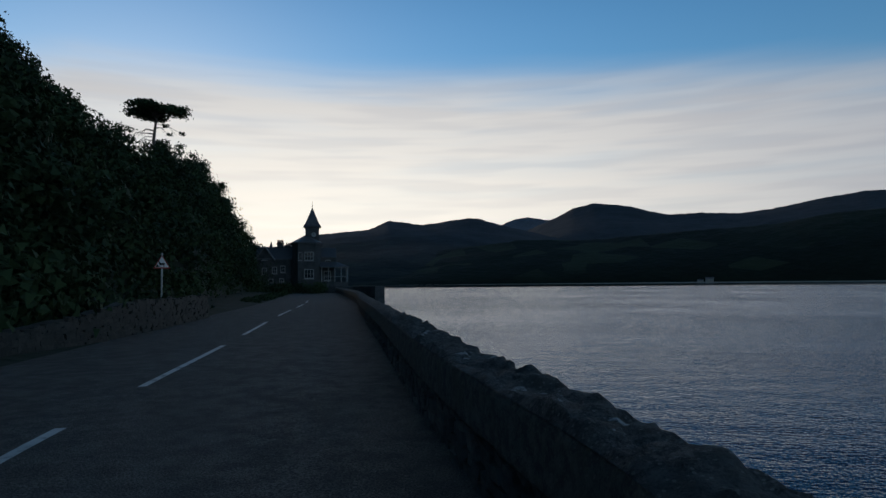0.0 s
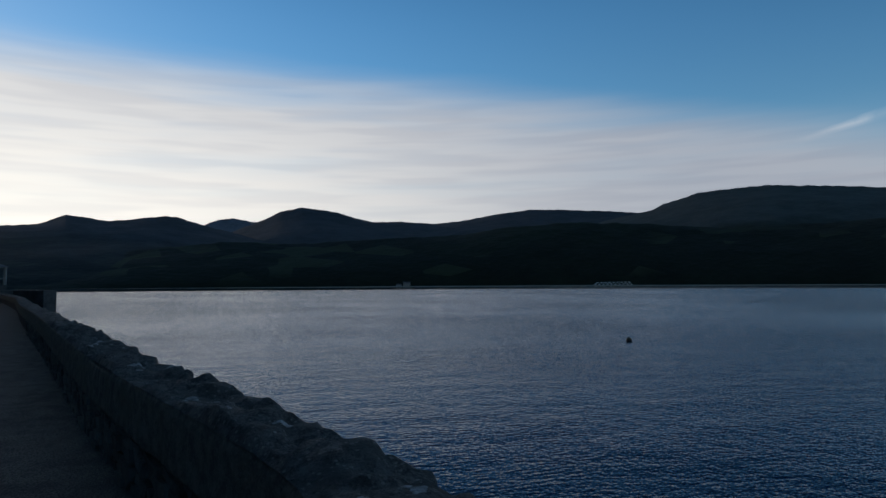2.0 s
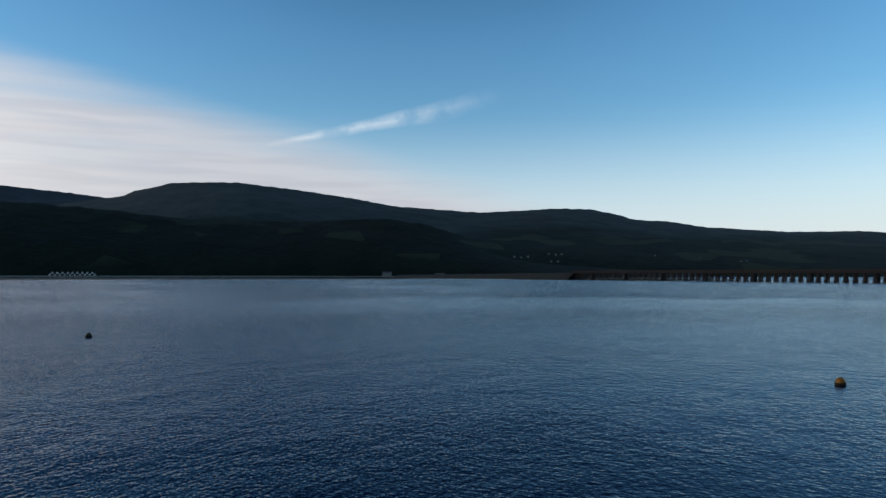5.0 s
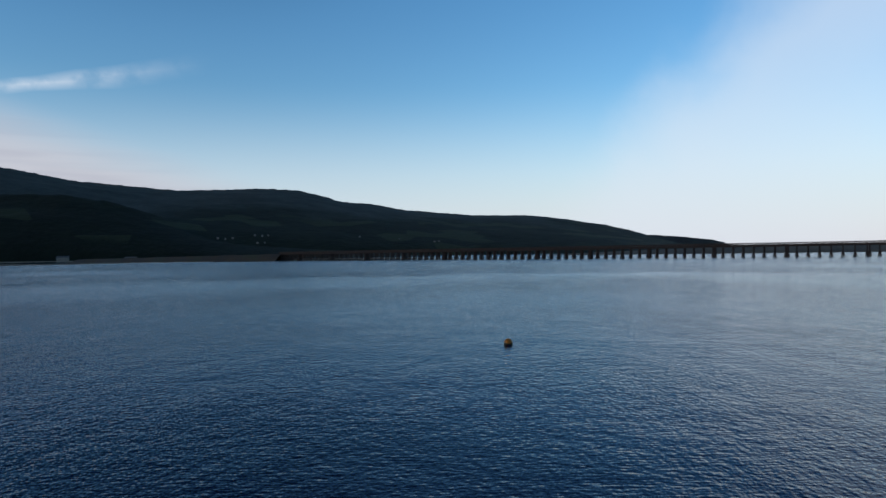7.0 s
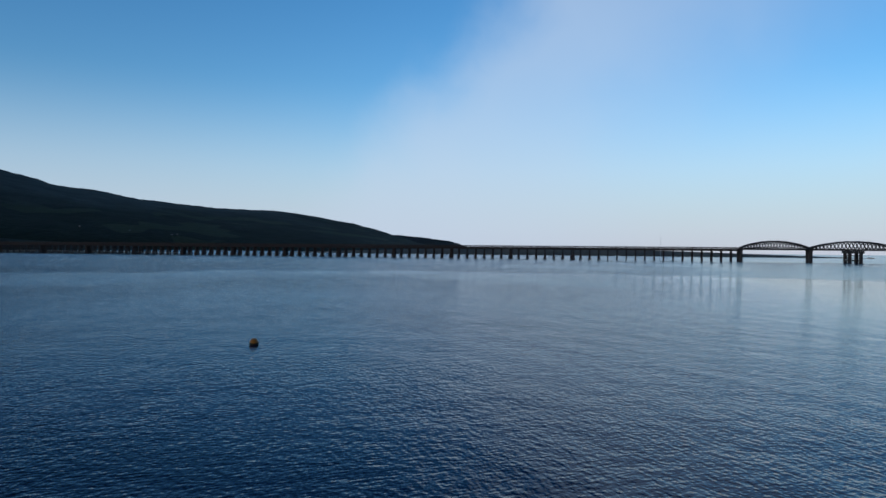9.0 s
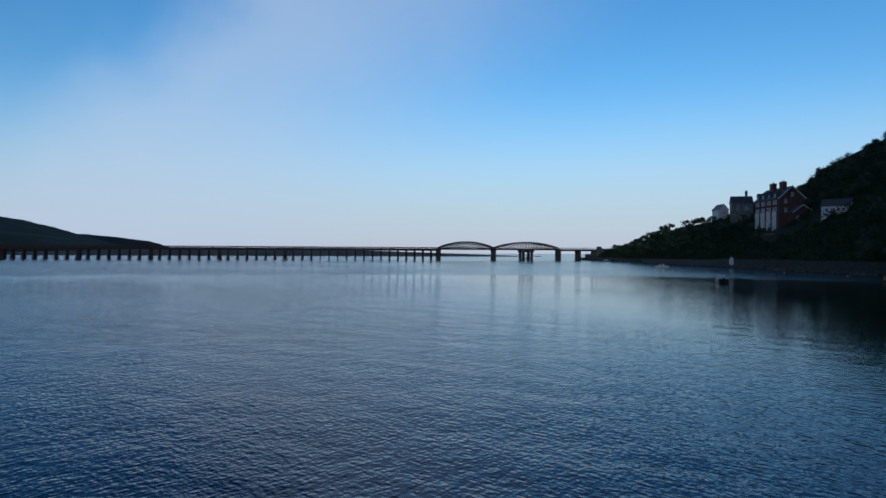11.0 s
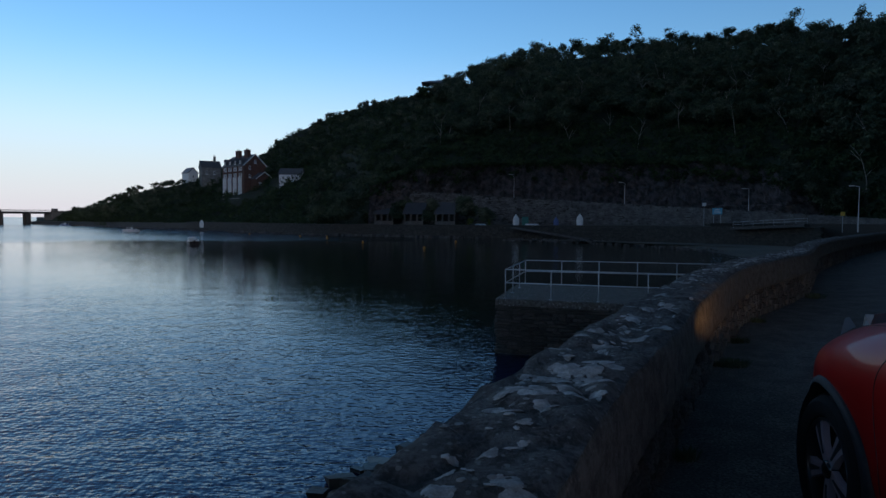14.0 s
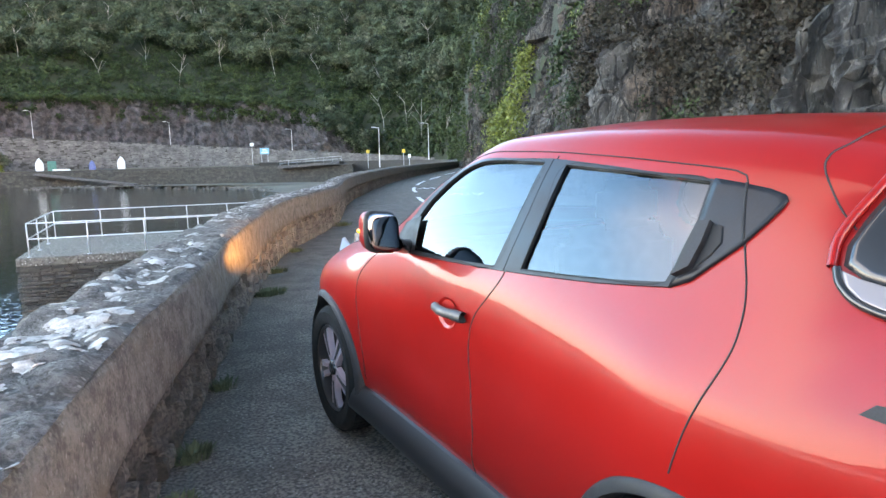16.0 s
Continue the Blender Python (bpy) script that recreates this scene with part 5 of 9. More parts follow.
def pine(a, rr, top, seed):
    q = random.Random(seed)
    b = polar(a, rr)
    tree = thing("scots_pine", b.x, b.y, top - 10.5, a, "tall flat-topped pine with bare lower branches on the hill", "tree")
    bm = bmesh.new()
    pts = [Vector((0, 0, 0)), Vector((0.1, 0, 3)), Vector((-0.05, 0, 6)), Vector((0.15, 0, 8.2)), Vector((0.25, 0, 9.6))]
    for k in range(4):
        rod(bm, pts[k], pts[k + 1], 0.26 - 0.045 * k, 0.26 - 0.045 * (k + 1), n=8, caps=False)
    part("trunk", bm, BARK, tree, smooth=True)
    blobs = []
    for k in range(20):  # crown limbs, spread flat
        t = q.uniform(0, 6.28)
        L = q.uniform(1.6, 3.6)
        z0 = q.uniform(7.9, 9.4)
        e = Vector((math.cos(t) * L + 0.3, math.sin(t) * L, z0 + q.uniform(0.2, 1.0)))
        bm = bmesh.new()
        rod(bm, (0.15, 0, z0), e, 0.09, 0.03, n=5, caps=False)
        part("limb", bm, BARK, tree)
        blobs.append((e.x, e.y, e.z + 0.1, 0.95, 0.95, 0.42, 170))
        blobs.append((e.x * 0.6, e.y * 0.6, e.z + 0.15, 0.9, 0.9, 0.42, 150))
    for k in range(16):  # dead branches below
        t = q.choice((0.1, 3.0)) + q.uniform(-0.7, 0.7)
        L = q.uniform(1.6, 3.6)
        z0 = q.uniform(4.0, 7.8)
        e = Vector((math.cos(t) * L, math.sin(t) * L, z0 + q.uniform(-0.9, 0.2)))
        mdl = Vector((e.x * 0.5, e.y * 0.5, z0 + 0.15))
        bm = bmesh.new()
        rod(bm, (0.1, 0, z0), mdl, 0.05, 0.035, n=4, caps=False)
        rod(bm, mdl, e, 0.035, 0.012, n=4, caps=False)
        rod(bm, mdl, mdl.lerp(e, 0.6) + Vector((0, 0.3, -0.45)), 0.02, 0.01, n=4, caps=False)
        part("dead_branch", bm, BARK, tree)
        if math.cos(t) > 0 and q.random() < 0.7:
            blobs.append((e.x, e.y, e.z, 0.45, 0.45, 0.22, 30))
    leaf_cloud("crown", blobs, 0.26, LEAF_DARK, tree)
    return tree


pine(29.3, 81, 23.0, 9)

# ---- the cliff beside the road ----
def cliff_face(name, plan, label, z1, cols, rows, amp, material, lean=0.22, base=-0.3):
    """A broken rock face above a line of (x, y) points, leaning back, with ledges and cracks."""
    line = spline(plan, 0.3)
    cum = [0.0]
    for a, b in zip(line, line[1:]):
        cum.append(cum[-1] + (b - a).length)
    vs, fs = [], []
    for i in range(cols + 1):
        s = cum[-1] * i / cols
        p = Vector((np.interp(s, cum, [q.x for q in line]), np.interp(s, cum, [q.y for q in line]), 0))
        p2 = Vector((np.interp(s + 1, cum, [q.x for q in line]), np.interp(s + 1, cum, [q.y for q in line]), 0))
        p1 = Vector((np.interp(s - 1, cum, [q.x for q in line]), np.interp(s - 1, cum, [q.y for q in line]), 0))
        d = (p2 - p1).normalized()
        back = Vector((-d.y, d.x, 0))
        top = z1(i / cols) if callable(z1) else z1
        for j in range(rows + 1):
            z = base + (top - base) * j / rows
            q = p + Vector((0, 0, z))
            w = q + Vector((0.25 * z, 0, 0))
            cell = noise.voronoi(Vector((w.x * 0.28, w.y * 0.28, z * 0.16)))
            chip = noise.voronoi(Vector((w.x * 0.9, w.y * 0.9, z * 0.4 + 0.3 * w.x)))
            slab = noise.cell(Vector((w.x * 0.33, w.y * 0.33, z * 0.2)))
            big = noise.noise(Vector((q.x * 0.11, q.y * 0.11, z * 0.06))) * 2.4
            edge = min(1.0, (cell[0][1] - cell[0][0]) * 2.4)
            rid = noise.ridged_multi_fractal(Vector((w.x * 0.35, w.y * 0.35, z * 0.22)), 0.9, 2.2, 5, 0.9, 2.0)
            o = lean * z + big + amp * (0.9 * (1 - edge) + 0.9 * slab - 0.35 * rid) + 0.12 * noise.noise(q * 2.7) + amp * (0.42 * noise.cell(Vector((w.x * 1.1, w.y * 1.1, z * 0.45))) + 0.30 * min(1.0, (chip[0][1] - chip[0][0]) * 3) + 0.28 * noise.cell(Vector((w.x * 2.3 + z * 0.5, w.y * 2.3, z * 0.9))))
            vs.append(q + back * o + Vector((0, 0, 0.12 * noise.noise(q * 1.9))))
    n = rows + 1
    for i in range(cols):
        for j in range(rows):
            a = i * n + j
            fs.append((a, a + 1, a + n + 1, a + n))
    return tagged(raw(name, vs, fs, material), label, "cliff", kind="structure"), vs, n


c_plan = [polar(60, 11), polar(80, 10.6), polar(95, 11.2), polar(105, 12.3), polar(114, 14.6), polar(121, 18.3), polar(127, 24.5), polar(130.5, 32), polar(132.5, 41), polar(134.2, 54), polar(136, 66), polar(138, 90)]
cliff, c_v, c_n = cliff_face("ground_cliff", [(p.x, p.y) for p in c_plan][::-1], "grey and rust-stained broken rock cliff with ivy", 19, 560, 150, 0.75, CLIFF)
r = random.Random(17)
ivy, bush, close, heath = [], [], [], []
k = 0
while k < 3300:
    i = r.randrange(60, 520)
    j = r.randrange(3, 150)
    p = c_v[i * c_n + j]
    d = math.hypot(p.x, p.y)
    a = math.degrees(math.atan2(-p.x, p.y)) % 360
    bare = 123.5 < a < 133.2
    f = 0.16 if d > 30 else 0.24
    m = noise.noise(Vector((p.x * f, p.y * f, p.z * f + 3)))
    if m + p.z / 19 * (0.25 if d > 30 else 0.42) < (0.38 if bare else 0.04 if d > 30 else 0.08) + r.uniform(-0.05, 0.05) or (d < 30 and len(close) + len(heath) > 2300):
        continue
    k += 1
    if d < 30:
        w = r.uniform(0.25, 0.75)
        (close if noise.noise(p * 0.35 + Vector((4, 0, 0))) > 0.05 else heath).append((p.x, p.y, p.z, w, w, w * 1.1, 330 * w))
    else:
        w = r.uniform(0.30, 0.95)
        (ivy if noise.noise(p * 0.3) > 0.3 else bush).append((p.x, p.y, p.z, w, w, w * 1.1, 90 * w ** 1.4))
# the ivy curtain at the cliff's outer corner
for k in range(46):
    a = r.uniform(133.2, 135.6)
    rr = np.interp(a, [132.5, 134.2, 136], [41, 54, 66]) - 1.0
    p = polar(a, rr)
    z = r.uniform(0.3, 9) * (1 - (a - 133.2) / 4)
    ivy.append((p.x + 0.28 * z * -0.6, p.y, z, 0.8, 0.8, 1.0, 150))
tagged(leaf_cloud("ivy_growth", ivy, 0.17, IVY), "bright yellow-green ivy hanging on the rock face", "ivy", kind="stuff")
pale = []
for k in range(60):
    q = polar(r.uniform(145.6, 149.6), r.uniform(150, 164))
    w = r.uniform(0.8, 1.7)
    pale.append((q.x, q.y, land_at(math.degrees(math.atan2(-q.x, q.y)) % 360, 0.0).z + r.uniform(0.0, 5.0), w, w, w, 130))
tagged(leaf_cloud("light_bushes", pale, 0.42, LEAF), "light green bushes at the end of the quarried face", "bushes", kind="stuff")
tagged(leaf_cloud("ledge_shrubs", close, 0.078, LEAF_DARK), "small green shrubs and heather on the near rock ledges", "shrubs", kind="stuff")
HEATHER = surface("heather", (0.016, 0.013, 0.011), (0.050, 0.042, 0.030), 0.85, 0.8, bump=0, fine=5, island=0.3, spec=0.2)
tagged(leaf_cloud("ledge_heather", heath, 0.085, HEATHER), "dark brown heather over the near rock ledges", "heather", kind="stuff")
tagged(leaf_cloud("cliff_shrubs", bush, 0.17, LEAF_DARK), "dark green shrubs rooted in the cliff ledges", "shrubs", kind="stuff")

# ---- the quarried face behind the cove road ----
q_plan = [polar(a, rr) for a, rr in ((184, 176), (178, 181), (173, 184), (166, 184), (158, 178), (152, 168), (148.5, 160), (146, 158))]
q_top = lambda t: float(np.interp(t, [0, 0.1, 0.25, 0.5, 0.8, 0.93, 1], [10, 15.0, 16.5, 17, 15.5, 12.5, 2.0]))
quarry, q_v, q_n = cliff_face("ground_quarry", [(p.x, p.y) for p in q_plan][::-1], "long grey and reddish quarried rock face under the wood", lambda t: q_top(1 - t), 240, 48, 0.6, QUARRY, 0.35, 0.0)

r = random.Random(41)
edge_b = []
for _ in range(420):
    i = r.randrange(0, 241)
    p = q_v[i * q_n + q_n - 1 - (0 if r.random() < 0.7 else r.randrange(0, 14))]
    w = r.uniform(0.6, 1.7)
    edge_b.append((p.x, p.y, p.z + 0.1, w, w, w * 0.8, 90))
tagged(leaf_cloud("quarry_shrubs", edge_b, 0.45, LEAF_DARK), "dark green shrubs hanging over the quarried face", "shrubs", kind="stuff")

# ---- harbour walls, quay and the climbing road behind ----
def wall_strip(name, plan, z0, z1, thick, material, label, cap=None, step=2.0):
    """A wall along plan; z0 and z1 are heights at its start and end (bottom, top pairs)."""
    line = spline(plan, step)
    nrm = side_of(line)
    n = len(line) - 1
    vs, fs = [], []
    for i, (p, s) in enumerate(zip(line, nrm)):
        t = i / n
        lo, hi = z0[0] + (z1[0] - z0[0]) * t, z0[1] + (z1[1] - z0[1]) * t
        for o, z in ((-thick / 2, lo), (-thick / 2, hi), (thick / 2, hi), (thick / 2, lo)):
            vs.append(p + s * o + Vector((0, 0, z)))
    for i in range(n):
        for k in range(4):
            a, b = i * 4 + k, i * 4 + (k + 1) % 4
            fs.append((a, b, b + 4, a + 4))
    fs += [(0, 1, 2, 3), (4 * n + 3, 4 * n + 2, 4 * n + 1, 4 * n)]
    ob = raw(name, vs, fs, material)
    return tagged(ob, label, "wall", kind="structure"), line


def xy(*pairs):
    return [tuple(polar(a, rr)[:2]) for a, rr in pairs]


QUAY_EDGE = xy((210, 470), (206, 385), (203, 318), (199, 262), (194, 214), (189, 186), (183, 172), (178, 162), (172, 157), (166, 153), (160, 147), (155, 141), (150.5, 136), (147, 132))
quay_wall, quay_line = wall_strip("quay_wall", QUAY_EDGE, (-4.2, -1.6), (-4.2, 0.3), 1.2, QUAY_STONE, "dark stone quay wall along the far side of the cove")
rq = random.Random(8)
face_stones([p for p in quay_line if p.length < 260], -0.62, 3.4, -3.5, rq, 0, quay_wall, 1, material=QUAY_STONE, wmin=0.5, wmax=1.3, hmin=0.25, hmax=0.5)
face_stones([p for p in quay_line if p.length < 260], 0.62, 3.4, -3.5, rq, 0, quay_wall, 1, material=QUAY_STONE, wmin=0.5, wmax=1.3, hmin=0.25, hmax=0.5)
vs, fs = [], []
for i, p in enumerate(quay_line):
    t = i / (len(quay_line) - 1)
    z = -1.62 + 1.9 * t
    d = p.normalized()
    vs += [Vector((p.x, p.y, z)), Vector((p.x + d.x * 14, p.y + d.y * 14, z + 0.1)), Vector((p.x + d.x * 30, p.y + d.y * 30, z + 0.1))]
for i in range(len(quay_line) - 1):
    for k in range(2):
        a = i * 3 + k
        fs.append((a, a + 1, a + 4, a + 3))
tagged(raw("quay_ground", vs, fs, MUD), "gravel quay ground in the cove", "ground", kind="structure")
ret_wall, ret_line = wall_strip("retaining_wall", xy((181, 176), (176, 173), (173, 170.5), (166, 168), (160, 163), (154, 154), (149.5, 147), (145, 141), (141, 136), (138.5, 133)), (-0.5, 9.0), (-0.5, 1.1), 0.6, MORTAR, "long pale stone retaining wall of the climbing road")
face_stones(ret_line, -0.33, 1.4, -0.2, rq, 0, ret_wall, 1, wmin=0.5, wmax=1.1, hmin=0.25, hmax=0.5)


# stones over the tall, sloping part of the retaining wall
items = []
cumr = [0.0]
for a, b in zip(ret_line, ret_line[1:]):
    cumr.append(cumr[-1] + (b - a).length)
for _ in range(5200):
    s = rq.uniform(0.5, cumr[-1] - 0.5)
    t = s / cumr[-1]
    hi = 9.0 + (1.1 - 9.0) * t
    z = rq.uniform(0.0, max(0.3, hi - 0.1))
    x, y = np.interp(s, cumr, [p.x for p in ret_line]), np.interp(s, cumr, [p.y for p in ret_line])
    d = Vector((np.interp(s + 0.5, cumr, [p.x for p in ret_line]) - x, np.interp(s + 0.5, cumr, [p.y for p in ret_line]) - y, 0)).normalized()
    side = Vector((d.y, -d.x, 0))
    if side.dot(Vector((x, y, 0))) > 0:
        side = -side
    items.append(Matrix.Translation(Vector((x, y, z)) + side * 0.3) @ Matrix.Rotation(math.atan2(d.y, d.x), 4, "Z") @ Matrix.Diagonal((rq.uniform(0.5, 1.3), 0.16, rq.uniform(0.2, 0.45), 1)))
PALE_RUBBLE = surface("pale_rubble", (0.075, 0.07, 0.067), (0.16, 0.15, 0.142), 0.9, 0.6, bump=0.5, fine=6, island=0.3, dist=0.05)
join_stones(items, "rubble", PALE_RUBBLE, ret_wall)

# mud and weed-dark shore in the cove's inner end
vs, fs = [], []
pts = xy((172, 150), (166, 142), (160, 128), (156, 108), (153, 90), (149, 78), (145, 72), (142, 84), (140, 100), (142, 118), (146, 130), (151, 137), (158, 144), (166, 151), (172, 156))
cx, cy = polar(151, 112)[:2]
vs.append((cx, cy, WATER_Z + 0.5))
for x, y in pts:
    vs.append((cx + (x - cx) * 0.6, cy + (y - cy) * 0.6, WATER_Z + 0.32 + 0.1 * noise.noise(Vector((x, y, 0)) * 0.1)))
for x, y in pts:
    vs.append((x, y, WATER_Z - 0.12))
m = len(pts)
for k in range(m):
    fs.append((0, 1 + k, 1 + (k + 1) % m))
    fs.append((1 + k, 1 + m + k, 1 + m + (k + 1) % m, 1 + (k + 1) % m))
tagged(raw("mudflat", vs, fs, MUD, None, True), "wet grey-brown mudflat at the head of the cove", "mud", kind="structure")
r = random.Random(14)
items = []
for _ in range(520):
    a = r.uniform(143, 172)
    e = np.interp(a, [143, 150, 157, 165, 172], [98, 112, 122, 146, 154]) + r.uniform(-16, 3)
    p = polar(a, e, WATER_Z + 0.1)
    k = r.uniform(0.12, 0.5)
    items.append(Matrix.Translation(p) @ Matrix.Rotation(r.uniform(0, 6), 4, "Z") @ Matrix.Diagonal((k * 1.5, k, k * 0.7, 1)))
for _ in range(420):
    a = r.uniform(174, 207)
    e = np.interp(a, [174, 178, 183, 189, 194, 199, 203, 207], [160, 161, 170, 184, 212, 260, 316, 400]) - r.uniform(0.5, 4)
    p = polar(a, e, WATER_Z + 0.15)
    k = r.uniform(0.3, 1.1)
    items.append(Matrix.Translation(p) @ Matrix.Rotation(r.uniform(0, 6), 4, "Z") @ Matrix.Diagonal((k * 1.6, k, k * 0.7, 1)))
join_stones(items, "shore_rocks", RUBBLE_FAR, None)
tagged(bpy.context.scene.objects["shore_rocks"], "dark seaweed-covered stones along the shore", "rocks", kind="stuff")

# weedy rock foreshore below the sea wall
WEED = surface("wet_weed_rock", (0.008, 0.008, 0.006), (0.032, 0.029, 0.022), 0.5, 1.2, bump=0.8, fine=14, dist=0.05, island=0.3)
f_pts, f_nrm = fine_line(-2.0, -19.5, 0.4)
vs, fs = [], []
prof = ((0.2, -1.5), (1.4, -2.1), (2.8, -2.55), (4.2, -2.95), (5.4, -3.08), (6.2, -3.2), (7.2, -3.6))
for p, nv in zip(f_pts, f_nrm):
    for o, z in prof:
        q = p - nv * (o + (0.7 * noise.noise(p * 0.5) + 0.4 * noise.noise(p * 1.7)) * min(1, o / 4))
        q.z = z + 0.22 * noise.noise(q * 1.3) + 0.12 * noise.noise(q * 3.7)
        vs.append(q)
m = len(prof)
for i in range(len(f_pts) - 1):
    for k in range(m - 1):
        fs.append((i * m + k, i * m + k + 1, (i + 1) * m + k + 1, (i + 1) * m + k))
tagged(raw("ground_foreshore", vs, fs, WEED, None, True), "dark weed-covered rock shelf at the foot of the sea wall", "foreshore", kind="structure")
items = []
for _ in range(700):
    i = r.randrange(len(f_pts))
    o = r.uniform(1.0, 6.9)
    q = f_pts[i] - f_nrm[i] * o
    k = r.uniform(0.1, 0.38) * r.uniform(0.6, 1.3)
    q.z = float(np.interp(o, [c[0] for c in prof], [c[1] for c in prof])) + 0.05
    items.append(Matrix.Translation(q) @ Matrix.Rotation(r.uniform(0, 6), 4, "Z") @ Matrix.Rotation(r.uniform(-0.3, 0.3), 4, "X") @ Matrix.Diagonal((k * 1.5, k, k * 0.6, 1)))
tagged(join_stones(items, "foreshore_stones", WEED, None), "wet dark stones strewn on the rock shelf", "rocks", kind="stuff")

# slipway: a pale ramp down the quay
v, f = quad_box(polar(171.2, 154.5, -0.4), polar(164.5, 147.5, -2.9), 2.4, 0.35)
tagged(raw("slipway", v, f, CAP), "pale concrete slipway sloping down the quay wall", "slipway", kind="structure")

# ---- the railed landing stage ----
jetty = thing("landing_stage", label="square stone landing stage with steel railings", category="jetty")
J = [Vector((-2.95, -23.0, 0)), Vector((-4.6, -28.2, 0)), Vector((-18.0, -24.2, 0)), Vector((-13.2, -19.4, 0))]
JT = -1.25
bm = bmesh.new()
lo = [bm.verts.new((p.x, p.y, -4.5)) for p in J]
hi = [bm.verts.new((p.x, p.y, JT - 0.22)) for p in J]
for k in range(4):
    bm.faces.new((lo[k], lo[(k + 1) % 4], hi[(k + 1) % 4], hi[k]))
bm.faces.new(hi)
bmesh.ops.recalc_face_normals(bm, faces=bm.faces)
part("base", bm, MORTAR, jetty)
bm = bmesh.new()
cen = sum(J, Vector()) / 4
grow = [cen + (p - cen) * 1.015 for p in J]
lo = [bm.verts.new((p.x, p.y, JT - 0.25)) for p in grow]
hi = [bm.verts.new((p.x, p.y, JT)) for p in grow]
for k in range(4):
    bm.faces.new((lo[k], lo[(k + 1) % 4], hi[(k + 1) % 4], hi[k]))
bm.faces.new(hi)
bmesh.ops.recalc_face_normals(bm, faces=bm.faces)
bmesh.ops.bevel(bm, geom=list(bm.edges), offset=0.03, segments=1, affect="EDGES")
part("slab", bm, SLAB, jetty, "lichen-spotted concrete slab")
rj = random.Random(2)
SLATE_RUBBLE = surface("slate_rubble", (0.024, 0.022, 0.020), (0.085, 0.078, 0.070), 0.85, 5, bump=0.7, fine=30, obrand=0.5)
for me in [stone_mesh("slate_stone", 60 + k) for k in range(4)]:
    me.materials.append(SLATE_RUBBLE)
SLATES = [m for m in bpy.data.meshes if m.name.startswith("slate_stone")]
cnt, rest = 0, []
for a, b in ((J[0], J[3]), (J[1], J[0])):
    L = (b - a).length
    d = (b - a).normalized()
    side = Vector((d.y, -d.x, 0))
    if side.dot(a - cen) < 0:
        side = -side
    for s, z, w, h in courses(L, 2.3, rj, 0.18, 0.60, 0.07, 0.15):
        q = a + d * min(max(s, w / 2), L - w / 2) + side * rj.uniform(0.0, 0.06) + Vector((0, 0, JT - 0.26 - 2.3 + z + rj.uniform(-0.02, 0.02)))
        m = Matrix.Translation(q) @ Matrix.Rotation(math.atan2(d.y, d.x), 4, "Z") @ Matrix.Rotation(rj.uniform(-0.05, 0.05), 4, "Y") @ Matrix.Diagonal((w * rj.uniform(0.8, 0.95), 0.14, h * rj.uniform(0.55, 0.88), 1))
        if cnt < 300 and s < 6.5:
            ob = new("stone", SLATES[cnt % 4])
            ob.parent = jetty
            ob.matrix_basis = m
            cnt += 1
        else:
            rest.append(m)
join_stones(rest, "rubble", QUAY_STONE, jetty)
# railings on three sides
def railing(a, b, n, skip_ends=(False, False)):
    for h in (0.55, 1.02):
        bm = bmesh.new()
        rod(bm, a + Vector((0, 0, h)), b + Vector((0, 0, h)), 0.018, n=8)
        part("rail", bm, GALV, jetty, smooth=True)
    for k in range(n + 1):
        if (k == 0 and skip_ends[0]) or (k == n and skip_ends[1]):
            continue
        p = a.lerp(b, k / n)
        bm = bmesh.new()
        rod(bm, p, p + Vector((0, 0, 1.03)), 0.019, n=8)
        rod(bm, p, p + Vector((0, 0, 0.015)), 0.06, n=8)
        part("post", bm, GALV, jetty, smooth=True)


up = Vector((0, 0, JT))
inn = [cen + (p - cen) * 0.96 for p in J]
railing(inn[0] + up, inn[0].lerp(inn[3], 0.92) + up, 6)
railing(inn[1] + up, inn[1].lerp(inn[2], 0.92) + up, 8)
railing(inn[0] + up, inn[1] + up, 3, (True, True))

# ---- the red parked car ----
CAR_RED = bpy.data.materials.new("red_car_paint")
CAR_RED.use_nodes = True
_t = CAR_RED.node_tree
_p = _t.nodes["Principled BSDF"]
_n = _t.nodes.new("ShaderNodeTexNoise")
_n.inputs["Scale"].default_value, _n.inputs["Detail"].default_value = 3.0, 6
link(_t, _t.nodes.new("ShaderNodeTexCoord").outputs["Object"], _n.inputs[0])
link(_t, blend(_t, remap(_t, _n.outputs[0], 0.3, 0.7), (0.245, 0.006, 0.005), (0.278, 0.007, 0.006)), _p.inputs["Base Color"])
link(_t, remap(_t, _n.outputs[0], 0.35, 0.65, 0.32, 0.4), _p.inputs["Roughness"])
_p.inputs["Specular IOR Level"].default_value = 0.15
_p.inputs["Coat Weight"].default_value, _p.inputs["Coat Roughness"].default_value = 0.38, 0.012
_p.inputs["Coat IOR"].default_value = 1.42
BLACK_PLASTIC = surface("black_plastic", (0.012, 0.012, 0.013), (0.022, 0.022, 0.024), 0.55, 20, bump=0.25, fine=200, dist=0.002, spec=0.22)
PILLAR = surface("pillar_black", (0.008, 0.009, 0.011), (0.013, 0.014, 0.017), 0.42, 10, bump=0.05, fine=200, dist=0.001, spec=0.2)
GLOSS_BLACK = plain("gloss_black", (0.016, 0.017, 0.019), 0.16, spec=0.5)
RUBBER = surface("tyre_rubber", (0.006, 0.006, 0.006), (0.012, 0.012, 0.012), 0.85, 15, bump=0.3, fine=120, dist=0.003, spec=0.2)
RIM_DARK = plain("rim_dark", (0.03, 0.03, 0.032), 0.35, 0.5)
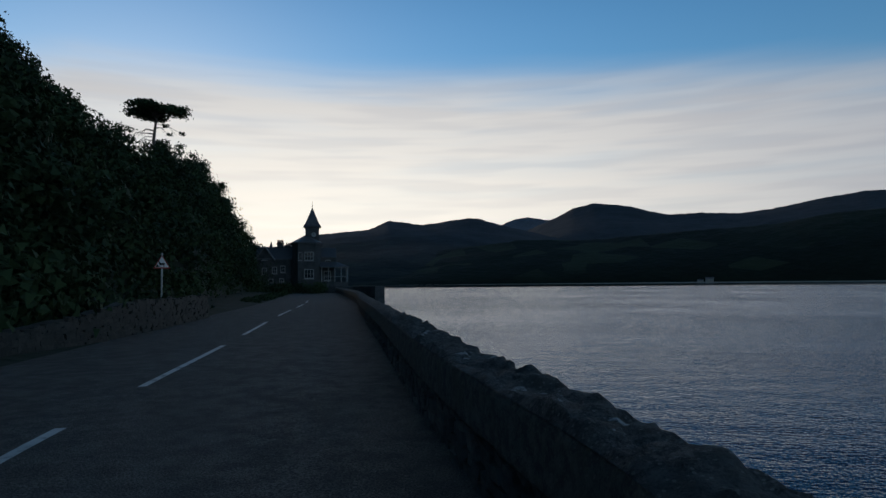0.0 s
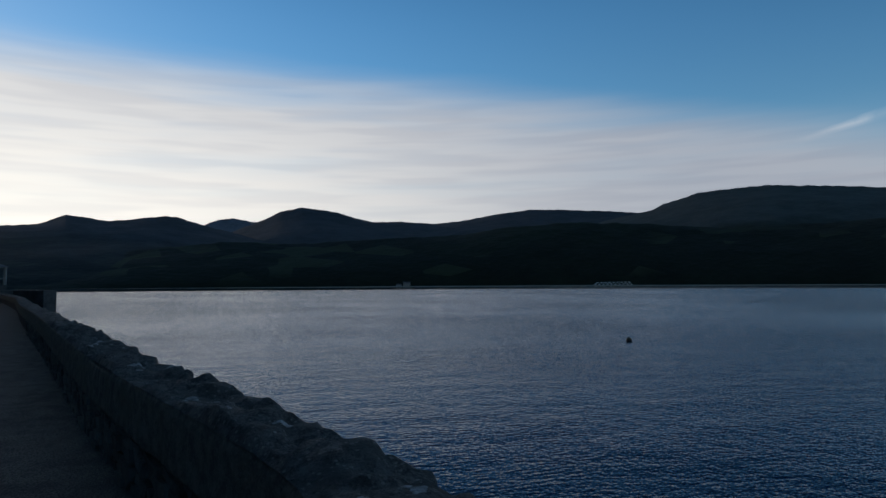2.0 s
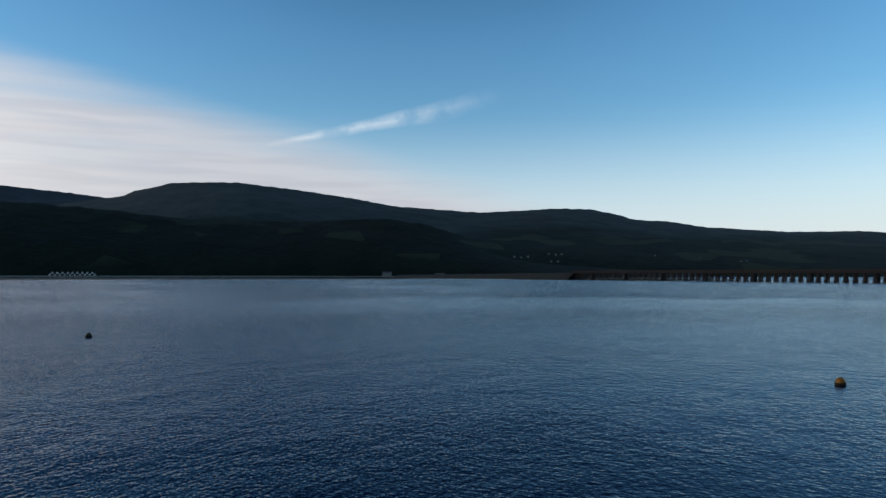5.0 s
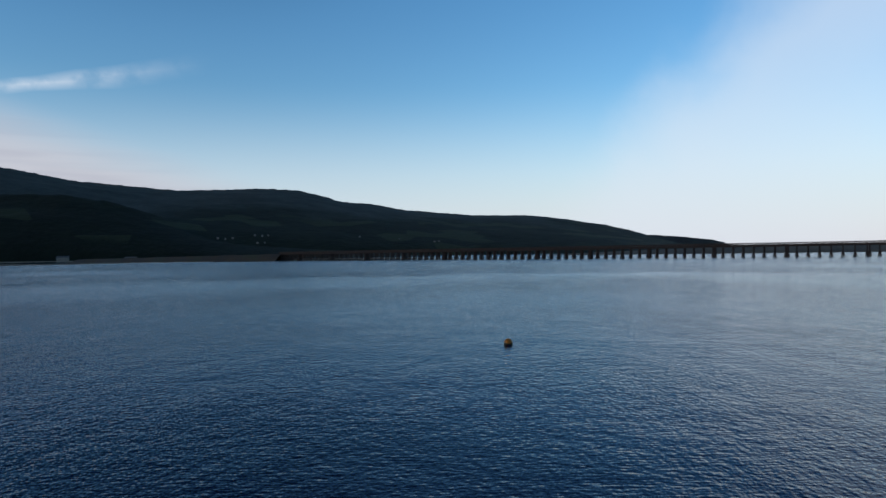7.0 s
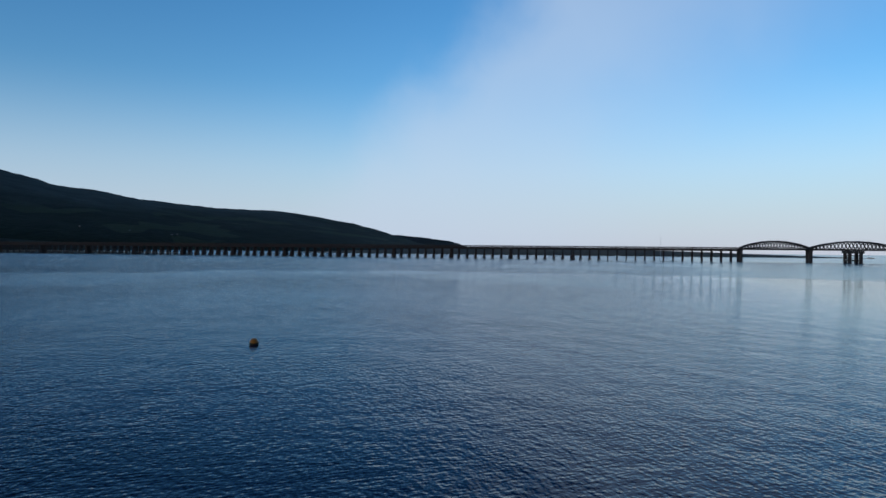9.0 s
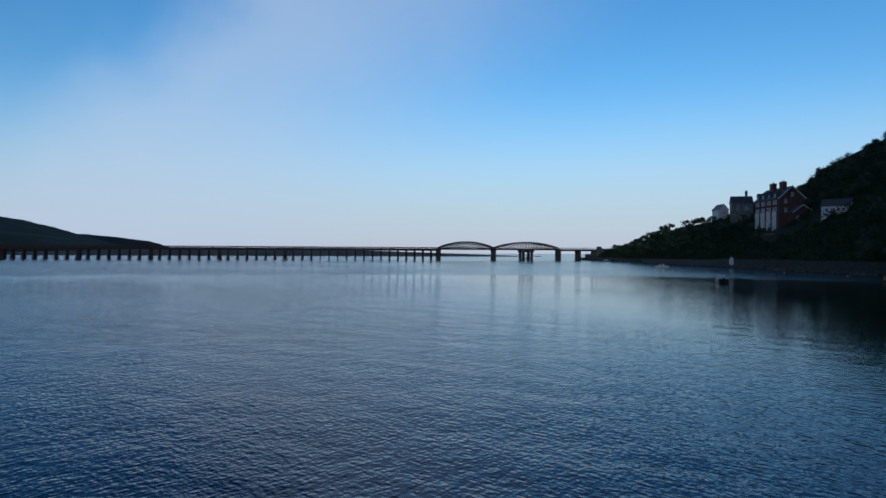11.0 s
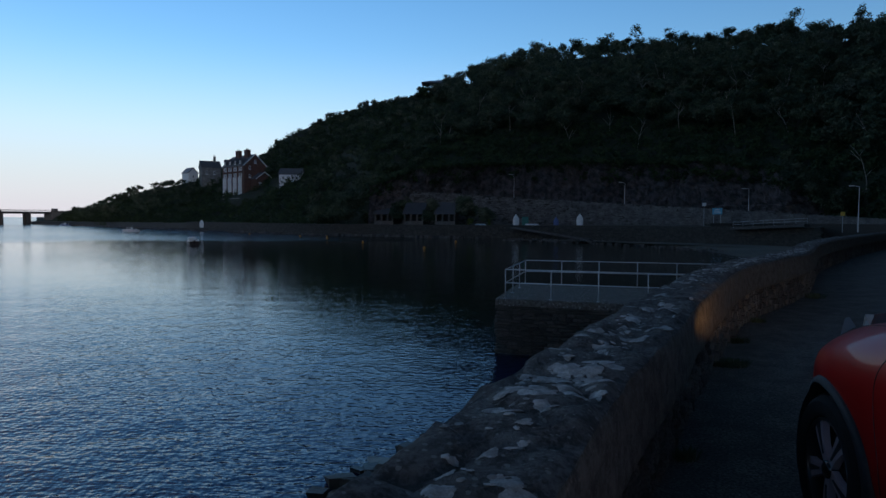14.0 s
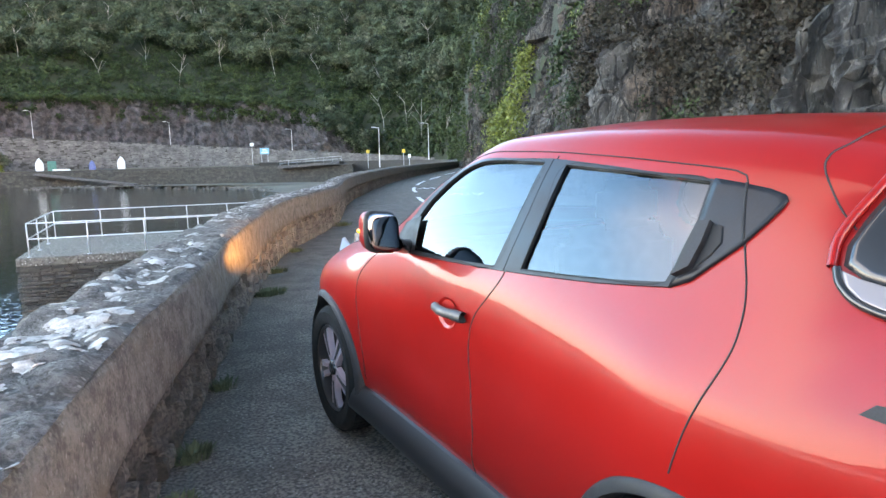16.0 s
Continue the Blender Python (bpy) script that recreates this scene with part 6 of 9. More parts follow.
# the pinkish reflections on the spokes are put into their base colour
RIM_CUT = plain("rim_machined", (0.46, 0.36, 0.39), 0.30, 0.3)
SILL_BLACK = plain("sill_black", (0.013, 0.013, 0.014), 0.3, spec=0.45)
SMOKED = plain("smoked_lens", (0.16, 0.13, 0.13), 0.08, spec=0.7)
LENS = plain("clear_lens", (0.34, 0.35, 0.37), 0.05, 0.3, spec=0.9)
SEAT = surface("seat_cloth", (0.03, 0.03, 0.032), (0.06, 0.06, 0.064), 0.95, 20, bump=0.2, fine=200)
CAR_GLASS = glass_mat("car_glass", (0.78, 0.84, 0.84), 0.015, 0.5, 1.75)
MIRROR = plain("mirror_glass", (0.09, 0.095, 0.105), 0.05, 1.0)
AMBER = plain("amber_lens", (0.9, 0.35, 0.02), 0.2)
AMBER.node_tree.nodes["Principled BSDF"].inputs["Emission Color"].default_value = (1.0, 0.42, 0.04, 1)
AMBER.node_tree.nodes["Principled BSDF"].inputs["Emission Strength"].default_value = 0.09

ROAD_Z = 0.11
car = thing("car", -2.389, -1.977, ROAD_Z + 0.012, 257.5, "glossy red compact crossover car parked beside the sea wall", "car")
CX = [-1.86, -1.78, -1.60, -1.35, -1.10, -0.80, -0.45, 0.0, 0.30, 0.60, 0.85, 1.10, 1.40, 1.62, 1.78, 1.86]
# height and half width of eight lines along the body, from sill to roof middle
CZ = [[.45, .36, .31, .28, .27, .26, .26, .26, .26, .26, .26, .26, .27, .29, .34, .42],
      [.52, .46, .43, .42, .42, .42, .42, .42, .42, .42, .42, .42, .42, .43, .45, .48],
      [.68, .66, .65, .65, .65, .65, .65, .65, .65, .65, .64, .64, .62, .60, .59, .58],
      [.86, .88, .90, .91, .90, .885, .875, .87, .87, .87, .87, .86, .80, .76, .72, .68],
      [1.02, 1.10, 1.15, 1.15, 1.115, 1.095, 1.08, 1.065, 1.05, 1.03, 1.00, .97, .91, .85, .78, .72],
      [1.05, 1.16, 1.28, 1.36, 1.385, 1.40, 1.405, 1.40, 1.275, 1.085, 1.03, 1.00, .94, .875, .80, .74],
      [1.07, 1.20, 1.36, 1.44, 1.47, 1.485, 1.49, 1.475, 1.325, 1.115, 1.05, 1.02, .955, .89, .81, .75],
      [1.08, 1.22, 1.39, 1.465, 1.495, 1.51, 1.515, 1.50, 1.345, 1.135, 1.07, 1.035, .97, .90, .82, .76]]
CY = [[.55, .70, .78, .81, .82, .82, .81, .81, .81, .81, .82, .83, .78, .66, .48, .30],
      [.58, .74, .83, .87, .875, .86, .848, .845, .845, .852, .868, .875, .82, .70, .52, .32],
      [.60, .76, .86, .905, .91, .872, .838, .832, .838, .855, .882, .89, .83, .72, .55, .34],
      [.60, .76, .86, .90, .91, .885, .868, .862, .858, .86, .876, .87, .80, .69, .54, .34],
      [.57, .70, .765, .785, .80, .81, .815, .812, .805, .79, .765, .73, .64, .53, .40, .28],
      [.50, .59, .62, .63, .635, .63, .62, .615, .66, .67, .57, .53, .46, .38, .30, .22],
      [.30, .36, .40, .42, .43, .44, .44, .43, .44, .40, .32, .29, .24, .20, .16, .12],
      [0, 0, 0, 0, 0, 0, 0, 0, 0, 0, 0, 0, 0, 0, 0, 0]]
_xs = np.linspace(-1.86, 1.86, 187)
_k = np.exp(-0.5 * (np.arange(-9, 10) / 3.2) ** 2)
_k /= _k.sum()


def _soft(tab):
    v = np.interp(_xs, CX, tab)
    return np.convolve(np.pad(v, 9, mode="reflect", reflect_type="odd"), _k, mode="valid")


_Z, _Y = [_soft(t) for t in CZ], [_soft(t) for t in CY]


def skin(x, w, out=0.0):
    """A point of the body's left side: x along, w from sill (0) to roof middle (7), moved outwards."""
    def at(w):
        i = min(max(int(math.floor(w)), 0), 6)
        t = w - i
        pts = []
        for j in (i - 1, i, i + 1, i + 2):
            q = min(max(j, 0), 7)
            y, z = float(np.interp(x, _xs, _Y[q])), float(np.interp(x, _xs, _Z[q]))
            if j == 8:
                y, z = -float(np.interp(x, _xs, _Y[6])), float(np.interp(x, _xs, _Z[6]))
            pts.append(Vector((y, z)))
        a, b, c, d = pts
        return 0.5 * (2 * b + (c - a) * t + (2 * a - 5 * b + 4 * c - d) * t * t + (3 * b - a - 3 * c + d) * t ** 3)
    p = at(w)
    if out:
        q0, q1 = at(max(w - 0.05, 0)), at(min(w + 0.05, 7))
        d = (q1 - q0).normalized()
        p = p + Vector((d.y, -d.x)) * out
    return Vector((x, p.x, p.y))


AXLE_F, AXLE_R, HUB_Z, WHEEL_R = 1.10, -1.21, 0.325, 0.325
# side glass and its black surrounds, as (x, w) outlines on the skin
GLASS = {"front": [(.17, 3.98), (-.12, 3.96), (-.36, 3.98), (-.385, 4.44), (-.39, 4.86), (-.21, 4.90), (-.05, 4.90), (.06, 4.87), (.13, 4.78), (.20, 4.61), (.235, 4.38), (.21, 4.16)],
         "rear": [(-.57, 4.0), (-.83, 4.02), (-1.03, 4.06), (-1.055, 4.4), (-1.045, 4.76), (-.84, 4.79), (-.565, 4.82), (-.57, 4.42)]}
SURROUND = {"front": [(.35, 3.88), (-.13, 3.90), (-.447, 3.92), (-.457, 4.44), (-.447, 4.93), (-.20, 4.95), (-.02, 4.97), (.115, 4.99), (.20, 4.93), (.28, 4.74), (.35, 4.46), (.37, 4.12)],
            "rear": [(-.444, 3.92), (-.84, 3.96), (-1.06, 4.0), (-1.08, 4.36), (-1.065, 4.79), (-.83, 4.83), (-.444, 4.93), (-.453, 4.44)]}


def inside(poly, x, w):
    odd = False
    for (x0, w0), (x1, w1) in zip(poly, poly[1:] + poly[:1]):
        if (w0 > w) != (w1 > w) and x < x0 + (w - w0) * (x1 - x0) / (w1 - w0):
            odd = not odd
    return odd


def mixed(a, b, t):
    return [(p[0] + (q[0] - p[0]) * t, p[1] + (q[1] - p[1]) * t) for p, q in zip(a, b)]


def mirror_y(v, f):
    """Adds the right-hand side."""
    n = len(v)
    return v + [Vector((p.x, -p.y, p.z)) for p in v], f + [tuple(n + i for i in reversed(q)) for q in f]


CENTRED = {"body", "windscreen", "rear_screen", "grille", "front_bumper", "rear_bumper", "floor_pan", "number_plate", "roof_antenna"}


def car_part(name, v, f, material, parent=None, smooth=True, label="", both=True, angle=None):
    centred = name in CENTRED
    if both and not centred:  # the right-hand twin is a part of its own
        car_part(name, [Vector((p.x, -p.y, p.z)) for p in v], [tuple(reversed(q)) for q in f], material, parent, smooth, label, False, angle)
    me = bpy.data.meshes.new(name)
    if both and centred:
        v, f = mirror_y(v, f)
    me.from_pydata([tuple(p) for p in v], [], f)
    if both and centred:
        bm = bmesh.new()
        bm.from_mesh(me)
        bmesh.ops.remove_doubles(bm, verts=bm.verts, dist=0.0005)
        bm.to_mesh(me)
        bm.free()
    me.validate()
    me.materials.append(material)
    if smooth:
        me.polygons.foreach_set("use_smooth", [True] * len(me.polygons))
        if angle:
            me.set_sharp_from_angle(angle=radians(angle))
    ob = new(name, me)
    ob.parent = parent or car
    return tagged(ob, label) if label else ob


# body shell with wheel arches, windows and screen cut out
BW = [3.8 * k / 50 for k in range(50)] + [3.8 + 1.3 * k / 65 for k in range(65)] + [5.1 + 1.9 * k / 25 for k in range(26)]
NX, NW = 300, len(BW) - 1
vs = [skin(-1.86 + 3.72 * i / NX, w) for i in range(NX + 1) for w in BW]
fs = []
win_f, win_r = mixed(GLASS["front"], SURROUND["front"], 0.8), mixed(GLASS["rear"], SURROUND["rear"], 0.8)
for i in range(NX):
    for j in range(NW):
        x, w = -1.86 + 3.72 * (i + .5) / NX, (BW[j] + BW[j + 1]) / 2
        a = i * (NW + 1) + j
        p = vs[a]
        if any(math.hypot(p.x - ax, p.z - HUB_Z) < 0.375 and w < 3.6 for ax in (AXLE_F, AXLE_R)):
            continue
        cell = [(-1.86 + 3.72 * ii / NX, BW[jj]) for ii in (i, i + 1) for jj in (j, j + 1)]
        if 3.7 < w < 5.1 and any(all(inside(win, *q) for q in cell) for win in (win_f, win_r)):
            continue
        if 0.13 < x < 0.58 and w > 5.25 and w > 5.2 + (x - 0.13) * 0.5:
            continue
        fs.append((a, a + 1, a + NW + 2, a + NW + 1))
# nose and tail end caps
for i, flip in ((0, True), (NX, False)):
    base = i * (NW + 1)
    mid = len(vs)
    vs.append(Vector((vs[base].x + (0.01 if i else -0.01), 0, 0.6)))
    for j in range(NW):
        q = (mid, base + j, base + j + 1)
        fs.append(q[::-1] if flip else q)
body = car_part("body", vs, fs, CAR_RED, label="glossy red painted body shell")


def patch(quad, out, nx=16, nw=10):
    """A skin-following patch between four (x, w) corners."""
    (a, b, c, d) = quad
    v = []
    for j in range(nw + 1):
        t = j / nw
        for i in range(nx + 1):
            s = i / nx
            x = (a[0] * (1 - s) + b[0] * s) * (1 - t) + (d[0] * (1 - s) + c[0] * s) * t
            w = (a[1] * (1 - s) + b[1] * s) * (1 - t) + (d[1] * (1 - s) + c[1] * s) * t
            v.append(skin(x, w, out))
    f = [(j * (nx + 1) + i, j * (nx + 1) + i + 1, (j + 1) * (nx + 1) + i + 1, (j + 1) * (nx + 1) + i) for j in range(nw) for i in range(nx)]
    return v, f


def ring_patch(inner, outer, out, n=6):
    """A frame between two outlines on the skin, with its inner lip turned in."""
    v, f = [], []
    m = len(inner)
    ni = m * n
    for q, o in ((outer, 0.0005), (mixed(outer, inner, 0.06), out), (mixed(outer, inner, 0.5), out), (inner, out), (inner, -0.014)):
        for k in range(m):
            (x0, w0), (x1, w1) = q[k], q[(k + 1) % m]
            for i in range(n):
                s = i / n
                v.append(skin(x0 + (x1 - x0) * s, w0 + (w1 - w0) * s, o))
    for r in range(4):
        for k in range(ni):
            f.append((r * ni + k, r * ni + (k + 1) % ni, (r + 1) * ni + (k + 1) % ni, (r + 1) * ni + k))
    return v, f


def poly_patch(poly, out, n=5, rings=6, edge=0.0):
    """A skin-following sheet inside an outline, edge: how far its rim drops to the skin."""
    m = len(poly)
    cx, cw = sum(q[0] for q in poly) / m, sum(q[1] for q in poly) / m
    v, f = [skin(cx, cw, out)], []
    for k in range(1, rings + 1):
        t = k / rings
        for i in range(m):
            (x0, w0), (x1, w1) = poly[i], poly[(i + 1) % m]
            for j in range(n):
                x, w = x0 + (x1 - x0) * j / n, w0 + (w1 - w0) * j / n
                v.append(skin(cx + (x - cx) * t, cw + (w - cw) * t, out))
    if edge:
        for i in range(m):
            (x0, w0), (x1, w1) = poly[i], poly[(i + 1) % m]
            for j in range(n):
                v.append(skin(x0 + (x1 - x0) * j / n, w0 + (w1 - w0) * j / n, out - edge))
    q = m * n
    for i in range(q):
        f.append((0, 1 + i, 1 + (i + 1) % q))
    for k in range(rings - 1 + (1 if edge else 0)):
        for i in range(q):
            a, b = 1 + k * q + i, 1 + k * q + (i + 1) % q
            f.append((a, a + q, b + q, b))
    return v, f


def tube(path, rad, n=6):
    v, f = [], []
    for i, p in enumerate(path):
        d = (path[min(i + 1, len(path) - 1)] - path[max(i - 1, 0)]).normalized()
        q = d.to_track_quat("Z", "Y").to_matrix()
        for k in range(n):
            v.append(p + q @ Vector((math.cos(k * 2 * math.pi / n) * rad, math.sin(k * 2 * math.pi / n) * rad, 0)))
    for i in range(len(path) - 1):
        for k in range(n):
            f.append((i * n + k, i * n + (k + 1) % n, (i + 1) * n + (k + 1) % n, (i + 1) * n + k))
    return v, f


def skin_path(pts, out=0.0, n=10):
    """A smooth path over the skin through (x, w) points."""
    p = [Vector((*q, 0)) for q in pts]
    p = [p[0] * 2 - p[1]] + p + [p[-1] * 2 - p[-2]]
    res = []
    for i in range(1, len(p) - 2):
        a, b, c, d = p[i - 1:i + 3]
        for k in range(n):
            t = k / n
            q = 0.5 * ((2 * b) + (c - a) * t + (2 * a - 5 * b + 4 * c - d) * t * t + (3 * b - a - 3 * c + d) * t ** 3)
            res.append(skin(q.x, q.y, out))
    res.append(skin(p[-2].x, p[-2].y, out))
    return res


# windows: glass with black surrounds; the dark tail-piece that hides the rear handle
for key in ("front", "rear"):
    pane = mixed(GLASS[key], SURROUND[key], 0.35)
    v, f = poly_patch(pane, -0.006)
    g = car_part("side_window", v, f, CAR_GLASS, label="tinted side window reflecting the sky")
    g.visible_shadow = False
    v, f = ring_patch(pane, SURROUND[key], 0.005)
    car_part("window_surround", v, f, PILLAR, angle=40)
    rim = skin_path(pane + pane[:1], 0.002, 5)
    v, f = tube(rim, 0.0035)
    car_part("window_seal", v, f, RUBBER)
panel = [(-1.055, 4.0), (-1.10, 4.06), (-1.135, 4.17), (-1.19, 4.34), (-1.222, 4.5), (-1.240, 4.62), (-1.243, 4.67), (-1.235, 4.71), (-1.20, 4.745), (-1.13, 4.775), (-1.06, 4.795), (-1.07, 4.4)]
v, f = poly_patch(panel, 0.007, edge=0.007)
car_part("quarter_panel", v, f, PILLAR, label="satin black panel behind the rear window")
v, f = poly_patch([(-1.065, 4.08), (-1.07, 4.28), (-1.078, 4.46), (-1.108, 4.47), (-1.108, 4.32), (-1.10, 4.15)], 0.024, edge=0.018)
car_part("rear_door_handle", v, f, BLACK_PLASTIC, label="black handle hidden in the window pillar", angle=40)
v, f = poly_patch([(-1.109, 4.47), (-1.132, 4.45), (-1.145, 4.34), (-1.13, 4.25), (-1.102, 4.15), (-1.109, 4.32)], 0.010, edge=0.004)
car_part("handle_recess", v, f, DARK)
# screens
v, f = patch([(.15, 5.27), (.60, 5.45), (.60, 7.0), (.13, 7.0)], -0.004, 12, 14)
g = car_part("windscreen", v, f, CAR_GLASS)
g.visible_shadow = False
v, f = patch([(-1.44, 5.15), (-1.40, 7.0), (-1.74, 7.0), (-1.72, 5.2)], 0.006, 12, 14)
car_part("rear_screen", v, f, GLOSS_BLACK, label="dark rear window")
# panel gaps
for path in ([(-.455, 4.97), (-.46, 4.44), (-.45, 3.92), (-.40, 3.54), (-.34, 3.18), (-.30, 2.76), (-.265, 2.28), (-.262, 1.76), (-.285, 1.32), (-.28, .94), (-.29, .6)],
             [(.30, 4.95), (.16, 5.10), (.02, 5.10), (-.25, 5.06), (-.47, 5.02), (-.83, 4.94), (-1.05, 4.90), (-1.11, 4.87), (-1.14, 4.78), (-1.19, 4.36), (-1.23, 4.04), (-1.25, 3.76), (-1.25, 3.46), (-1.21, 2.96), (-1.17, 2.46)],
             [(.42, 4.9), (.66, 4.3), (.95, 4.1), (1.30, 4.05), (1.5, 4.1)], [(.49, 4.0), (.55, 3.7), (.65, 3.2), (.69, 2.6), (.69, 2.0), (.66, 1.4), (.65, .9)], [(-1.26, 7.0), (-1.27, 6.2), (-1.28, 5.5), (-1.265, 5.2), (-1.275, 5.0), (-1.325, 4.74), (-1.36, 4.60), (-1.385, 4.52)]):
    v, f = tube(skin_path(path, 0.0002, 9), 0.0021)
    car_part("panel_gap", v, f, DARK)
v, f = tube(skin_path([(-1.142, 4.775), (-1.165, 4.57), (-1.19, 4.36)], 0.0075, 9), 0.0028)
car_part("panel_gap", v, f, DARK)
# lower cladding and sill
v, f = [], []
prof = [(.78, .215), (.868, .222), (.892, .240), (.896, .262), (.880, .300), (.848, .348), (.82, .356)]
nst = 40
for i in range(nst + 1):
    x = AXLE_R + 0.34 + (AXLE_F - AXLE_R - 0.68) * i / nst
    for y, z in prof:
        v.append(Vector((x, y + 0.012 * (abs(i / nst - .5) * 2) ** 4, z)))
for i in range(nst):
    for k in range(len(prof) - 1):
        a = i * len(prof) + k
        f.append((a, a + 1, a + len(prof) + 1, a + len(prof)))
car_part("sill_cladding", v, f, SILL_BLACK, label="satin black plastic sill", angle=40)


def arch(ax):
    v, f = [], []
    a0, a1 = (20, 184) if ax > 0 else (-4, 178)
    prof = [(.372, -.09), (.372, .004), (.380, .018), (.403, .014), (.412, .002), (.412, -.05)]
    n = 48
    for i in range(n + 1):
        a = radians(a0 + (a1 - a0) * i / n)
        for r_, y in prof:
            x = ax + math.cos(a) * r_
            v.append(Vector((x, max(float(np.interp(x, _xs, _Y[2])), float(np.interp(x, _xs, _Y[1]))) + y, HUB_Z + math.sin(a) * r_)))
    for i in range(n):
        for k in range(len(prof) - 1):
            b = i * len(prof) + k
            f.append((b, b + 1, b + len(prof) + 1, b + len(prof)))
    return v, f


for ax in (AXLE_F, AXLE_R):
    v, f = arch(ax)
    car_part("wheel_arch_trim", v, f, BLACK_PLASTIC, angle=50)
    v, f = [], []
    for i in range(25):
        a = radians(-20 + 220 * i / 24)
        for y in (.30, .86):
            v.append(Vector((ax + math.cos(a) * .374, y, HUB_Z + math.sin(a) * .374)))
    for i in range(24):
        f.append((2 * i, 2 * i + 1, 2 * i + 3, 2 * i + 2))
    v.append(Vector((ax, .30, HUB_Z)))
    for i in range(24):
        f.append((2 * i, 2 * i + 2, len(v) - 1))
    car_part("arch_liner", v, f, DARK)
# floor so that no light comes up from below
v = [Vector((x, y, .27)) for x, y in ((-1.7, 0), (-1.7, .6), (1.6, .6), (1.6, 0))]
car_part("floor_pan", v, [(0, 1, 2, 3)], DARK, smooth=False)


def lathe(profile, n=48):
    """Rings of (radius, y) about the wheel's axle."""
    v, f = [], []
    for r_, y in profile:
        for k in range(n):
            a = k * 2 * math.pi / n
            v.append(Vector((math.cos(a) * r_, y, math.sin(a) * r_)))
    for i in range(len(profile) - 1):
        for k in range(n):
            f.append((i * n + k, i * n + (k + 1) % n, (i + 1) * n + (k + 1) % n, (i + 1) * n + k))
    return v, f


def wheel(ax, side):
    hub = new("wheel", None)
    hub.parent = car
    hub.matrix_basis = Matrix.Translation((ax, .775 * side, HUB_Z)) @ Matrix.Rotation(0.3, 4, "Y") @ Matrix.Diagonal((1, side, 1, 1))
    R = WHEEL_R
    v, f = lathe([(.225, -.09), (.25, -.105), (.295, -.108), (R - .012, -.095), (R, -.075), (R, .075), (R - .012, .095), (.295, .108), (.25, .105), (.232, .098), (.225, .085)])
    o = car_part("tyre", v, f, RUBBER, hub, both=False, angle=35)
    v, f = [], []
    for k in range(60):  # tread blocks
        for y0, y1 in ((-.073, -.03), (-.022, .022), (.03, .073)):
            a0, a1 = k * 2 * math.pi / 60, (k + .72) * 2 * math.pi / 60
            b = len(v)
            for rr in (R - .002, R + .006):
                for a, y in ((a0, y0), (a1, y0 + .008), (a1, y1 + .008), (a0, y1)):
                    v.append(Vector((math.cos(a) * rr, y, math.sin(a) * rr)))
            f += [(b + 4, b + 5, b + 6, b + 7), (b, b + 1, b + 5, b + 4), (b + 1, b + 2, b + 6, b + 5), (b + 2, b + 3, b + 7, b + 6), (b + 3, b, b + 4, b + 7)]
    car_part("tread", v, f, RUBBER, hub, smooth=False, both=False)
    v, f = lathe([(.226, .09), (.222, .098), (.214, .094), (.208, .06), (.20, -.07)])
    car_part("rim", v, f, RIM_DARK, hub, both=False, angle=40)
    v, f = lathe([(.205, .0), (.12, -.005), (.0, -.005)], 32)
    car_part("brake_disc", v, f, DARK, hub, both=False)
    for k in range(5):
        a = k * 2 * math.pi / 5
        v, f = [], []
        for d, wd, y in ((.035, .022, .085), (.10, .026, .088), (.16, .036, .086), (.214, .05, .080)):
            for s, yo in ((-wd, -.03), (-wd, 0), (wd, 0), (wd, -.03)):
                v.append(Vector((math.cos(a) * d - math.sin(a) * s, y + yo, math.sin(a) * d + math.cos(a) * s)))
        for i in range(3):
            for j in range(3):
                b = i * 4 + j
                f.append((b, b + 1, b + 5, b + 4))
        car_part("spoke", v, f, RIM_CUT, hub, smooth=False, both=False)
        v2 = []
        for d, wd, y in ((.07, .004, .090), (.21, .016, .084)):
            for s, yo in ((-wd, -.01), (-wd, .002), (wd, .002), (wd, -.01)):
                v2.append(Vector((math.cos(a) * d - math.sin(a) * s, y + yo, math.sin(a) * d + math.cos(a) * s)))
        car_part("spoke_inlay", v2, [(0, 1, 5, 4), (1, 2, 6, 5), (2, 3, 7, 6)], RIM_DARK, hub, smooth=False, both=False)
    v, f = lathe([(.04, .08), (.038, .095), (.028, .10), (.0, .10)], 20)
    car_part("hub_cap", v, f, GLOSS_BLACK, hub, both=False)


for ax in (AXLE_F, AXLE_R):
    for side in (1, -1):
        wheel(ax, side)

# front door handle: a bar with a lock barrel over a scooped cup
path = [skin(-.105 - .15 * k / 12, 3.10 - 0.01 * k / 12, 0.010 + 0.024 * math.sin(math.pi * (0.12 + 0.76 * k / 12))) for k in range(13)]
v, f = tube(path, 0.0165, 12)
HANDLE_GREY = plain("handle_grey", (0.045, 0.046, 0.048), 0.42, 0.0, spec=0.4)
car_part("door_handle", v, f, HANDLE_GREY, label="dark grey door handle")
v, f = tube([path[-2], path[-1] + Vector((-.02, 0, 0)), path[-1] + Vector((-.035, -.004, 0))], 0.0185, 12)
car_part("lock_barrel", v, f, HANDLE_GREY)
v, f = [], []
for j in range(7):
    rr = 0.056 * j / 6
    for k in range(24):
        a = k * 2 * math.pi / 24
        x, dz = -.165 + math.cos(a) * rr * 1.2, math.sin(a) * rr
        p = skin(x, 3.06 + dz / 0.21, 0.004 - 0.020 * (1 - (j / 6) ** 2))
        v.append(p + Vector((0, 0.0025, 0)))
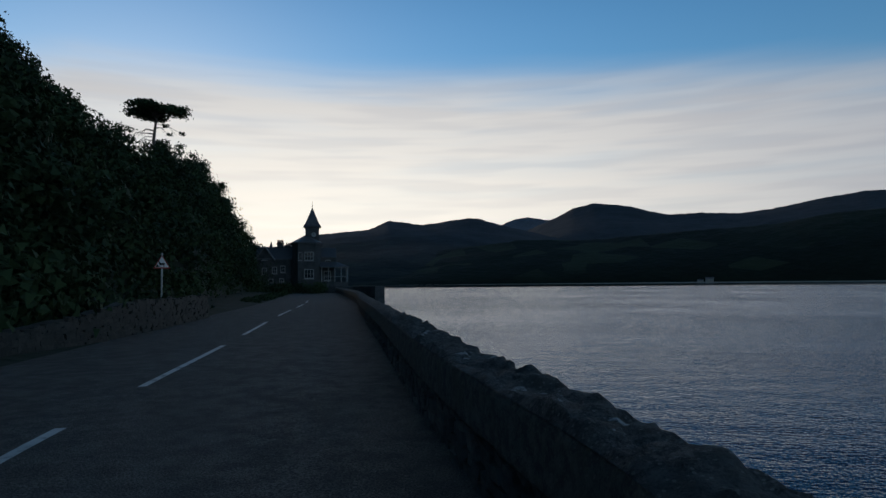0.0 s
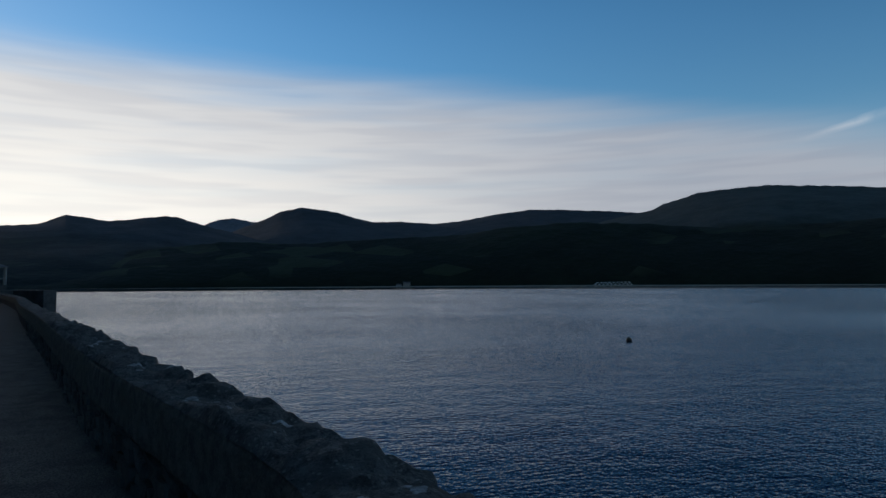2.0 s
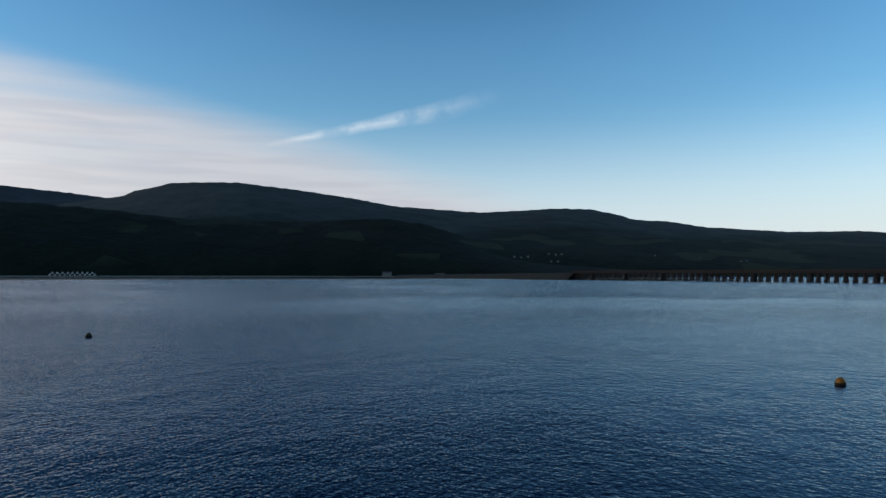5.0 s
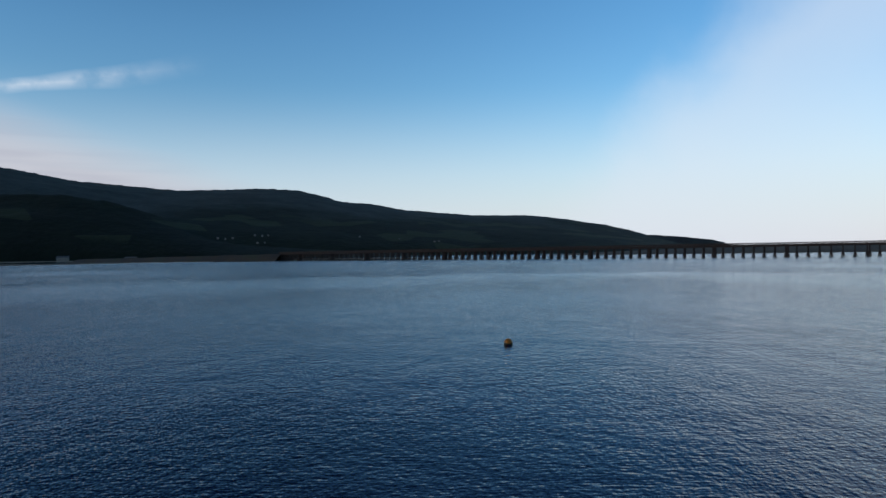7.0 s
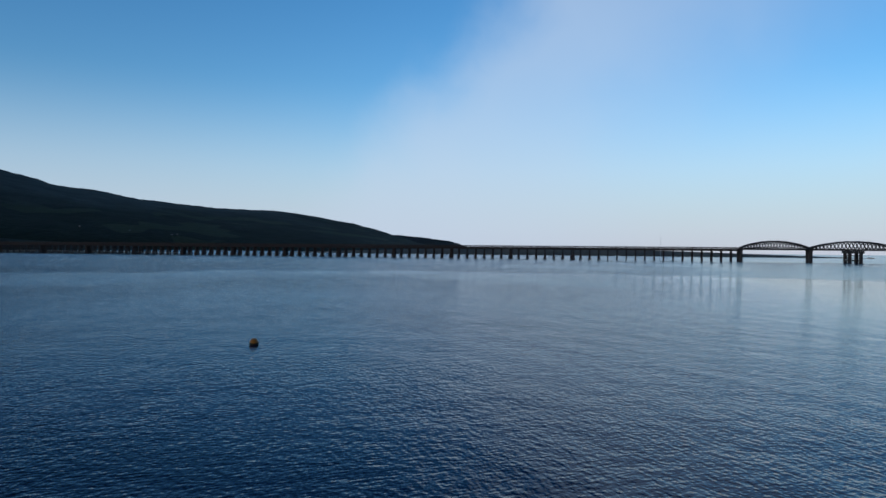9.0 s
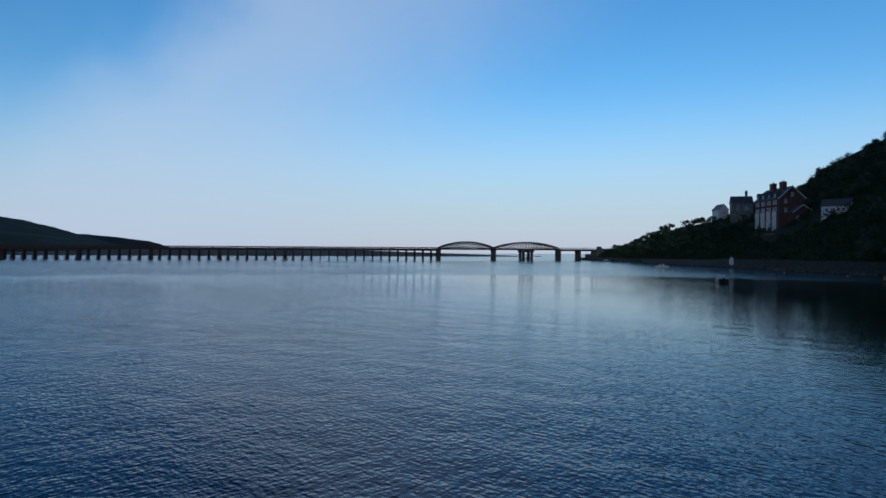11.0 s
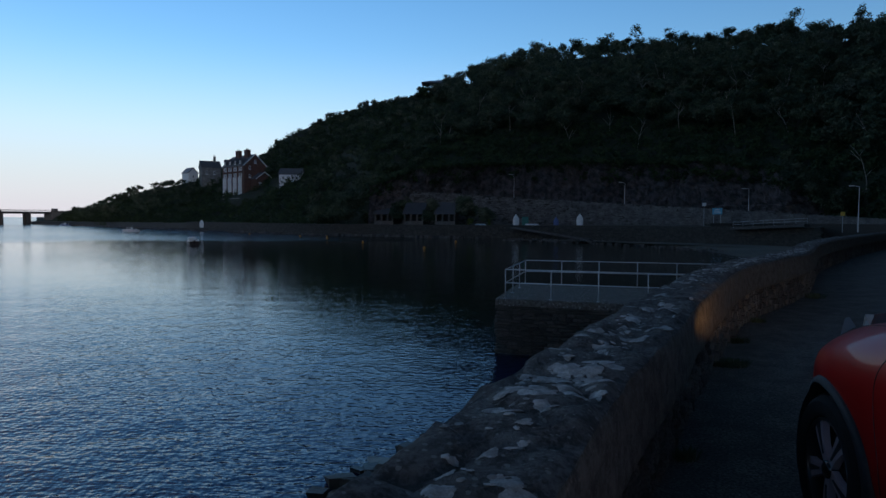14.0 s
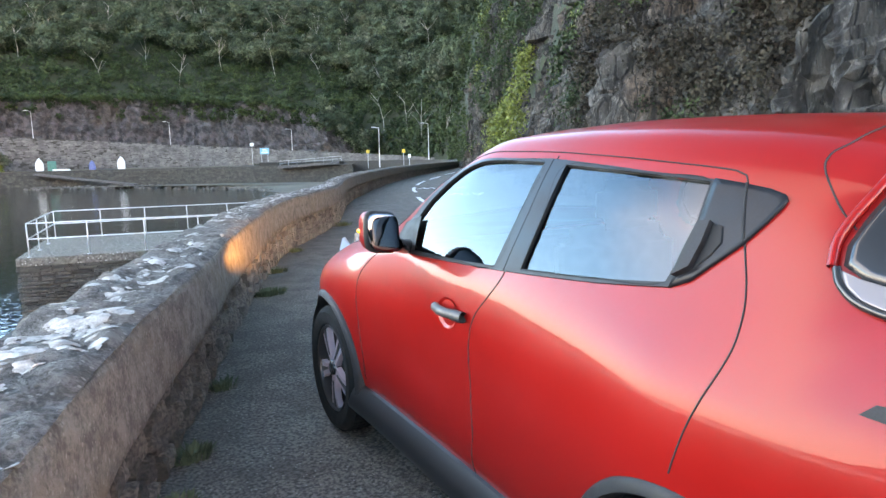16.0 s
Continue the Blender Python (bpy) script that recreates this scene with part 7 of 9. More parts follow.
for j in range(6):
    for k in range(24):
        f.append((j * 24 + k, j * 24 + (k + 1) % 24, (j + 1) * 24 + (k + 1) % 24, (j + 1) * 24 + k))
car_part("handle_cup", v, f, CAR_RED)

# door mirror: red shell, black rim, glass facing back
def ellipsoid(c, r, n=18, m=10, x0=-1.0):
    v, f = [], []
    for i in range(m + 1):
        t = -math.pi / 2 + math.pi * i / m
        for k in range(n):
            a = k * 2 * math.pi / n
            ca, sa = math.cos(a), math.sin(a)
            sq = lambda q: math.copysign(abs(q) ** 0.5, q)
            v.append(Vector((c[0] + r[0] * math.sin(t), c[1] + r[1] * sq(ca) * abs(math.cos(t)) ** 0.6, c[2] + r[2] * sq(sa) * abs(math.cos(t)) ** 0.6)))
    for i in range(m):
        for k in range(n):
            f.append((i * n + k, i * n + (k + 1) % n, (i + 1) * n + (k + 1) % n, (i + 1) * n + k))
    return v, f


MX, MY, MZ = 0.16, 0.975, 1.135
v, f = ellipsoid((MX, MY, MZ), (0.078, 0.064, 0.074))
for p in v:
    p.x = max(p.x, MX - 0.035)
    p.z += (p.y - MY) * 0.12
car_part("mirror_shell", v, f, CAR_RED, label="red door mirror shell", angle=50)
v, f = ellipsoid((MX - 0.03, MY, MZ), (0.026, 0.068, 0.078))
for p in v:
    p.x = max(p.x, MX - 0.045)
    p.z += (p.y - MY) * 0.12
car_part("mirror_rim", v, f, BLACK_PLASTIC, angle=50)
v, f = ellipsoid((MX - 0.051, MY - .003, MZ), (0.004, 0.061, 0.070))
for p in v:
    p.x += (p.z - MZ) * 0.10
    p.z += (p.y - MY) * 0.12
car_part("mirror_glass", v, f, MIRROR, label="mirror glass", angle=50)
v, f = ellipsoid((MX + 0.036, MY + 0.050, MZ + 0.002), (0.024, 0.015, 0.008))
car_part("side_repeater", v, f, AMBER, label="lit amber side indicator")
v, f = tube([Vector((MX, .90, MZ - .055)), Vector((MX + .06, .84, MZ - .075)), Vector((MX + .10, .79, MZ - .08))], 0.028, 8)
car_part("mirror_stalk", v, f, GLOSS_BLACK)
v, f = patch([(.40, 3.86), (.17, 3.95), (.235, 4.44), (.37, 4.44)], 0.010, 6, 6)
car_part("mirror_base", v, f, BLACK_PLASTIC)

# head lamps standing proud on the bonnet's edge, tail lamps, grille, bumper details
def wedge(pts, material, name, label=""):
    """A faceted lens from two rows of points."""
    v = [Vector(p) for p in pts]
    n = len(v) // 2
    f = [tuple(range(n))[::-1], tuple(range(n, 2 * n))] + [(k, (k + 1) % n, n + (k + 1) % n, n + k) for k in range(n)]
    return car_part(name, v, f, material, smooth=False, label=label)


wedge([(1.26, .640, .945), (1.46, .585, .905), (1.48, .52, .91), (1.30, .55, .95), (1.22, .640, 1.005), (1.38, .610, .985), (1.42, .50, .995), (1.26, .52, 1.025)], LENS, "head_lamp", "clear faceted lamp on the bonnet edge")
wedge([(1.50, .665, .862), (1.66, .60, .84), (1.68, .54, .86), (1.54, .58, .90), (1.55, .625, .940), (1.60, .605, .920), (1.61, .585, .920), (1.56, .600, .945)], LENS, "indicator_lamp", "clear front indicator lens")
# the indicator's beam on the sea wall ahead
beam = bpy.data.lights.new("indicator_beam", "SPOT")
beam.energy, beam.color, beam.spot_size, beam.spot_blend, beam.shadow_soft_size = 70.0, (1.0, 0.55, 0.17), radians(16), 1.0, 0.04
beam_ob = new("indicator_beam", beam)
beam_ob.matrix_world = look((-1.967, -3.77, 0.86), (-3.35, -7.4, 0.72)) @ Matrix.Diagonal((3.6, 1.0, 1.0, 1.0))
screen = [(-1.42, 5.64), (-1.405, 4.84), (-1.392, 4.56), (-1.385, 4.38), (-1.392, 4.24), (-1.43, 4.16), (-1.50, 4.12), (-1.62, 4.16), (-1.66, 4.6), (-1.60, 5.3)]
v, f = poly_patch(screen, 0.006, edge=0.01)
car_part("tail_lamp", v, f, GLOSS_BLACK, label="smoked dark upper tail lamp")
v, f = tube(skin_path([(-1.40, 5.70), (-1.393, 5.2), (-1.387, 4.86), (-1.372, 4.57), (-1.366, 4.40), (-1.374, 4.22)], 0.006, 8), 0.009, 8)
car_part("lamp_lip", v, f, CAR_RED, label="raised red lip round the tail lamp")
v, f = poly_patch([(-1.39, 4.20), (-1.405, 4.10), (-1.44, 4.0), (-1.49, 3.94), (-1.56, 3.94), (-1.56, 4.08), (-1.49, 4.11), (-1.43, 4.15)], 0.012, edge=0.012)
car_part("reversing_lens", v, f, SMOKED, label="pale lower tail lamp lens")
v, f = tube(skin_path([(-1.385, 4.21), (-1.402, 4.09), (-1.44, 3.98), (-1.50, 3.92), (-1.57, 3.92)], 0.010, 8), 0.008)
car_part("tail_lamp_rim", v, f, GLOSS_BLACK)
v, f = patch([(-1.49, 3.33), (-1.64, 3.30), (-1.64, 3.42), (-1.51, 3.41)], 0.008, 10, 5)
car_part("bumper_insert", v, f, BLACK_PLASTIC)
v, f = patch([(1.66, 2.2), (1.855, 2.2), (1.855, 3.7), (1.72, 3.7)], 0.006, 10, 8)
car_part("grille", v, f, GLOSS_BLACK)
v, f = patch([(1.45, 0.2), (1.85, 0.2), (1.85, 1.6), (1.5, 1.5)], 0.008, 10, 8)
car_part("front_bumper", v, f, BLACK_PLASTIC)
v, f = patch([(-1.5, 0.1), (-1.855, 0.1), (-1.855, 1.5), (-1.5, 1.4)], 0.008, 10, 8)
car_part("rear_bumper", v, f, BLACK_PLASTIC)
for z, n_ in ((.62, "number_plate"),):
    v = [Vector((1.875, y, zz)) for y, zz in ((0, .50), (.26, .50), (.26, .61), (0, .61))] + [Vector((-1.88, y, zz)) for y, zz in ((0, .66), (.26, .66), (.26, .77), (0, .77))]
    car_part(n_, v, [(0, 1, 2, 3), (7, 6, 5, 4)], WHITE, smooth=False)
v, f = [], []
for k in range(9):
    t = k / 8
    v += [Vector((-1.22 + .10 * t, 0.018 * math.sin(math.pi * (0.1 + .8 * t)), 1.49)), Vector((-1.24 + .08 * t, 0, 1.49 + 0.06 * math.sin(math.pi * t) ** .7))]
for k in range(8):
    f.append((2 * k, 2 * k + 1, 2 * k + 3, 2 * k + 2))
car_part("roof_antenna", v, f, GLOSS_BLACK)

# cabin: dash, wheel, seats
def soft_box(c, s, bev=0.05):
    bm = bmesh.new()
    box(bm, c, s)
    bmesh.ops.bevel(bm, geom=list(bm.edges), offset=bev, segments=3, affect="EDGES")
    return bm


for nm, c, s in (("dashboard", (.52, 0, .86), (.42, 1.42, .30)), ("centre_console", (.1, 0, .52), (.9, .24, .34)), ("rear_bench", (-.98, 0, .58), (.5, 1.25, .22)), ("rear_backrest", (-1.2, 0, .86), (.16, 1.22, .62))):
    ob = part(nm, soft_box(c, s, 0.04), SEAT, car, smooth=True)
for y in (-.36, .36):
    part("front_seat", soft_box((-.12, y, .55), (.52, .5, .2), 0.06), SEAT, car, smooth=True)
    part("seat_backrest", soft_box((-.42, y, .86), (.16, .48, .62), 0.06), SEAT, car, smooth=True)
    part("headrest", soft_box((-.47, y, 1.24), (.09, .26, .16), 0.04), SEAT, car, smooth=True)
v, f = [], []
for i in range(24):
    a = i * 2 * math.pi / 24
    for k in range(6):
        b = k * 2 * math.pi / 6
        rr = .17 + .014 * math.cos(b)
        v.append(Vector((.20 + .35 * math.sin(a) * rr * 0.6 + .014 * math.sin(b), -.36 + math.cos(a) * rr, .98 + math.sin(a) * rr * .9)))
for i in range(24):
    for k in range(6):
        f.append((i * 6 + k, i * 6 + (k + 1) % 6, ((i + 1) % 24) * 6 + (k + 1) % 6, ((i + 1) % 24) * 6 + k))
car_part("steering_wheel", v, f, BLACK_PLASTIC, both=False)

# ---- buildings ----
def prism(bm, plan, z0, z1, top=True):
    """A straight-sided block over a plan of (x, y)."""
    lo = [bm.verts.new((x, y, z0)) for x, y in plan]
    hi = [bm.verts.new((x, y, z1)) for x, y in plan]
    n = len(plan)
    for k in range(n):
        bm.faces.new((lo[k], lo[(k + 1) % n], hi[(k + 1) % n], hi[k]))
    bm.faces.new(lo[::-1])
    if top:
        bm.faces.new(hi)
    bmesh.ops.recalc_face_normals(bm, faces=bm.faces)


def gable_roof(bm, x0, x1, y0, y1, z0, z1, along_x=True, over=0.3, t=0.16):
    """Two pitched slabs with eaves; the ridge runs along x or y."""
    if along_x:
        ym = (y0 + y1) / 2
        for ya, s in ((y0 - over, 1), (y1 + over, -1)):
            zz = z0 - over * (z1 - z0) / ((y1 - y0) / 2)
            v = [bm.verts.new(p) for p in ((x0 - over, ya, zz), (x1 + over, ya, zz), (x1 + over, ym, z1), (x0 - over, ym, z1), (x0 - over, ya, zz + t), (x1 + over, ya, zz + t), (x1 + over, ym, z1 + t), (x0 - over, ym, z1 + t))]
            for f in ((0, 1, 2, 3), (7, 6, 5, 4), (0, 4, 5, 1), (1, 5, 6, 2), (2, 6, 7, 3), (3, 7, 4, 0)):
                bm.faces.new([v[k] for k in f])
    else:
        xm = (x0 + x1) / 2
        for xa in (x0 - over, x1 + over):
            zz = z0 - over * (z1 - z0) / ((x1 - x0) / 2)
            v = [bm.verts.new(p) for p in ((xa, y0 - over, zz), (xa, y1 + over, zz), (xm, y1 + over, z1), (xm, y0 - over, z1), (xa, y0 - over, zz + t), (xa, y1 + over, zz + t), (xm, y1 + over, z1 + t), (xm, y0 - over, z1 + t))]
            for f in ((0, 1, 2, 3), (7, 6, 5, 4), (0, 4, 5, 1), (1, 5, 6, 2), (2, 6, 7, 3), (3, 7, 4, 0)):
                bm.faces.new([v[k] for k in f])
    bmesh.ops.recalc_face_normals(bm, faces=bm.faces)


def gable_wall(bm, x0, x1, y, z0, z1, thick=0.3, across_x=True):
    """A gable's triangle."""
    m = (x0 + x1) / 2
    tri = ((x0, z0), (x1, z0), (m, z1))
    a = [bm.verts.new((p, y, z) if across_x else (y, p, z)) for p, z in tri]
    b = [bm.verts.new((p, y + thick, z) if across_x else (y + thick, p, z)) for p, z in tri]
    bm.faces.new(a)
    bm.faces.new(b[::-1])
    for k in range(3):
        bm.faces.new((a[k], b[k], b[(k + 1) % 3], a[(k + 1) % 3]))
    bmesh.ops.recalc_face_normals(bm, faces=bm.faces)


def sash(parent, c, w, h, rz=0.0, frame=WHITE, sill=True, bars=1):
    """A sash window let into a wall: frame, pane and sill, facing -y before rz."""
    m = Matrix.Translation(c) @ Matrix.Rotation(radians(rz), 4, "Z")
    win = new("window")
    win.parent = parent
    win.matrix_basis = m
    bm = bmesh.new()
    t = min(0.12, w * 0.14)
    box(bm, (-(w - t) / 2, -0.05, 0), (t, 0.14, h))
    box(bm, ((w - t) / 2, -0.05, 0), (t, 0.14, h))
    box(bm, (0, -0.05, (h - t) / 2), (w, 0.14, t))
    box(bm, (0, -0.05, -(h - t) / 2), (w, 0.14, t))
    box(bm, (0, -0.045, 0), (w, 0.10, t * 0.6))
    for k in range(bars):
        box(bm, (w * ((k + 1) / (bars + 1) - 0.5), -0.045, 0), (t * 0.6, 0.10, h))
    part("frame", bm, frame, win)
    bm = bmesh.new()
    box(bm, (0, -0.015, 0), (w - t, 0.03, h - t))
    part("pane", bm, WINDOW, win)
    if sill:
        bm = bmesh.new()
        box(bm, (0, -0.10, -h / 2 - 0.06), (w + 0.2, 0.24, 0.12))
        part("sill", bm, frame, win)
    return win


def chimney(parent, x, y, z0, z1, w=0.9, d=0.6, pots=3, material=STONE):
    bm = bmesh.new()
    box(bm, (x, y, (z0 + z1) / 2), (w, d, z1 - z0))
    box(bm, (x, y, z1 - 0.12), (w + 0.2, d + 0.2, 0.24))
    ch = part("chimney", bm, material, parent)
    for k in range(pots):
        bm = bmesh.new()
        px_ = x + (k - (pots - 1) / 2) * w / pots
        rod(bm, (px_, y, z1), (px_, y, z1 + 0.6), 0.14, 0.11, n=8)
        part("chimney_pot", bm, BRICK, ch)


# the clock-tower house at the bend
p = polar(16.5, 112)
th = thing("clock_tower_house", p.x, p.y, 0.0, 16.5, "grey stone house with a slate-spired clock tower and veranda", "house")
bm = bmesh.new()
prism(bm, [(-3.4, 2.2), (-2.4, 0), (0.5, 0), (1.45, 2.0), (1.45, 7), (-3.4, 7)], 0.3, 8.6)
part("bay_wall", bm, DIM_STONE, th)
bm = bmesh.new()
pl = [(-3.7, 2.1), (-2.55, -0.3), (0.65, -0.3), (1.75, 1.9), (1.75, 7.2), (-3.7, 7.2)]
apex = bm.verts.new((-1.0, 4.0, 10.3))
ring = [bm.verts.new((x, y, 8.5)) for x, y in pl]
ring2 = [bm.verts.new((x, y, 8.72)) for x, y in pl]
for k in range(6):
    bm.faces.new((ring2[k], ring2[(k + 1) % 6], apex))
    bm.faces.new((ring[k], ring[(k + 1) % 6], ring2[(k + 1) % 6], ring2[k]))
bm.faces.new(ring[::-1])
part("bay_roof", bm, SLATE, th)
bm = bmesh.new()
prism(bm, [(-1.2, 3.0), (1.15, 3.0), (1.15, 5.35), (-1.2, 5.35)], 7.0, 11.6)
box(bm, (-0.02, 4.17, 11.55), (2.6, 2.6, 0.25))
part("tower", bm, DIM_STONE, th)
bm = bmesh.new()
rings = []
for z, w in ((11.6, 1.55), (12.1, 1.22), (13.4, 0.70), (15.1, 0.03)):
    rings.append([bm.verts.new((-0.02 + sx * w, 4.17 + sy * w, z)) for sx, sy in ((-1, -1), (1, -1), (1, 1), (-1, 1))])
for a, b in zip(rings, rings[1:]):
    for k in range(4):
        bm.faces.new((a[k], a[(k + 1) % 4], b[(k + 1) % 4], b[k]))
part("spire", bm, SLATE, th)
bm = bmesh.new()
rod(bm, (-0.02, 4.17, 15.0), (-0.02, 4.17, 16.2), 0.05, 0.02, n=6)
rod(bm, (-0.02, 4.17, 15.3), (-0.02, 4.17, 15.42), 0.12, 0.12, n=8)
part("finial", bm, IRON, th)
clock = new("clock")
clock.parent = th
clock.location = (0.25, 2.98, 10.2)
bm = bmesh.new()
rod(bm, (0, 0.02, 0), (0, -0.06, 0), 0.42, 0.42, n=24)
part("dial", bm, DIM_PAINT, clock)
bm = bmesh.new()
box(bm, (0.0, -0.08, 0.13), (0.04, 0.02, 0.28))
box(bm, (0.08, -0.08, 0.0), (0.18, 0.02, 0.04))
part("clock_arms", bm, DARK, clock)
# wings
bm = bmesh.new()
prism(bm, [(-9.4, 3.2), (-3.4, 3.2), (-3.4, 10), (-9.4, 10)], 0.3, 6.0)
gable_wall(bm, -9.4, -6.6, 3.0, 6.0, 8.0)
part("left_wing_wall", bm, DIM_STONE, th)
bm = bmesh.new()
gable_roof(bm, -9.4, -3.4, 3.2, 10, 6.0, 8.1)
gable_roof(bm, -9.4, -6.6, 2.7, 6.5, 6.0, 8.0, False)
part("left_wing_roof", bm, SLATE, th)
bm = bmesh.new()
for x0, x1, xm in ((-9.7, -8.0, 0), (-6.3, -8.0, 0)):
    rod(bm, (x0, 2.5, 5.7), (x1, 2.5, 8.1), 0.1, n=4)
part("bargeboard", bm, DIM_PAINT, th)
chimney(th, -5.6, 6.6, 7.0, 8.9, 1.1, 0.6, 4, DIM_STONE)
chimney(th, -4.3, 6.6, 7.4, 8.4, 0.8, 0.6, 2, DIM_STONE)
bm = bmesh.new()
rod(bm, (-7.2, 6.6, 8.1), (-7.2, 6.6, 9.2), 0.35, 0.02, n=6)
part("roof_finial", bm, SLATE, th)
bm = bmesh.new()
prism(bm, [(1.45, 3.4), (3.9, 3.4), (3.9, 9), (1.45, 9)], 0.3, 6.3)
part("right_wing_wall", bm, DIM_STONE, th)
bm = bmesh.new()
gable_roof(bm, 1.45, 3.9, 3.4, 9, 6.3, 7.9)
part("right_wing_roof", bm, SLATE, th)
bm = bmesh.new()
prism(bm, [(1.4, 0.6), (6.1, 0.6), (6.1, 6), (1.4, 6)], -3.0, 1.9)
part("veranda_base", bm, DIM_STONE, th)
bm = bmesh.new()
v8 = [bm.verts.new(q) for q in ((1.3, 0.4, 4.5), (6.3, 0.4, 4.5), (6.3, 6, 4.5), (1.3, 6, 4.5), (1.3, 3.4, 5.5), (4.2, 3.4, 5.5), (4.2, 6, 5.5), (1.3, 6, 5.5))]
for f in ((0, 1, 5, 4), (1, 2, 6, 5), (0, 3, 2, 1), (4, 5, 6, 7)):
    bm.faces.new([v8[k] for k in f])
part("veranda_roof", bm, SLATE, th)
for x in (1.6, 2.7, 3.8, 4.9, 6.0):
    bm = bmesh.new()
    rod(bm, (x, 0.75, 1.9), (x, 0.75, 4.5), 0.075, n=8)
    part("veranda_post", bm, DIM_PAINT, th)
for y in (2.4, 4.2, 5.8):
    bm = bmesh.new()
    rod(bm, (6.0, y, 1.9), (6.0, y, 4.5), 0.075, n=8)
    part("veranda_post", bm, DIM_PAINT, th)
bm = bmesh.new()
rod(bm, (1.6, 0.75, 4.4), (6.0, 0.75, 4.4), 0.07, n=6)
rod(bm, (1.6, 0.75, 2.8), (6.0, 0.75, 2.8), 0.04, n=6)
part("veranda_rail", bm, DIM_PAINT, th)
for x, z, w, h in ((-0.55, 6.3, 1.5, 1.5), (-0.55, 3.3, 1.6, 1.6), (-2.0, 6.3, 0.6, 1.4)):
    sash(th, (x, -0.03, z), w, h, 0, bars=2 if w > 1 else 1, frame=DIM_PAINT)
for x, z in ((-5.0, 4.2), (-6.4, 4.0), (-8.1, 3.8), (-8.1, 6.4), (-5.2, 2.0), (-7.0, 1.9)):
    sash(th, (x, 3.17, z), 0.8, 1.2, frame=DIM_PAINT)
sash(th, (2.7, 3.37, 5.3), 0.9, 1.0, frame=DIM_PAINT)
sash(th, (2.6, 3.37, 3.0), 1.2, 1.7, bars=2, frame=DIM_PAINT)
sash(th, (-0.9, 2.97, 9.2), 0.5, 0.8, sill=False, frame=DIM_PAINT)
bm = bmesh.new()
prism(bm, [(-1, -4.0), (6.5, -6.0), (9.3, -14.5), (10.8, -14.0), (9.5, 8), (-1, 8)], -4.0, 1.15)
tw = part("garden_terrace", bm, DIM_STONE, None)
tw.matrix_world = th.matrix_world.copy()
tagged(tw, "stone sea terrace wall below the tower house", "wall", kind="structure")
# low hedge and lawn bank before the house
leaf_h = []
r = random.Random(77)
for k in range(46):
    q = polar(r.uniform(15.6, 22.0), r.uniform(97, 106))
    leaf_h.append((q.x, q.y, r.uniform(0.4, 1.2), 1.2, 1.2, 0.8, 90))
tagged(leaf_cloud("garden_hedge", leaf_h, 0.3, LEAF_DARK), "dark clipped hedge in front of the stone house", "hedge", kind="stuff")

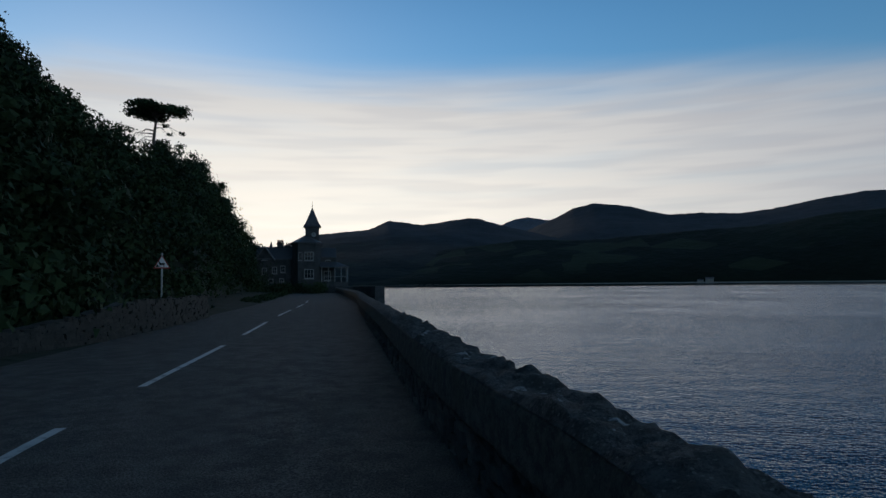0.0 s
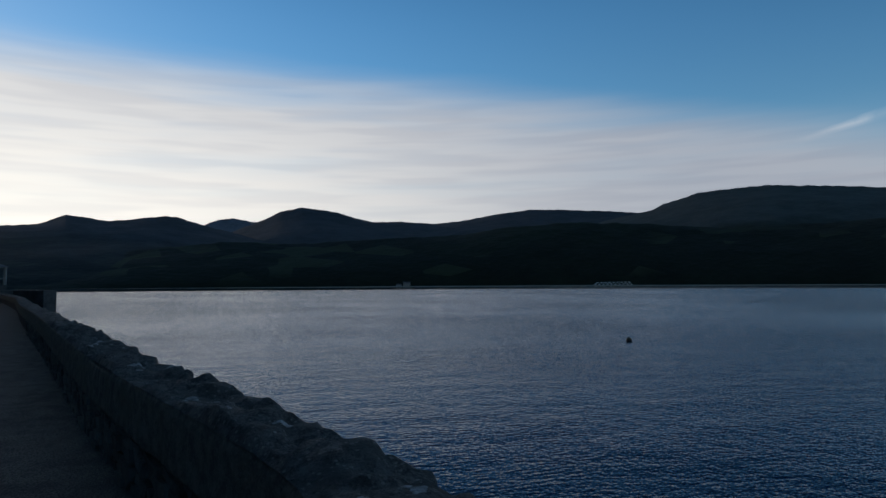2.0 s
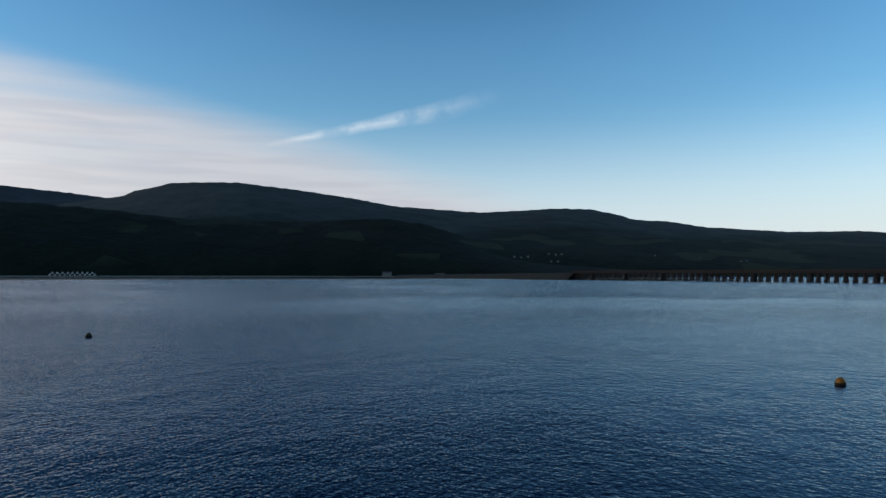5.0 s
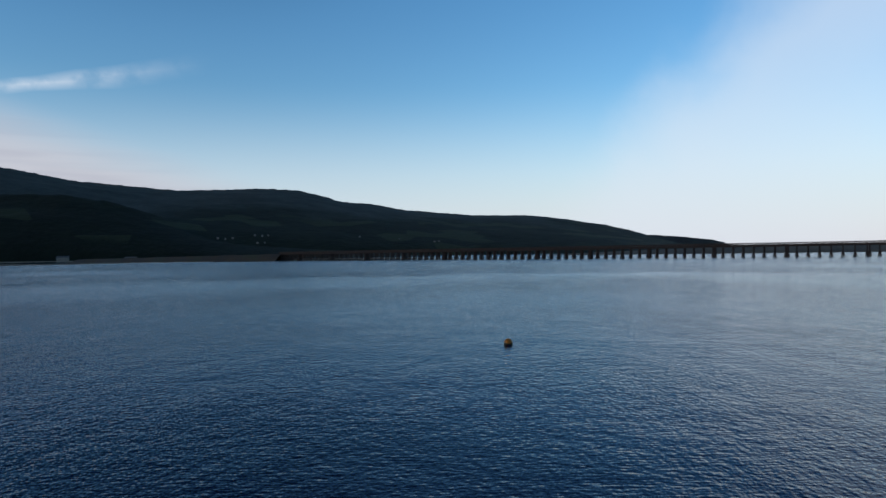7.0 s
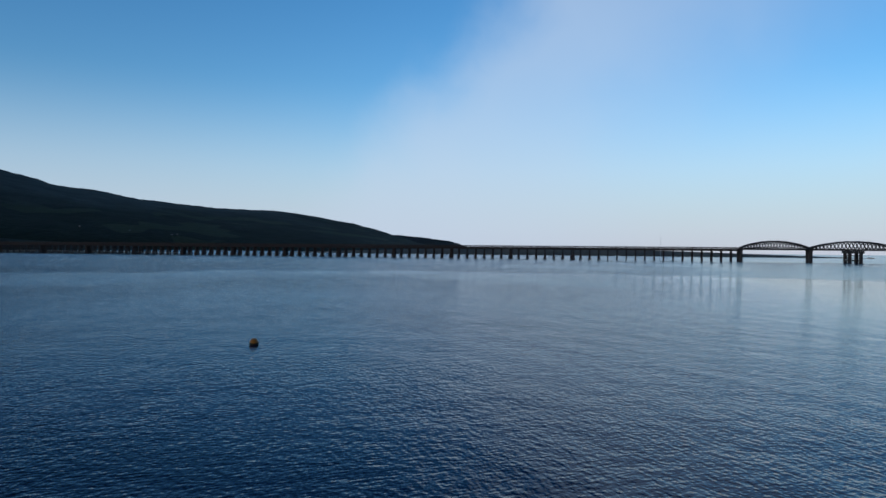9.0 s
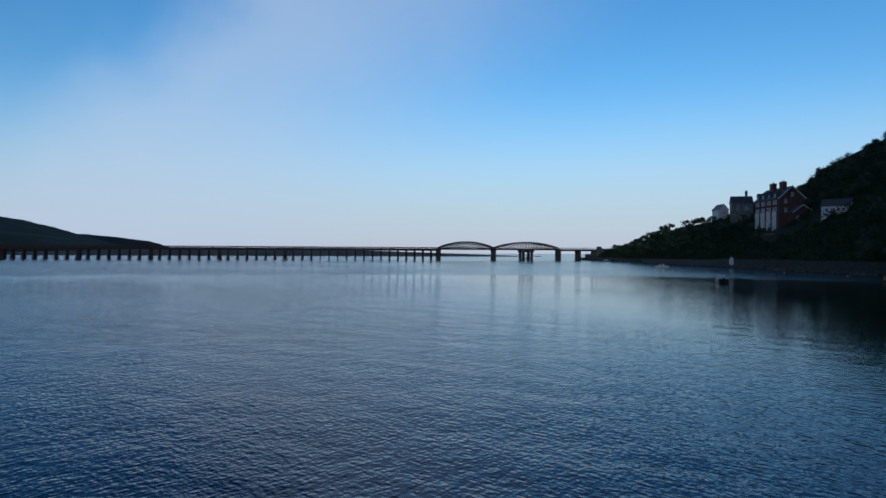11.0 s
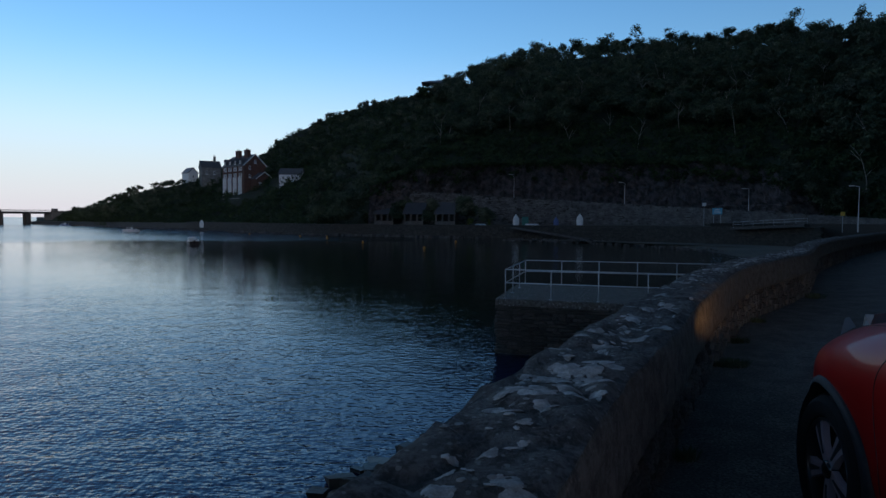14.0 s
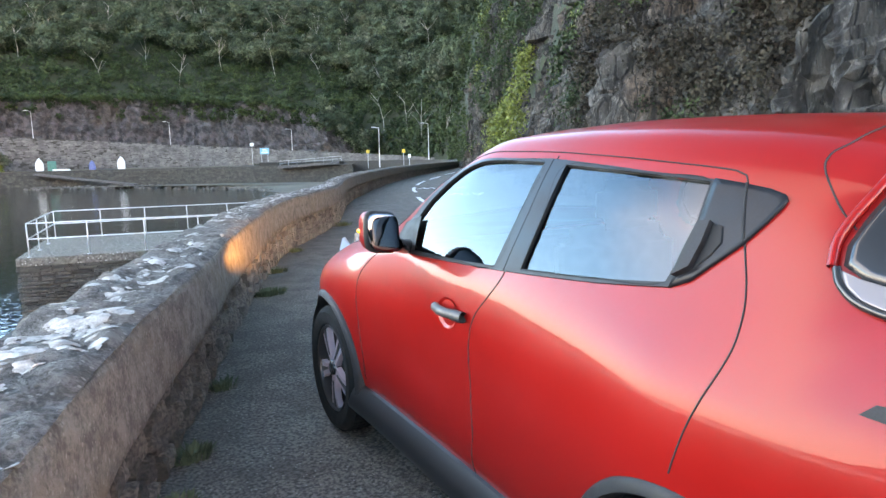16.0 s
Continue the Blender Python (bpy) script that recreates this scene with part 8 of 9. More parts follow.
# the tall red-brick terrace above the cove
def brick_house():
    c = polar(-165.6, 281)
    h = thing("brick_house", c.x, c.y, 9.7, -165.6 + 28, "tall red-brick terraced house with white bay windows", "house")
    W, L, E, R_ = 10.0, 19.0, 13.6, 18.2
    bm = bmesh.new()
    prism(bm, [(0, 0), (W, 0), (W, L), (0, L)], -3, E)
    gable_wall(bm, 0, W, 0.0, E, R_, 0.35)
    gable_wall(bm, 0, W, L - 0.35, E, R_, 0.35)
    part("wall", bm, BRICK, h)
    bm = bmesh.new()
    gable_roof(bm, 0, W, 0, L, E, R_, False, 0.45, 0.2)
    part("roof", bm, SLATE, h)
    bm = bmesh.new()
    rod(bm, (-0.5, -0.45, E - 0.3), (W / 2, -0.45, R_ + 0.2), 0.2, n=4)
    rod(bm, (W + 0.5, -0.45, E - 0.3), (W / 2, -0.45, R_ + 0.2), 0.2, n=4)
    part("bargeboard", bm, WHITE, h)
    for y in (4.5, 12.0):
        chimney(h, W / 2 - 1.0, y, R_ - 1.5, R_ + 2.2, 1.4, 3.0, 3, BRICK)
    # dormers on the sea side
    for y in (3.0, 7.5, 12.0, 16.5):
        bm = bmesh.new()
        box(bm, (0.9, y, E + 1.2), (1.8, 1.9, 2.0))
        gable_roof(bm, 0.0, 2.6, y - 0.95, y + 0.95, E + 2.2, E + 3.1, True, 0.15, 0.1)
        d = part("dormer", bm, SLATE, h)
        sash(h, (-0.02, y, E + 1.3), 1.1, 1.3, -90)
    # white two-storey bays on the sea side
    for y in (3.0, 7.5, 12.0, 16.5):
        bm = bmesh.new()
        prism(bm, [(0, y - 1.05), (0, y + 1.05), (-0.9, y + 0.6), (-0.9, y - 0.6)], 0.0, 8.6)
        part("bay", bm, WHITE, h)
        for z in (2.2, 5.6):
            sash(h, (-0.92, y, z), 0.8, 1.7, -90, frame=WHITE)
        for z in (9.6, 12.2):
            sash(h, (-0.03, y - 0.8, z), 0.9, 1.5, -90)
            sash(h, (-0.03, y + 0.8, z), 0.9, 1.5, -90)
    for x, z in ((2.6, 12.6), (5.2, 15.2), (2.6, 9.2), (7.2, 9.4)):
        sash(h, (x, -0.03, z), 0.9, 1.5)
    # lower gabled block in front of the end wall
    bm = bmesh.new()
    prism(bm, [(3.0, -4.5), (10.6, -4.5), (10.6, 0), (3.0, 0)], -3, 8.0)
    gable_wall(bm, 3.0, 10.6, -4.5, 8.0, 10.6, 0.3)
    part("annex_wall", bm, BRICK, h)
    bm = bmesh.new()
    gable_roof(bm, 3.0, 10.6, -4.5, 0, 8.0, 10.6, False, 0.4, 0.18)
    part("annex_roof", bm, SLATE, h)
    bm = bmesh.new()
    rod(bm, (2.6, -4.95, 7.8), (6.8, -4.95, 10.75), 0.18, n=4)
    rod(bm, (11.0, -4.95, 7.8), (6.8, -4.95, 10.75), 0.18, n=4)
    part("bargeboard", bm, WHITE, h)
    for x, z in ((4.8, 5.8), (8.4, 5.8), (5.0, 2.4)):
        sash(h, (x, -4.53, z), 1.0, 1.5)
    bm = bmesh.new()
    prism(bm, [(-4.0, -3), (0, -3), (0, L), (-4.0, L)], -5, -0.2)
    part("terrace", bm, STONE, h)
    return h


brick_house()


def simple_house(name, a, rr, z, rz, w, d, e, rg, wall, label, wins, chim=(), category="house", gable_front=False):
    c = polar(a, rr)
    h = thing(name, c.x, c.y, z, a + rz, label, category)
    bm = bmesh.new()
    prism(bm, [(-w / 2, 0), (w / 2, 0), (w / 2, d), (-w / 2, d)], -3, e)
    if gable_front:
        gable_wall(bm, -w / 2, w / 2, 0.0, e, rg)
        gable_wall(bm, -w / 2, w / 2, d - 0.3, e, rg)
    else:
        gable_wall(bm, 0, d, -w / 2, e, rg, 0.3, False)
        gable_wall(bm, 0, d, w / 2 - 0.3, e, rg, 0.3, False)
    part("wall", bm, wall, h)
    bm = bmesh.new()
    gable_roof(bm, -w / 2, w / 2, 0, d, e, rg, not gable_front)
    part("roof", bm, SLATE, h)
    for x, zz, ww, hh in wins:
        sash(h, (x, -0.03, zz), ww, hh)
    for x, y, z0, z1 in chim:
        chimney(h, x, y, z0, z1, 1.0, 1.0, 2, wall)
    return h


simple_house("white_villa", -169.4, 258, 15.5, -12, 8.6, 6, 2.9, 5.2, WHITE, "small white villa with a slate roof on the slope", [(-2.6, 1.4, 1.0, 1.2), (-0.9, 1.4, 1.0, 1.2), (0.9, 1.4, 1.0, 1.2), (2.6, 1.4, 1.0, 1.2)])
simple_house("stone_lodge", -163.0, 318, 18.6, 10, 8.5, 7, 6.0, 9.0, STONE, "grey stone house with a broad chimney above the wood", [(-2, 3.5, 1, 1.6), (1.5, 3.5, 1, 1.6)], [(2.0, 3, 8, 11.2)])
simple_house("white_cottage", -161.6, 330, 18.8, 25, 4.6, 7, 3.8, 6.2, WHITE, "white gabled cottage among the trees", [(0, 2.0, 0.9, 1.2)], gable_front=True)
# lookout pavilion on the crest
c = polar(178.0, 292)
pv = thing("lookout_pavilion", c.x, c.y, 58.4, 178.0, "low hip-roofed pavilion with open sides on the crest", "pavilion")
bm = bmesh.new()
hip = [bm.verts.new(q) for q in ((-6.4, -4, 3.0), (6.4, -4, 3.0), (6.4, 4, 3.0), (-6.4, 4, 3.0), (-6.4, -4, 3.25), (6.4, -4, 3.25), (6.4, 4, 3.25), (-6.4, 4, 3.25), (-2.6, 0, 4.7), (2.6, 0, 4.7))]
for q in ((3, 2, 1, 0), (0, 1, 5, 4), (1, 2, 6, 5), (2, 3, 7, 6), (3, 0, 4, 7), (4, 5, 9, 8), (5, 6, 9), (6, 7, 8, 9), (7, 4, 8)):
    bm.faces.new([hip[k] for k in q])
part("roof", bm, SLATE, pv)
bm = bmesh.new()
box(bm, (2.2, 1, -0.2), (6, 4.6, 6.3))
part("wall", bm, STONE, pv)
for x in (-5.6, -3.0, -0.4, 5.6):
    bm = bmesh.new()
    rod(bm, (x, -2.8, -4), (x, -2.8, 2.9), 0.16, n=6)
    part("post", bm, BARK, pv)
sash(pv, (0.4, -1.53, 1.6), 2.2, 1.6, bars=2)


# stone shelters on the quay, open at the front
def shelter(a, rr, z):
    c = polar(a, rr)
    h = thing("boat_shelter", c.x, c.y, z, a - 14, "small open-fronted stone shelter with a slate roof", "shed", "quay shelters")
    h.scale.x = 0.8
    bm = bmesh.new()
    box(bm, (-3.0, 1.9, 1.1), (0.5, 3.8, 2.2))
    box(bm, (3.0, 1.9, 1.1), (0.5, 3.8, 2.2))
    box(bm, (0, 3.7, 2.2), (6.5, 0.4, 4.8))
    box(bm, (0, 2.2, -1.2), (6.6, 4.9, 2.3))
    part("wall", bm, RUBBLE_FAR, h)
    for x in (-0.9, 1.2):
        bm = bmesh.new()
        box(bm, (x, 0.25, 0.8), (0.55, 0.5, 1.9), bevel=0.03)
        part("pier", bm, RUBBLE_FAR, h)
    # near-black sheet added inside in place of the shade in the openings
    bm = bmesh.new()
    box(bm, (0, 2.1, 1.2), (5.6, 0.1, 2.4))
    part("back_shade", bm, DARK, h)
    bm = bmesh.new()
    v = [bm.verts.new(q) for q in ((-3.6, -0.4, 1.75), (3.6, -0.4, 1.75), (3.6, 3.9, 4.7), (-3.6, 3.9, 4.7), (-3.6, -0.4, 1.93), (3.6, -0.4, 1.93), (3.6, 3.9, 4.9), (-3.6, 3.9, 4.9))]
    for f in ((0, 3, 2, 1), (4, 5, 6, 7), (0, 1, 5, 4), (1, 2, 6, 5), (2, 3, 7, 6), (3, 0, 4, 7)):
        bm.faces.new([v[k] for k in f])
    part("roof", bm, SLATE, h)
    return h


for a in (182.55, 179.95, 177.15):
    shelter(a, float(np.interp(a, [177, 180, 183], [164.5, 169, 174.5])), 0.85)
bushes = []
r = random.Random(3)
for a, rr, zc, w, h in ((183.4, 184, 10.0, 5.4, 10), (184.9, 175, 4.6, 4.6, 8), (180.7, 177, 6.0, 4.0, 6.5), (181.3, 171, 3.0, 2.0, 5), (178.3, 168, 3.4, 2.6, 5.4), (175.2, 164, 4.0, 3.4, 6.6), (173.4, 161, 2.3, 2.7, 3.4), (186.5, 178, 3.5, 4.0, 6.5), (188.5, 188, 2.2, 3.5, 4.0)):
    q = polar(a, rr)
    bushes += crown_blobs((q.x, q.y, zc + 0.2), w, h, r, 10, 420)
tagged(leaf_cloud("quay_bushes", bushes, 0.36, LEAF), "rounded green bushes beside the quay shelters", "bushes", kind="stuff")
q = polar(174.9, 160)
tagged(leaf_cloud("quay_gorse", crown_blobs((q.x, q.y, 1.0), 1.3, 2.2, r, 4, 200) + crown_blobs((polar(173.3, 160).x, polar(173.3, 160).y, 0.8), 0.9, 2.0, r, 4, 160), 0.3, IVY), "yellow-green flowering shrub on the quay", "bushes", kind="stuff")

# ---- far buildings on the other shore ----
def far_block(name, a, rr, z, w, d, h, label, wall=WHITE, roof=SLATE, category="house", group=""):
    c = polar(a, rr)
    o = thing(name, c.x, c.y, z, a, label, category, group)
    bm = bmesh.new()
    box(bm, (0, 0, h / 2 - 1), (w, d, h + 2))
    part("wall", bm, wall, o)
    bm = bmesh.new()
    gable_roof(bm, -w / 2, w / 2, -d / 2, d / 2, h, h + d * 0.3, True, 0.3)
    part("roof", bm, roof, o)
    return o


far_block("far_house", -17.4, 1425, -1.0, 16, 8, 6.5, "pale house standing by the far shore", STONE)
far_block("far_house", -16.7, 1420, -1.0, 12, 6, 2.6, "low pale building by the far shore", STONE)
far_block("white_barn", -60.3, 1428, -1.0, 21, 10, 5.5, "long pale barn on the far shore", STONE, category="barn")
far_block("far_barn", -65.0, 1425, -1.0, 22, 8, 3.0, "low pale barn on the far shore", STONE, category="barn")
caravan = thing("static_caravan", *polar(-33.9, 1410)[:2], -0.8, -33.9, "white static caravan in a row on the far shore", "caravan", "caravans")
bm = bmesh.new()
box(bm, (0, 0, 1.5), (3.2, 8, 2.9), bevel=0.2)
part("body", bm, WHITE, caravan)
bm = bmesh.new()
box(bm, (0, -4.02, 1.9), (2.2, 0.06, 1.1))
part("window", bm, WINDOW, caravan)
for k in range(1, 19):
    a = -33.9 - 3.0 * k / 18
    c = polar(a, 1410 + 14 * (k % 2))
    copy_thing(caravan, pose(c.x, c.y, -0.8 + 3.5 * (k % 2), 0, 0, a))


def on_hill(a, e):
    """Where the big hill's slope shows at bearing a and height angle e."""
    for k in range(5, 200):
        q = k / 200
        rf, rt = 1450 + 6 * max(0, -a - 60), 2700 + 10 * max(0, -a - 70)
        rr = rf + (rt - rf) * q
        top = EYE_Z + rt * math.tan(radians(np.interp(-a, [38.7, 48, 60.8, 75.5, 87, 98], [6.2, 7.75, 6.05, 5.8, 4.0, 3.3])))
        z = WATER_Z + (top - WATER_Z) * q ** 0.72
        if math.degrees(math.atan2(z - EYE_Z, rr)) > e:
            break
    return rr, z


for a, e, w in ((-68.2, 1.55, 18), (-69.0, 1.5, 12), (-71.6, 1.55, 16), (-72.2, 1.5, 12), (-72.8, 1.55, 14), (-74.6, 1.8, 16), (-75.2, 1.75, 14), (-75.7, 1.8, 12), (-74.8, 1.1, 14), (-75.4, 1.15, 12), (-90.1, 1.05, 16), (-90.5, 1.1, 12), (-83.5, 1.6, 10), (-87.0, 1.3, 12), (-66.5, 2.4, 12)):
    rr, z = on_hill(a, e)
    far_block("hillside_house", a, rr, z - 1, w * 0.34, 4, 1.7, "small pale stone house on the far hillside", wall=STONE, group="hillside houses")

# ---- boats, buoys and small things on the water ----
def hull(bm, L, W, D, n=14):
    """An open boat's hull, bow to +y."""
    rows = []
    for i in range(n + 1):
        t = i / n
        y = -L / 2 + L * t
        w = W / 2 * (1 - max(0, (t - 0.45) / 0.55) ** 2.2) * (0.86 + 0.14 * min(1, t * 4))
        sheer = 0.12 * D * (2 * t - 0.6) ** 2
        rows.append([bm.verts.new(p) for p in ((-w, y, D + sheer), (-w * 0.86, y, D * 0.35), (0, y, 0.02 + 0.15 * D * t ** 4), (w * 0.86, y, D * 0.35), (w, y, D + sheer))])
    for a, b in zip(rows, rows[1:]):
        for k in range(4):
            bm.faces.new((a[k], a[k + 1], b[k + 1], b[k]))
    bm.faces.new(rows[0])
    bmesh.ops.remove_doubles(bm, verts=bm.verts, dist=0.001)
    bmesh.ops.recalc_face_normals(bm, faces=bm.faces)
    return rows


BOAT_BLUE = surface("boat_blue", (0.06, 0.10, 0.26), (0.10, 0.15, 0.34), 0.5, 3, bump=0.1, fine=20)
BOAT_GREEN = surface("boat_green", (0.02, 0.16, 0.13), (0.04, 0.22, 0.18), 0.5, 3, bump=0.1, fine=20)
ORANGE = surface("buoy_orange", (0.55, 0.20, 0.02), (0.68, 0.29, 0.04), 0.5, 6, bump=0.2, fine=30)


def motor_boat(a, rr, turn, L, W, low, label):
    c = polar(a, rr)
    b = thing("motor_boat", c.x, c.y, WATER_Z - 0.22, a + turn, label, "boat", "moored boats")
    bm = bmesh.new()
    hull(bm, L, W, 0.85)
    part("hull", bm, low, b)
    bm = bmesh.new()
    box(bm, (0, -0.2, 0.72), (W * 0.86, L * 0.62, 0.08))
    part("deck", bm, WHITE, b)
    bm = bmesh.new()
    box(bm, (0, 0.35, 1.15), (W * 0.66, L * 0.3, 0.75), bevel=0.08)
    part("cabin", bm, WHITE, b)
    bm = bmesh.new()
    box(bm, (0, 0.35, 1.30), (W * 0.67, L * 0.24, 0.28))
    part("window", bm, WINDOW, b)
    bm = bmesh.new()
    rod(bm, (-W * 0.3, -0.5, 1.0), (-W * 0.3, -0.5, 1.65), 0.03, n=6)
    rod(bm, (W * 0.3, -0.5, 1.0), (W * 0.3, -0.5, 1.65), 0.03, n=6)
    rod(bm, (-W * 0.3, -0.5, 1.65), (W * 0.3, -0.5, 1.65), 0.03, n=6)
    part("frame_bar", bm, GALV, b)
    bm = bmesh.new()
    box(bm, (0, -L / 2 - 0.12, 0.8), (0.3, 0.35, 0.6), bevel=0.06)
    part("outboard_motor", bm, DARK, b)
    for sx in (-1, 1):
        bm = bmesh.new()
        rod(bm, (sx * W * 0.36, -L * 0.3, 0.85), (sx * W * 0.36, -L * 0.3, 1.25), 0.1, 0.1, n=8)
        part("fender", bm, WHITE, b)


BOAT_DARK = plain("dark_hull_paint", (0.03, 0.022, 0.025), 0.35)
motor_boat(-161.5, 119, 8, 4.6, 1.95, BOAT_DARK, "small motor boat with a dark hull and white cabin, moored")
motor_boat(-156.9, 229, 70, 5.2, 2.0, WHITE, "white motor boat moored off the point")
motor_boat(-152.3, 392, 50, 5.5, 2.2, BOAT_BLUE, "small blue and white boat near the bridge")
for k, (a, rr) in enumerate(((-141.0, 900), (-143.2, 980), (-139.5, 1050), (-146.5, 860), (-137.9, 930))):
    c = polar(a, rr)
    b = thing("yacht", c.x, c.y, WATER_Z - 0.3, a + 70, "far moored sailing yacht beyond the bridge", "boat", "far yachts")
    bm = bmesh.new()
    hull(bm, 8, 2.6, 1.4)
    part("hull", bm, WHITE if k % 2 else DARK, b)
    bm = bmesh.new()
    rod(bm, (0, 0.6, 1.0), (0, 0.6, 10), 0.09, 0.05, n=6)
    part("mast", bm, GALV, b)
    bm = bmesh.new()
    box(bm, (0, -0.4, 1.6), (1.5, 3, 0.5), bevel=0.1)
    part("cabin", bm, WHITE, b)


def buoy(name, a, rr, rad, low, high, label, tilt=8):
    c = polar(a, rr)
    b = thing(name, c.x, c.y, WATER_Z, a, label, "buoy")
    b.rotation_euler.x += radians(tilt)
    bm = bmesh.new()
    rod(bm, (0, 0, -rad * 0.6), (0, 0, rad * 0.55), rad * 0.92, rad, n=20)
    rod(bm, (0, 0, rad * 0.55), (0, 0, rad * 0.72), rad, rad * 0.9, n=20)
    part("float", bm, low, b, smooth=True, angle=35)
    bm = bmesh.new()
    rod(bm, (0, 0, rad * 0.7), (0, 0, rad * 1.15), rad * 0.88, rad * 0.72, n=20)
    rod(bm, (0, 0, rad * 1.15), (0, 0, rad * 1.45), rad * 0.72, rad * 0.35, n=20)
    part("dome", bm, high, b, smooth=True, angle=40)
    bm = bmesh.new()
    rod(bm, (0, 0, rad * 1.4), (0, 0, rad * 1.65), rad * 0.08, n=8)
    part("ring", bm, IRON, b)


WEED_DARK = surface("weedy_float", (0.02, 0.02, 0.012), (0.05, 0.045, 0.02), 0.7, 8, bump=0.4, fine=30)
buoy("mooring_buoy", -97.15, 33.4, 0.23, WEED_DARK, ORANGE, "orange mooring buoy with a dark weedy base", 14)
buoy("mooring_buoy", -36.8, 56.0, 0.25, DARK, WEED_DARK, "dark mooring buoy low in the water")
for a, rr in ((179.0, 103), (184.4, 128), (-172.5, 150), (-170.2, 168), (176.2, 131), (-166.0, 190), (187.5, 166)):
    buoy("mooring_buoy", a, rr, 0.22, ORANGE, ORANGE, "small orange mooring float in the cove")


# dinghies stood on end or turned over on the quay
def dinghy(a, rr, z, turn, L, W, material, mode, label):
    c = polar(a, rr)
    b = thing("dinghy", c.x, c.y, z, a + turn, label, "boat", "quay dinghies")
    bm = bmesh.new()
    hull(bm, L, W, 0.55)
    m = Matrix.Translation((0, 0, L / 2)) @ Matrix.Rotation(radians(84), 4, "X") @ Matrix.Rotation(radians(180), 4, "Y") if mode == "end" else Matrix.Translation((0, 0, 0.62)) @ Matrix.Rotation(radians(180), 4, "Y") @ Matrix.Rotation(radians(90), 4, "Z")
    bmesh.ops.transform(bm, matrix=m, verts=bm.verts)
    part("hull", bm, material, b, smooth=True, angle=50)
    bm = bmesh.new()
    if mode == "end":
        rod(bm, (0, 0.02, 0.3), (0, 0.02, L * 0.86), 0.035, n=6)
    else:
        rod(bm, (-L * 0.45, 0, 0.62), (L * 0.4, 0, 0.62), 0.03, n=6)
    part("keel", bm, material, b)


dinghy(170.9, 158.6, -0.25, 0, 3.0, 1.55, WHITE, "end", "white dinghy stood on end against the wall")
dinghy(165.4, 156.5, -0.1, 0, 3.0, 1.6, WHITE, "end", "white dinghy stood on end against the wall")
dinghy(167.4, 157.5, -0.2, 10, 2.3, 1.3, BOAT_BLUE, "end", "blue and white dinghy stood on end")
dinghy(169.5, 156.8, -0.25, 4, 3.2, 1.4, WHITE, "over", "white dinghy lying upside down on the quay")
dinghy(174.0, 158.6, -0.35, -12, 2.6, 1.2, WHITE, "over", "white dinghy turned over beside the bushes")
dinghy(-162.2, 238, -2.0, 0, 2.8, 1.4, WHITE, "end", "white dinghy stood on end on the shore")
c = polar(170.1, 158.6)
b = thing("green_locker", c.x, c.y, -0.25, 170.1, "tall green plastic locker on the quay", "locker")
bm = bmesh.new()
box(bm, (0, 0, 1.15), (1.6, 0.8, 2.3), bevel=0.12)
part("body", bm, BOAT_GREEN, b)
bm = bmesh.new()
box(bm, (-0.02, -0.42, 1.2), (1.2, 0.05, 1.8), bevel=0.02)
part("door", bm, BOAT_GREEN, b)

# ---- lamp posts, road signs and posts ----
def lamp_post(a, rr, z, h, turn, label="tall grey street lamp with a curved arm"):
    c = polar(a, rr)
    o = thing("street_lamp", c.x, c.y, z, a + turn, label, "street lamp", "street lamps")
    bm = bmesh.new()
    rod(bm, (0, 0, -1.5), (0, 0, 1.0), 0.12, 0.10, n=10)
    rod(bm, (0, 0, 1.0), (0, 0, h), 0.075, 0.05, n=10)
    part("column", bm, GALV, o)
    bm = bmesh.new()
    rod(bm, (0, 0, h - 0.02), (-0.7, 0, h + 0.10), 0.045, n=8)
    part("arm", bm, GALV, o)
    bm = bmesh.new()
    box(bm, (-1.05, 0, h + 0.12), (0.8, 0.26, 0.14), bevel=0.04)
    part("lantern", bm, GALV, o)
    bm = bmesh.new()
    box(bm, (-1.05, 0, h + 0.035), (0.5, 0.2, 0.04))
    part("lens", bm, LENS, o)


lamp_post(144.7, 123, 1.2, 5.8, 0)
lamp_post(140.4, 126, 1.6, 6.2, 0)
lamp_post(171.1, 176, 7.2, 6.2, 0)
lamp_post(161.7, 170, 4.6, 6.2, 0)
lamp_post(152.1, 158, 3.0, 5.4, 0)
lamp_post(-177.0, 190, 7.0, 6.0, 0)
BLUE_SIGN = plain("sign_blue", (0.10, 0.42, 0.58), 0.4)
YELLOW_SIGN = plain("sign_yellow", (0.62, 0.38, 0.05), 0.5)
SIGN_RED = plain("sign_red", (0.45, 0.02, 0.02), 0.4)


def road_sign(a, rr, z, w, h, up, board, label, bars=0):
    c = polar(a, rr)
    o = thing("road_sign", c.x, c.y, z, a, label, "sign", "road signs")
    for x in ((-w * 0.35, w * 0.35) if w > 1 else (0,)):
        bm = bmesh.new()
        rod(bm, (x, 0, -1.5), (x, 0, up + h), 0.04, n=8)
        part("post", bm, GALV, o)
    bm = bmesh.new()
    box(bm, (0, -0.06, up + h / 2), (w, 0.04, h), bevel=0.015)
    part("board", bm, board, o)
    for k in range(bars):
        bm = bmesh.new()
        box(bm, (0, -0.085, up + h * (0.25 + 0.25 * k)), (w * (0.75 - 0.15 * k), 0.01, h * 0.10))
        part("line", bm, WHITE, o)


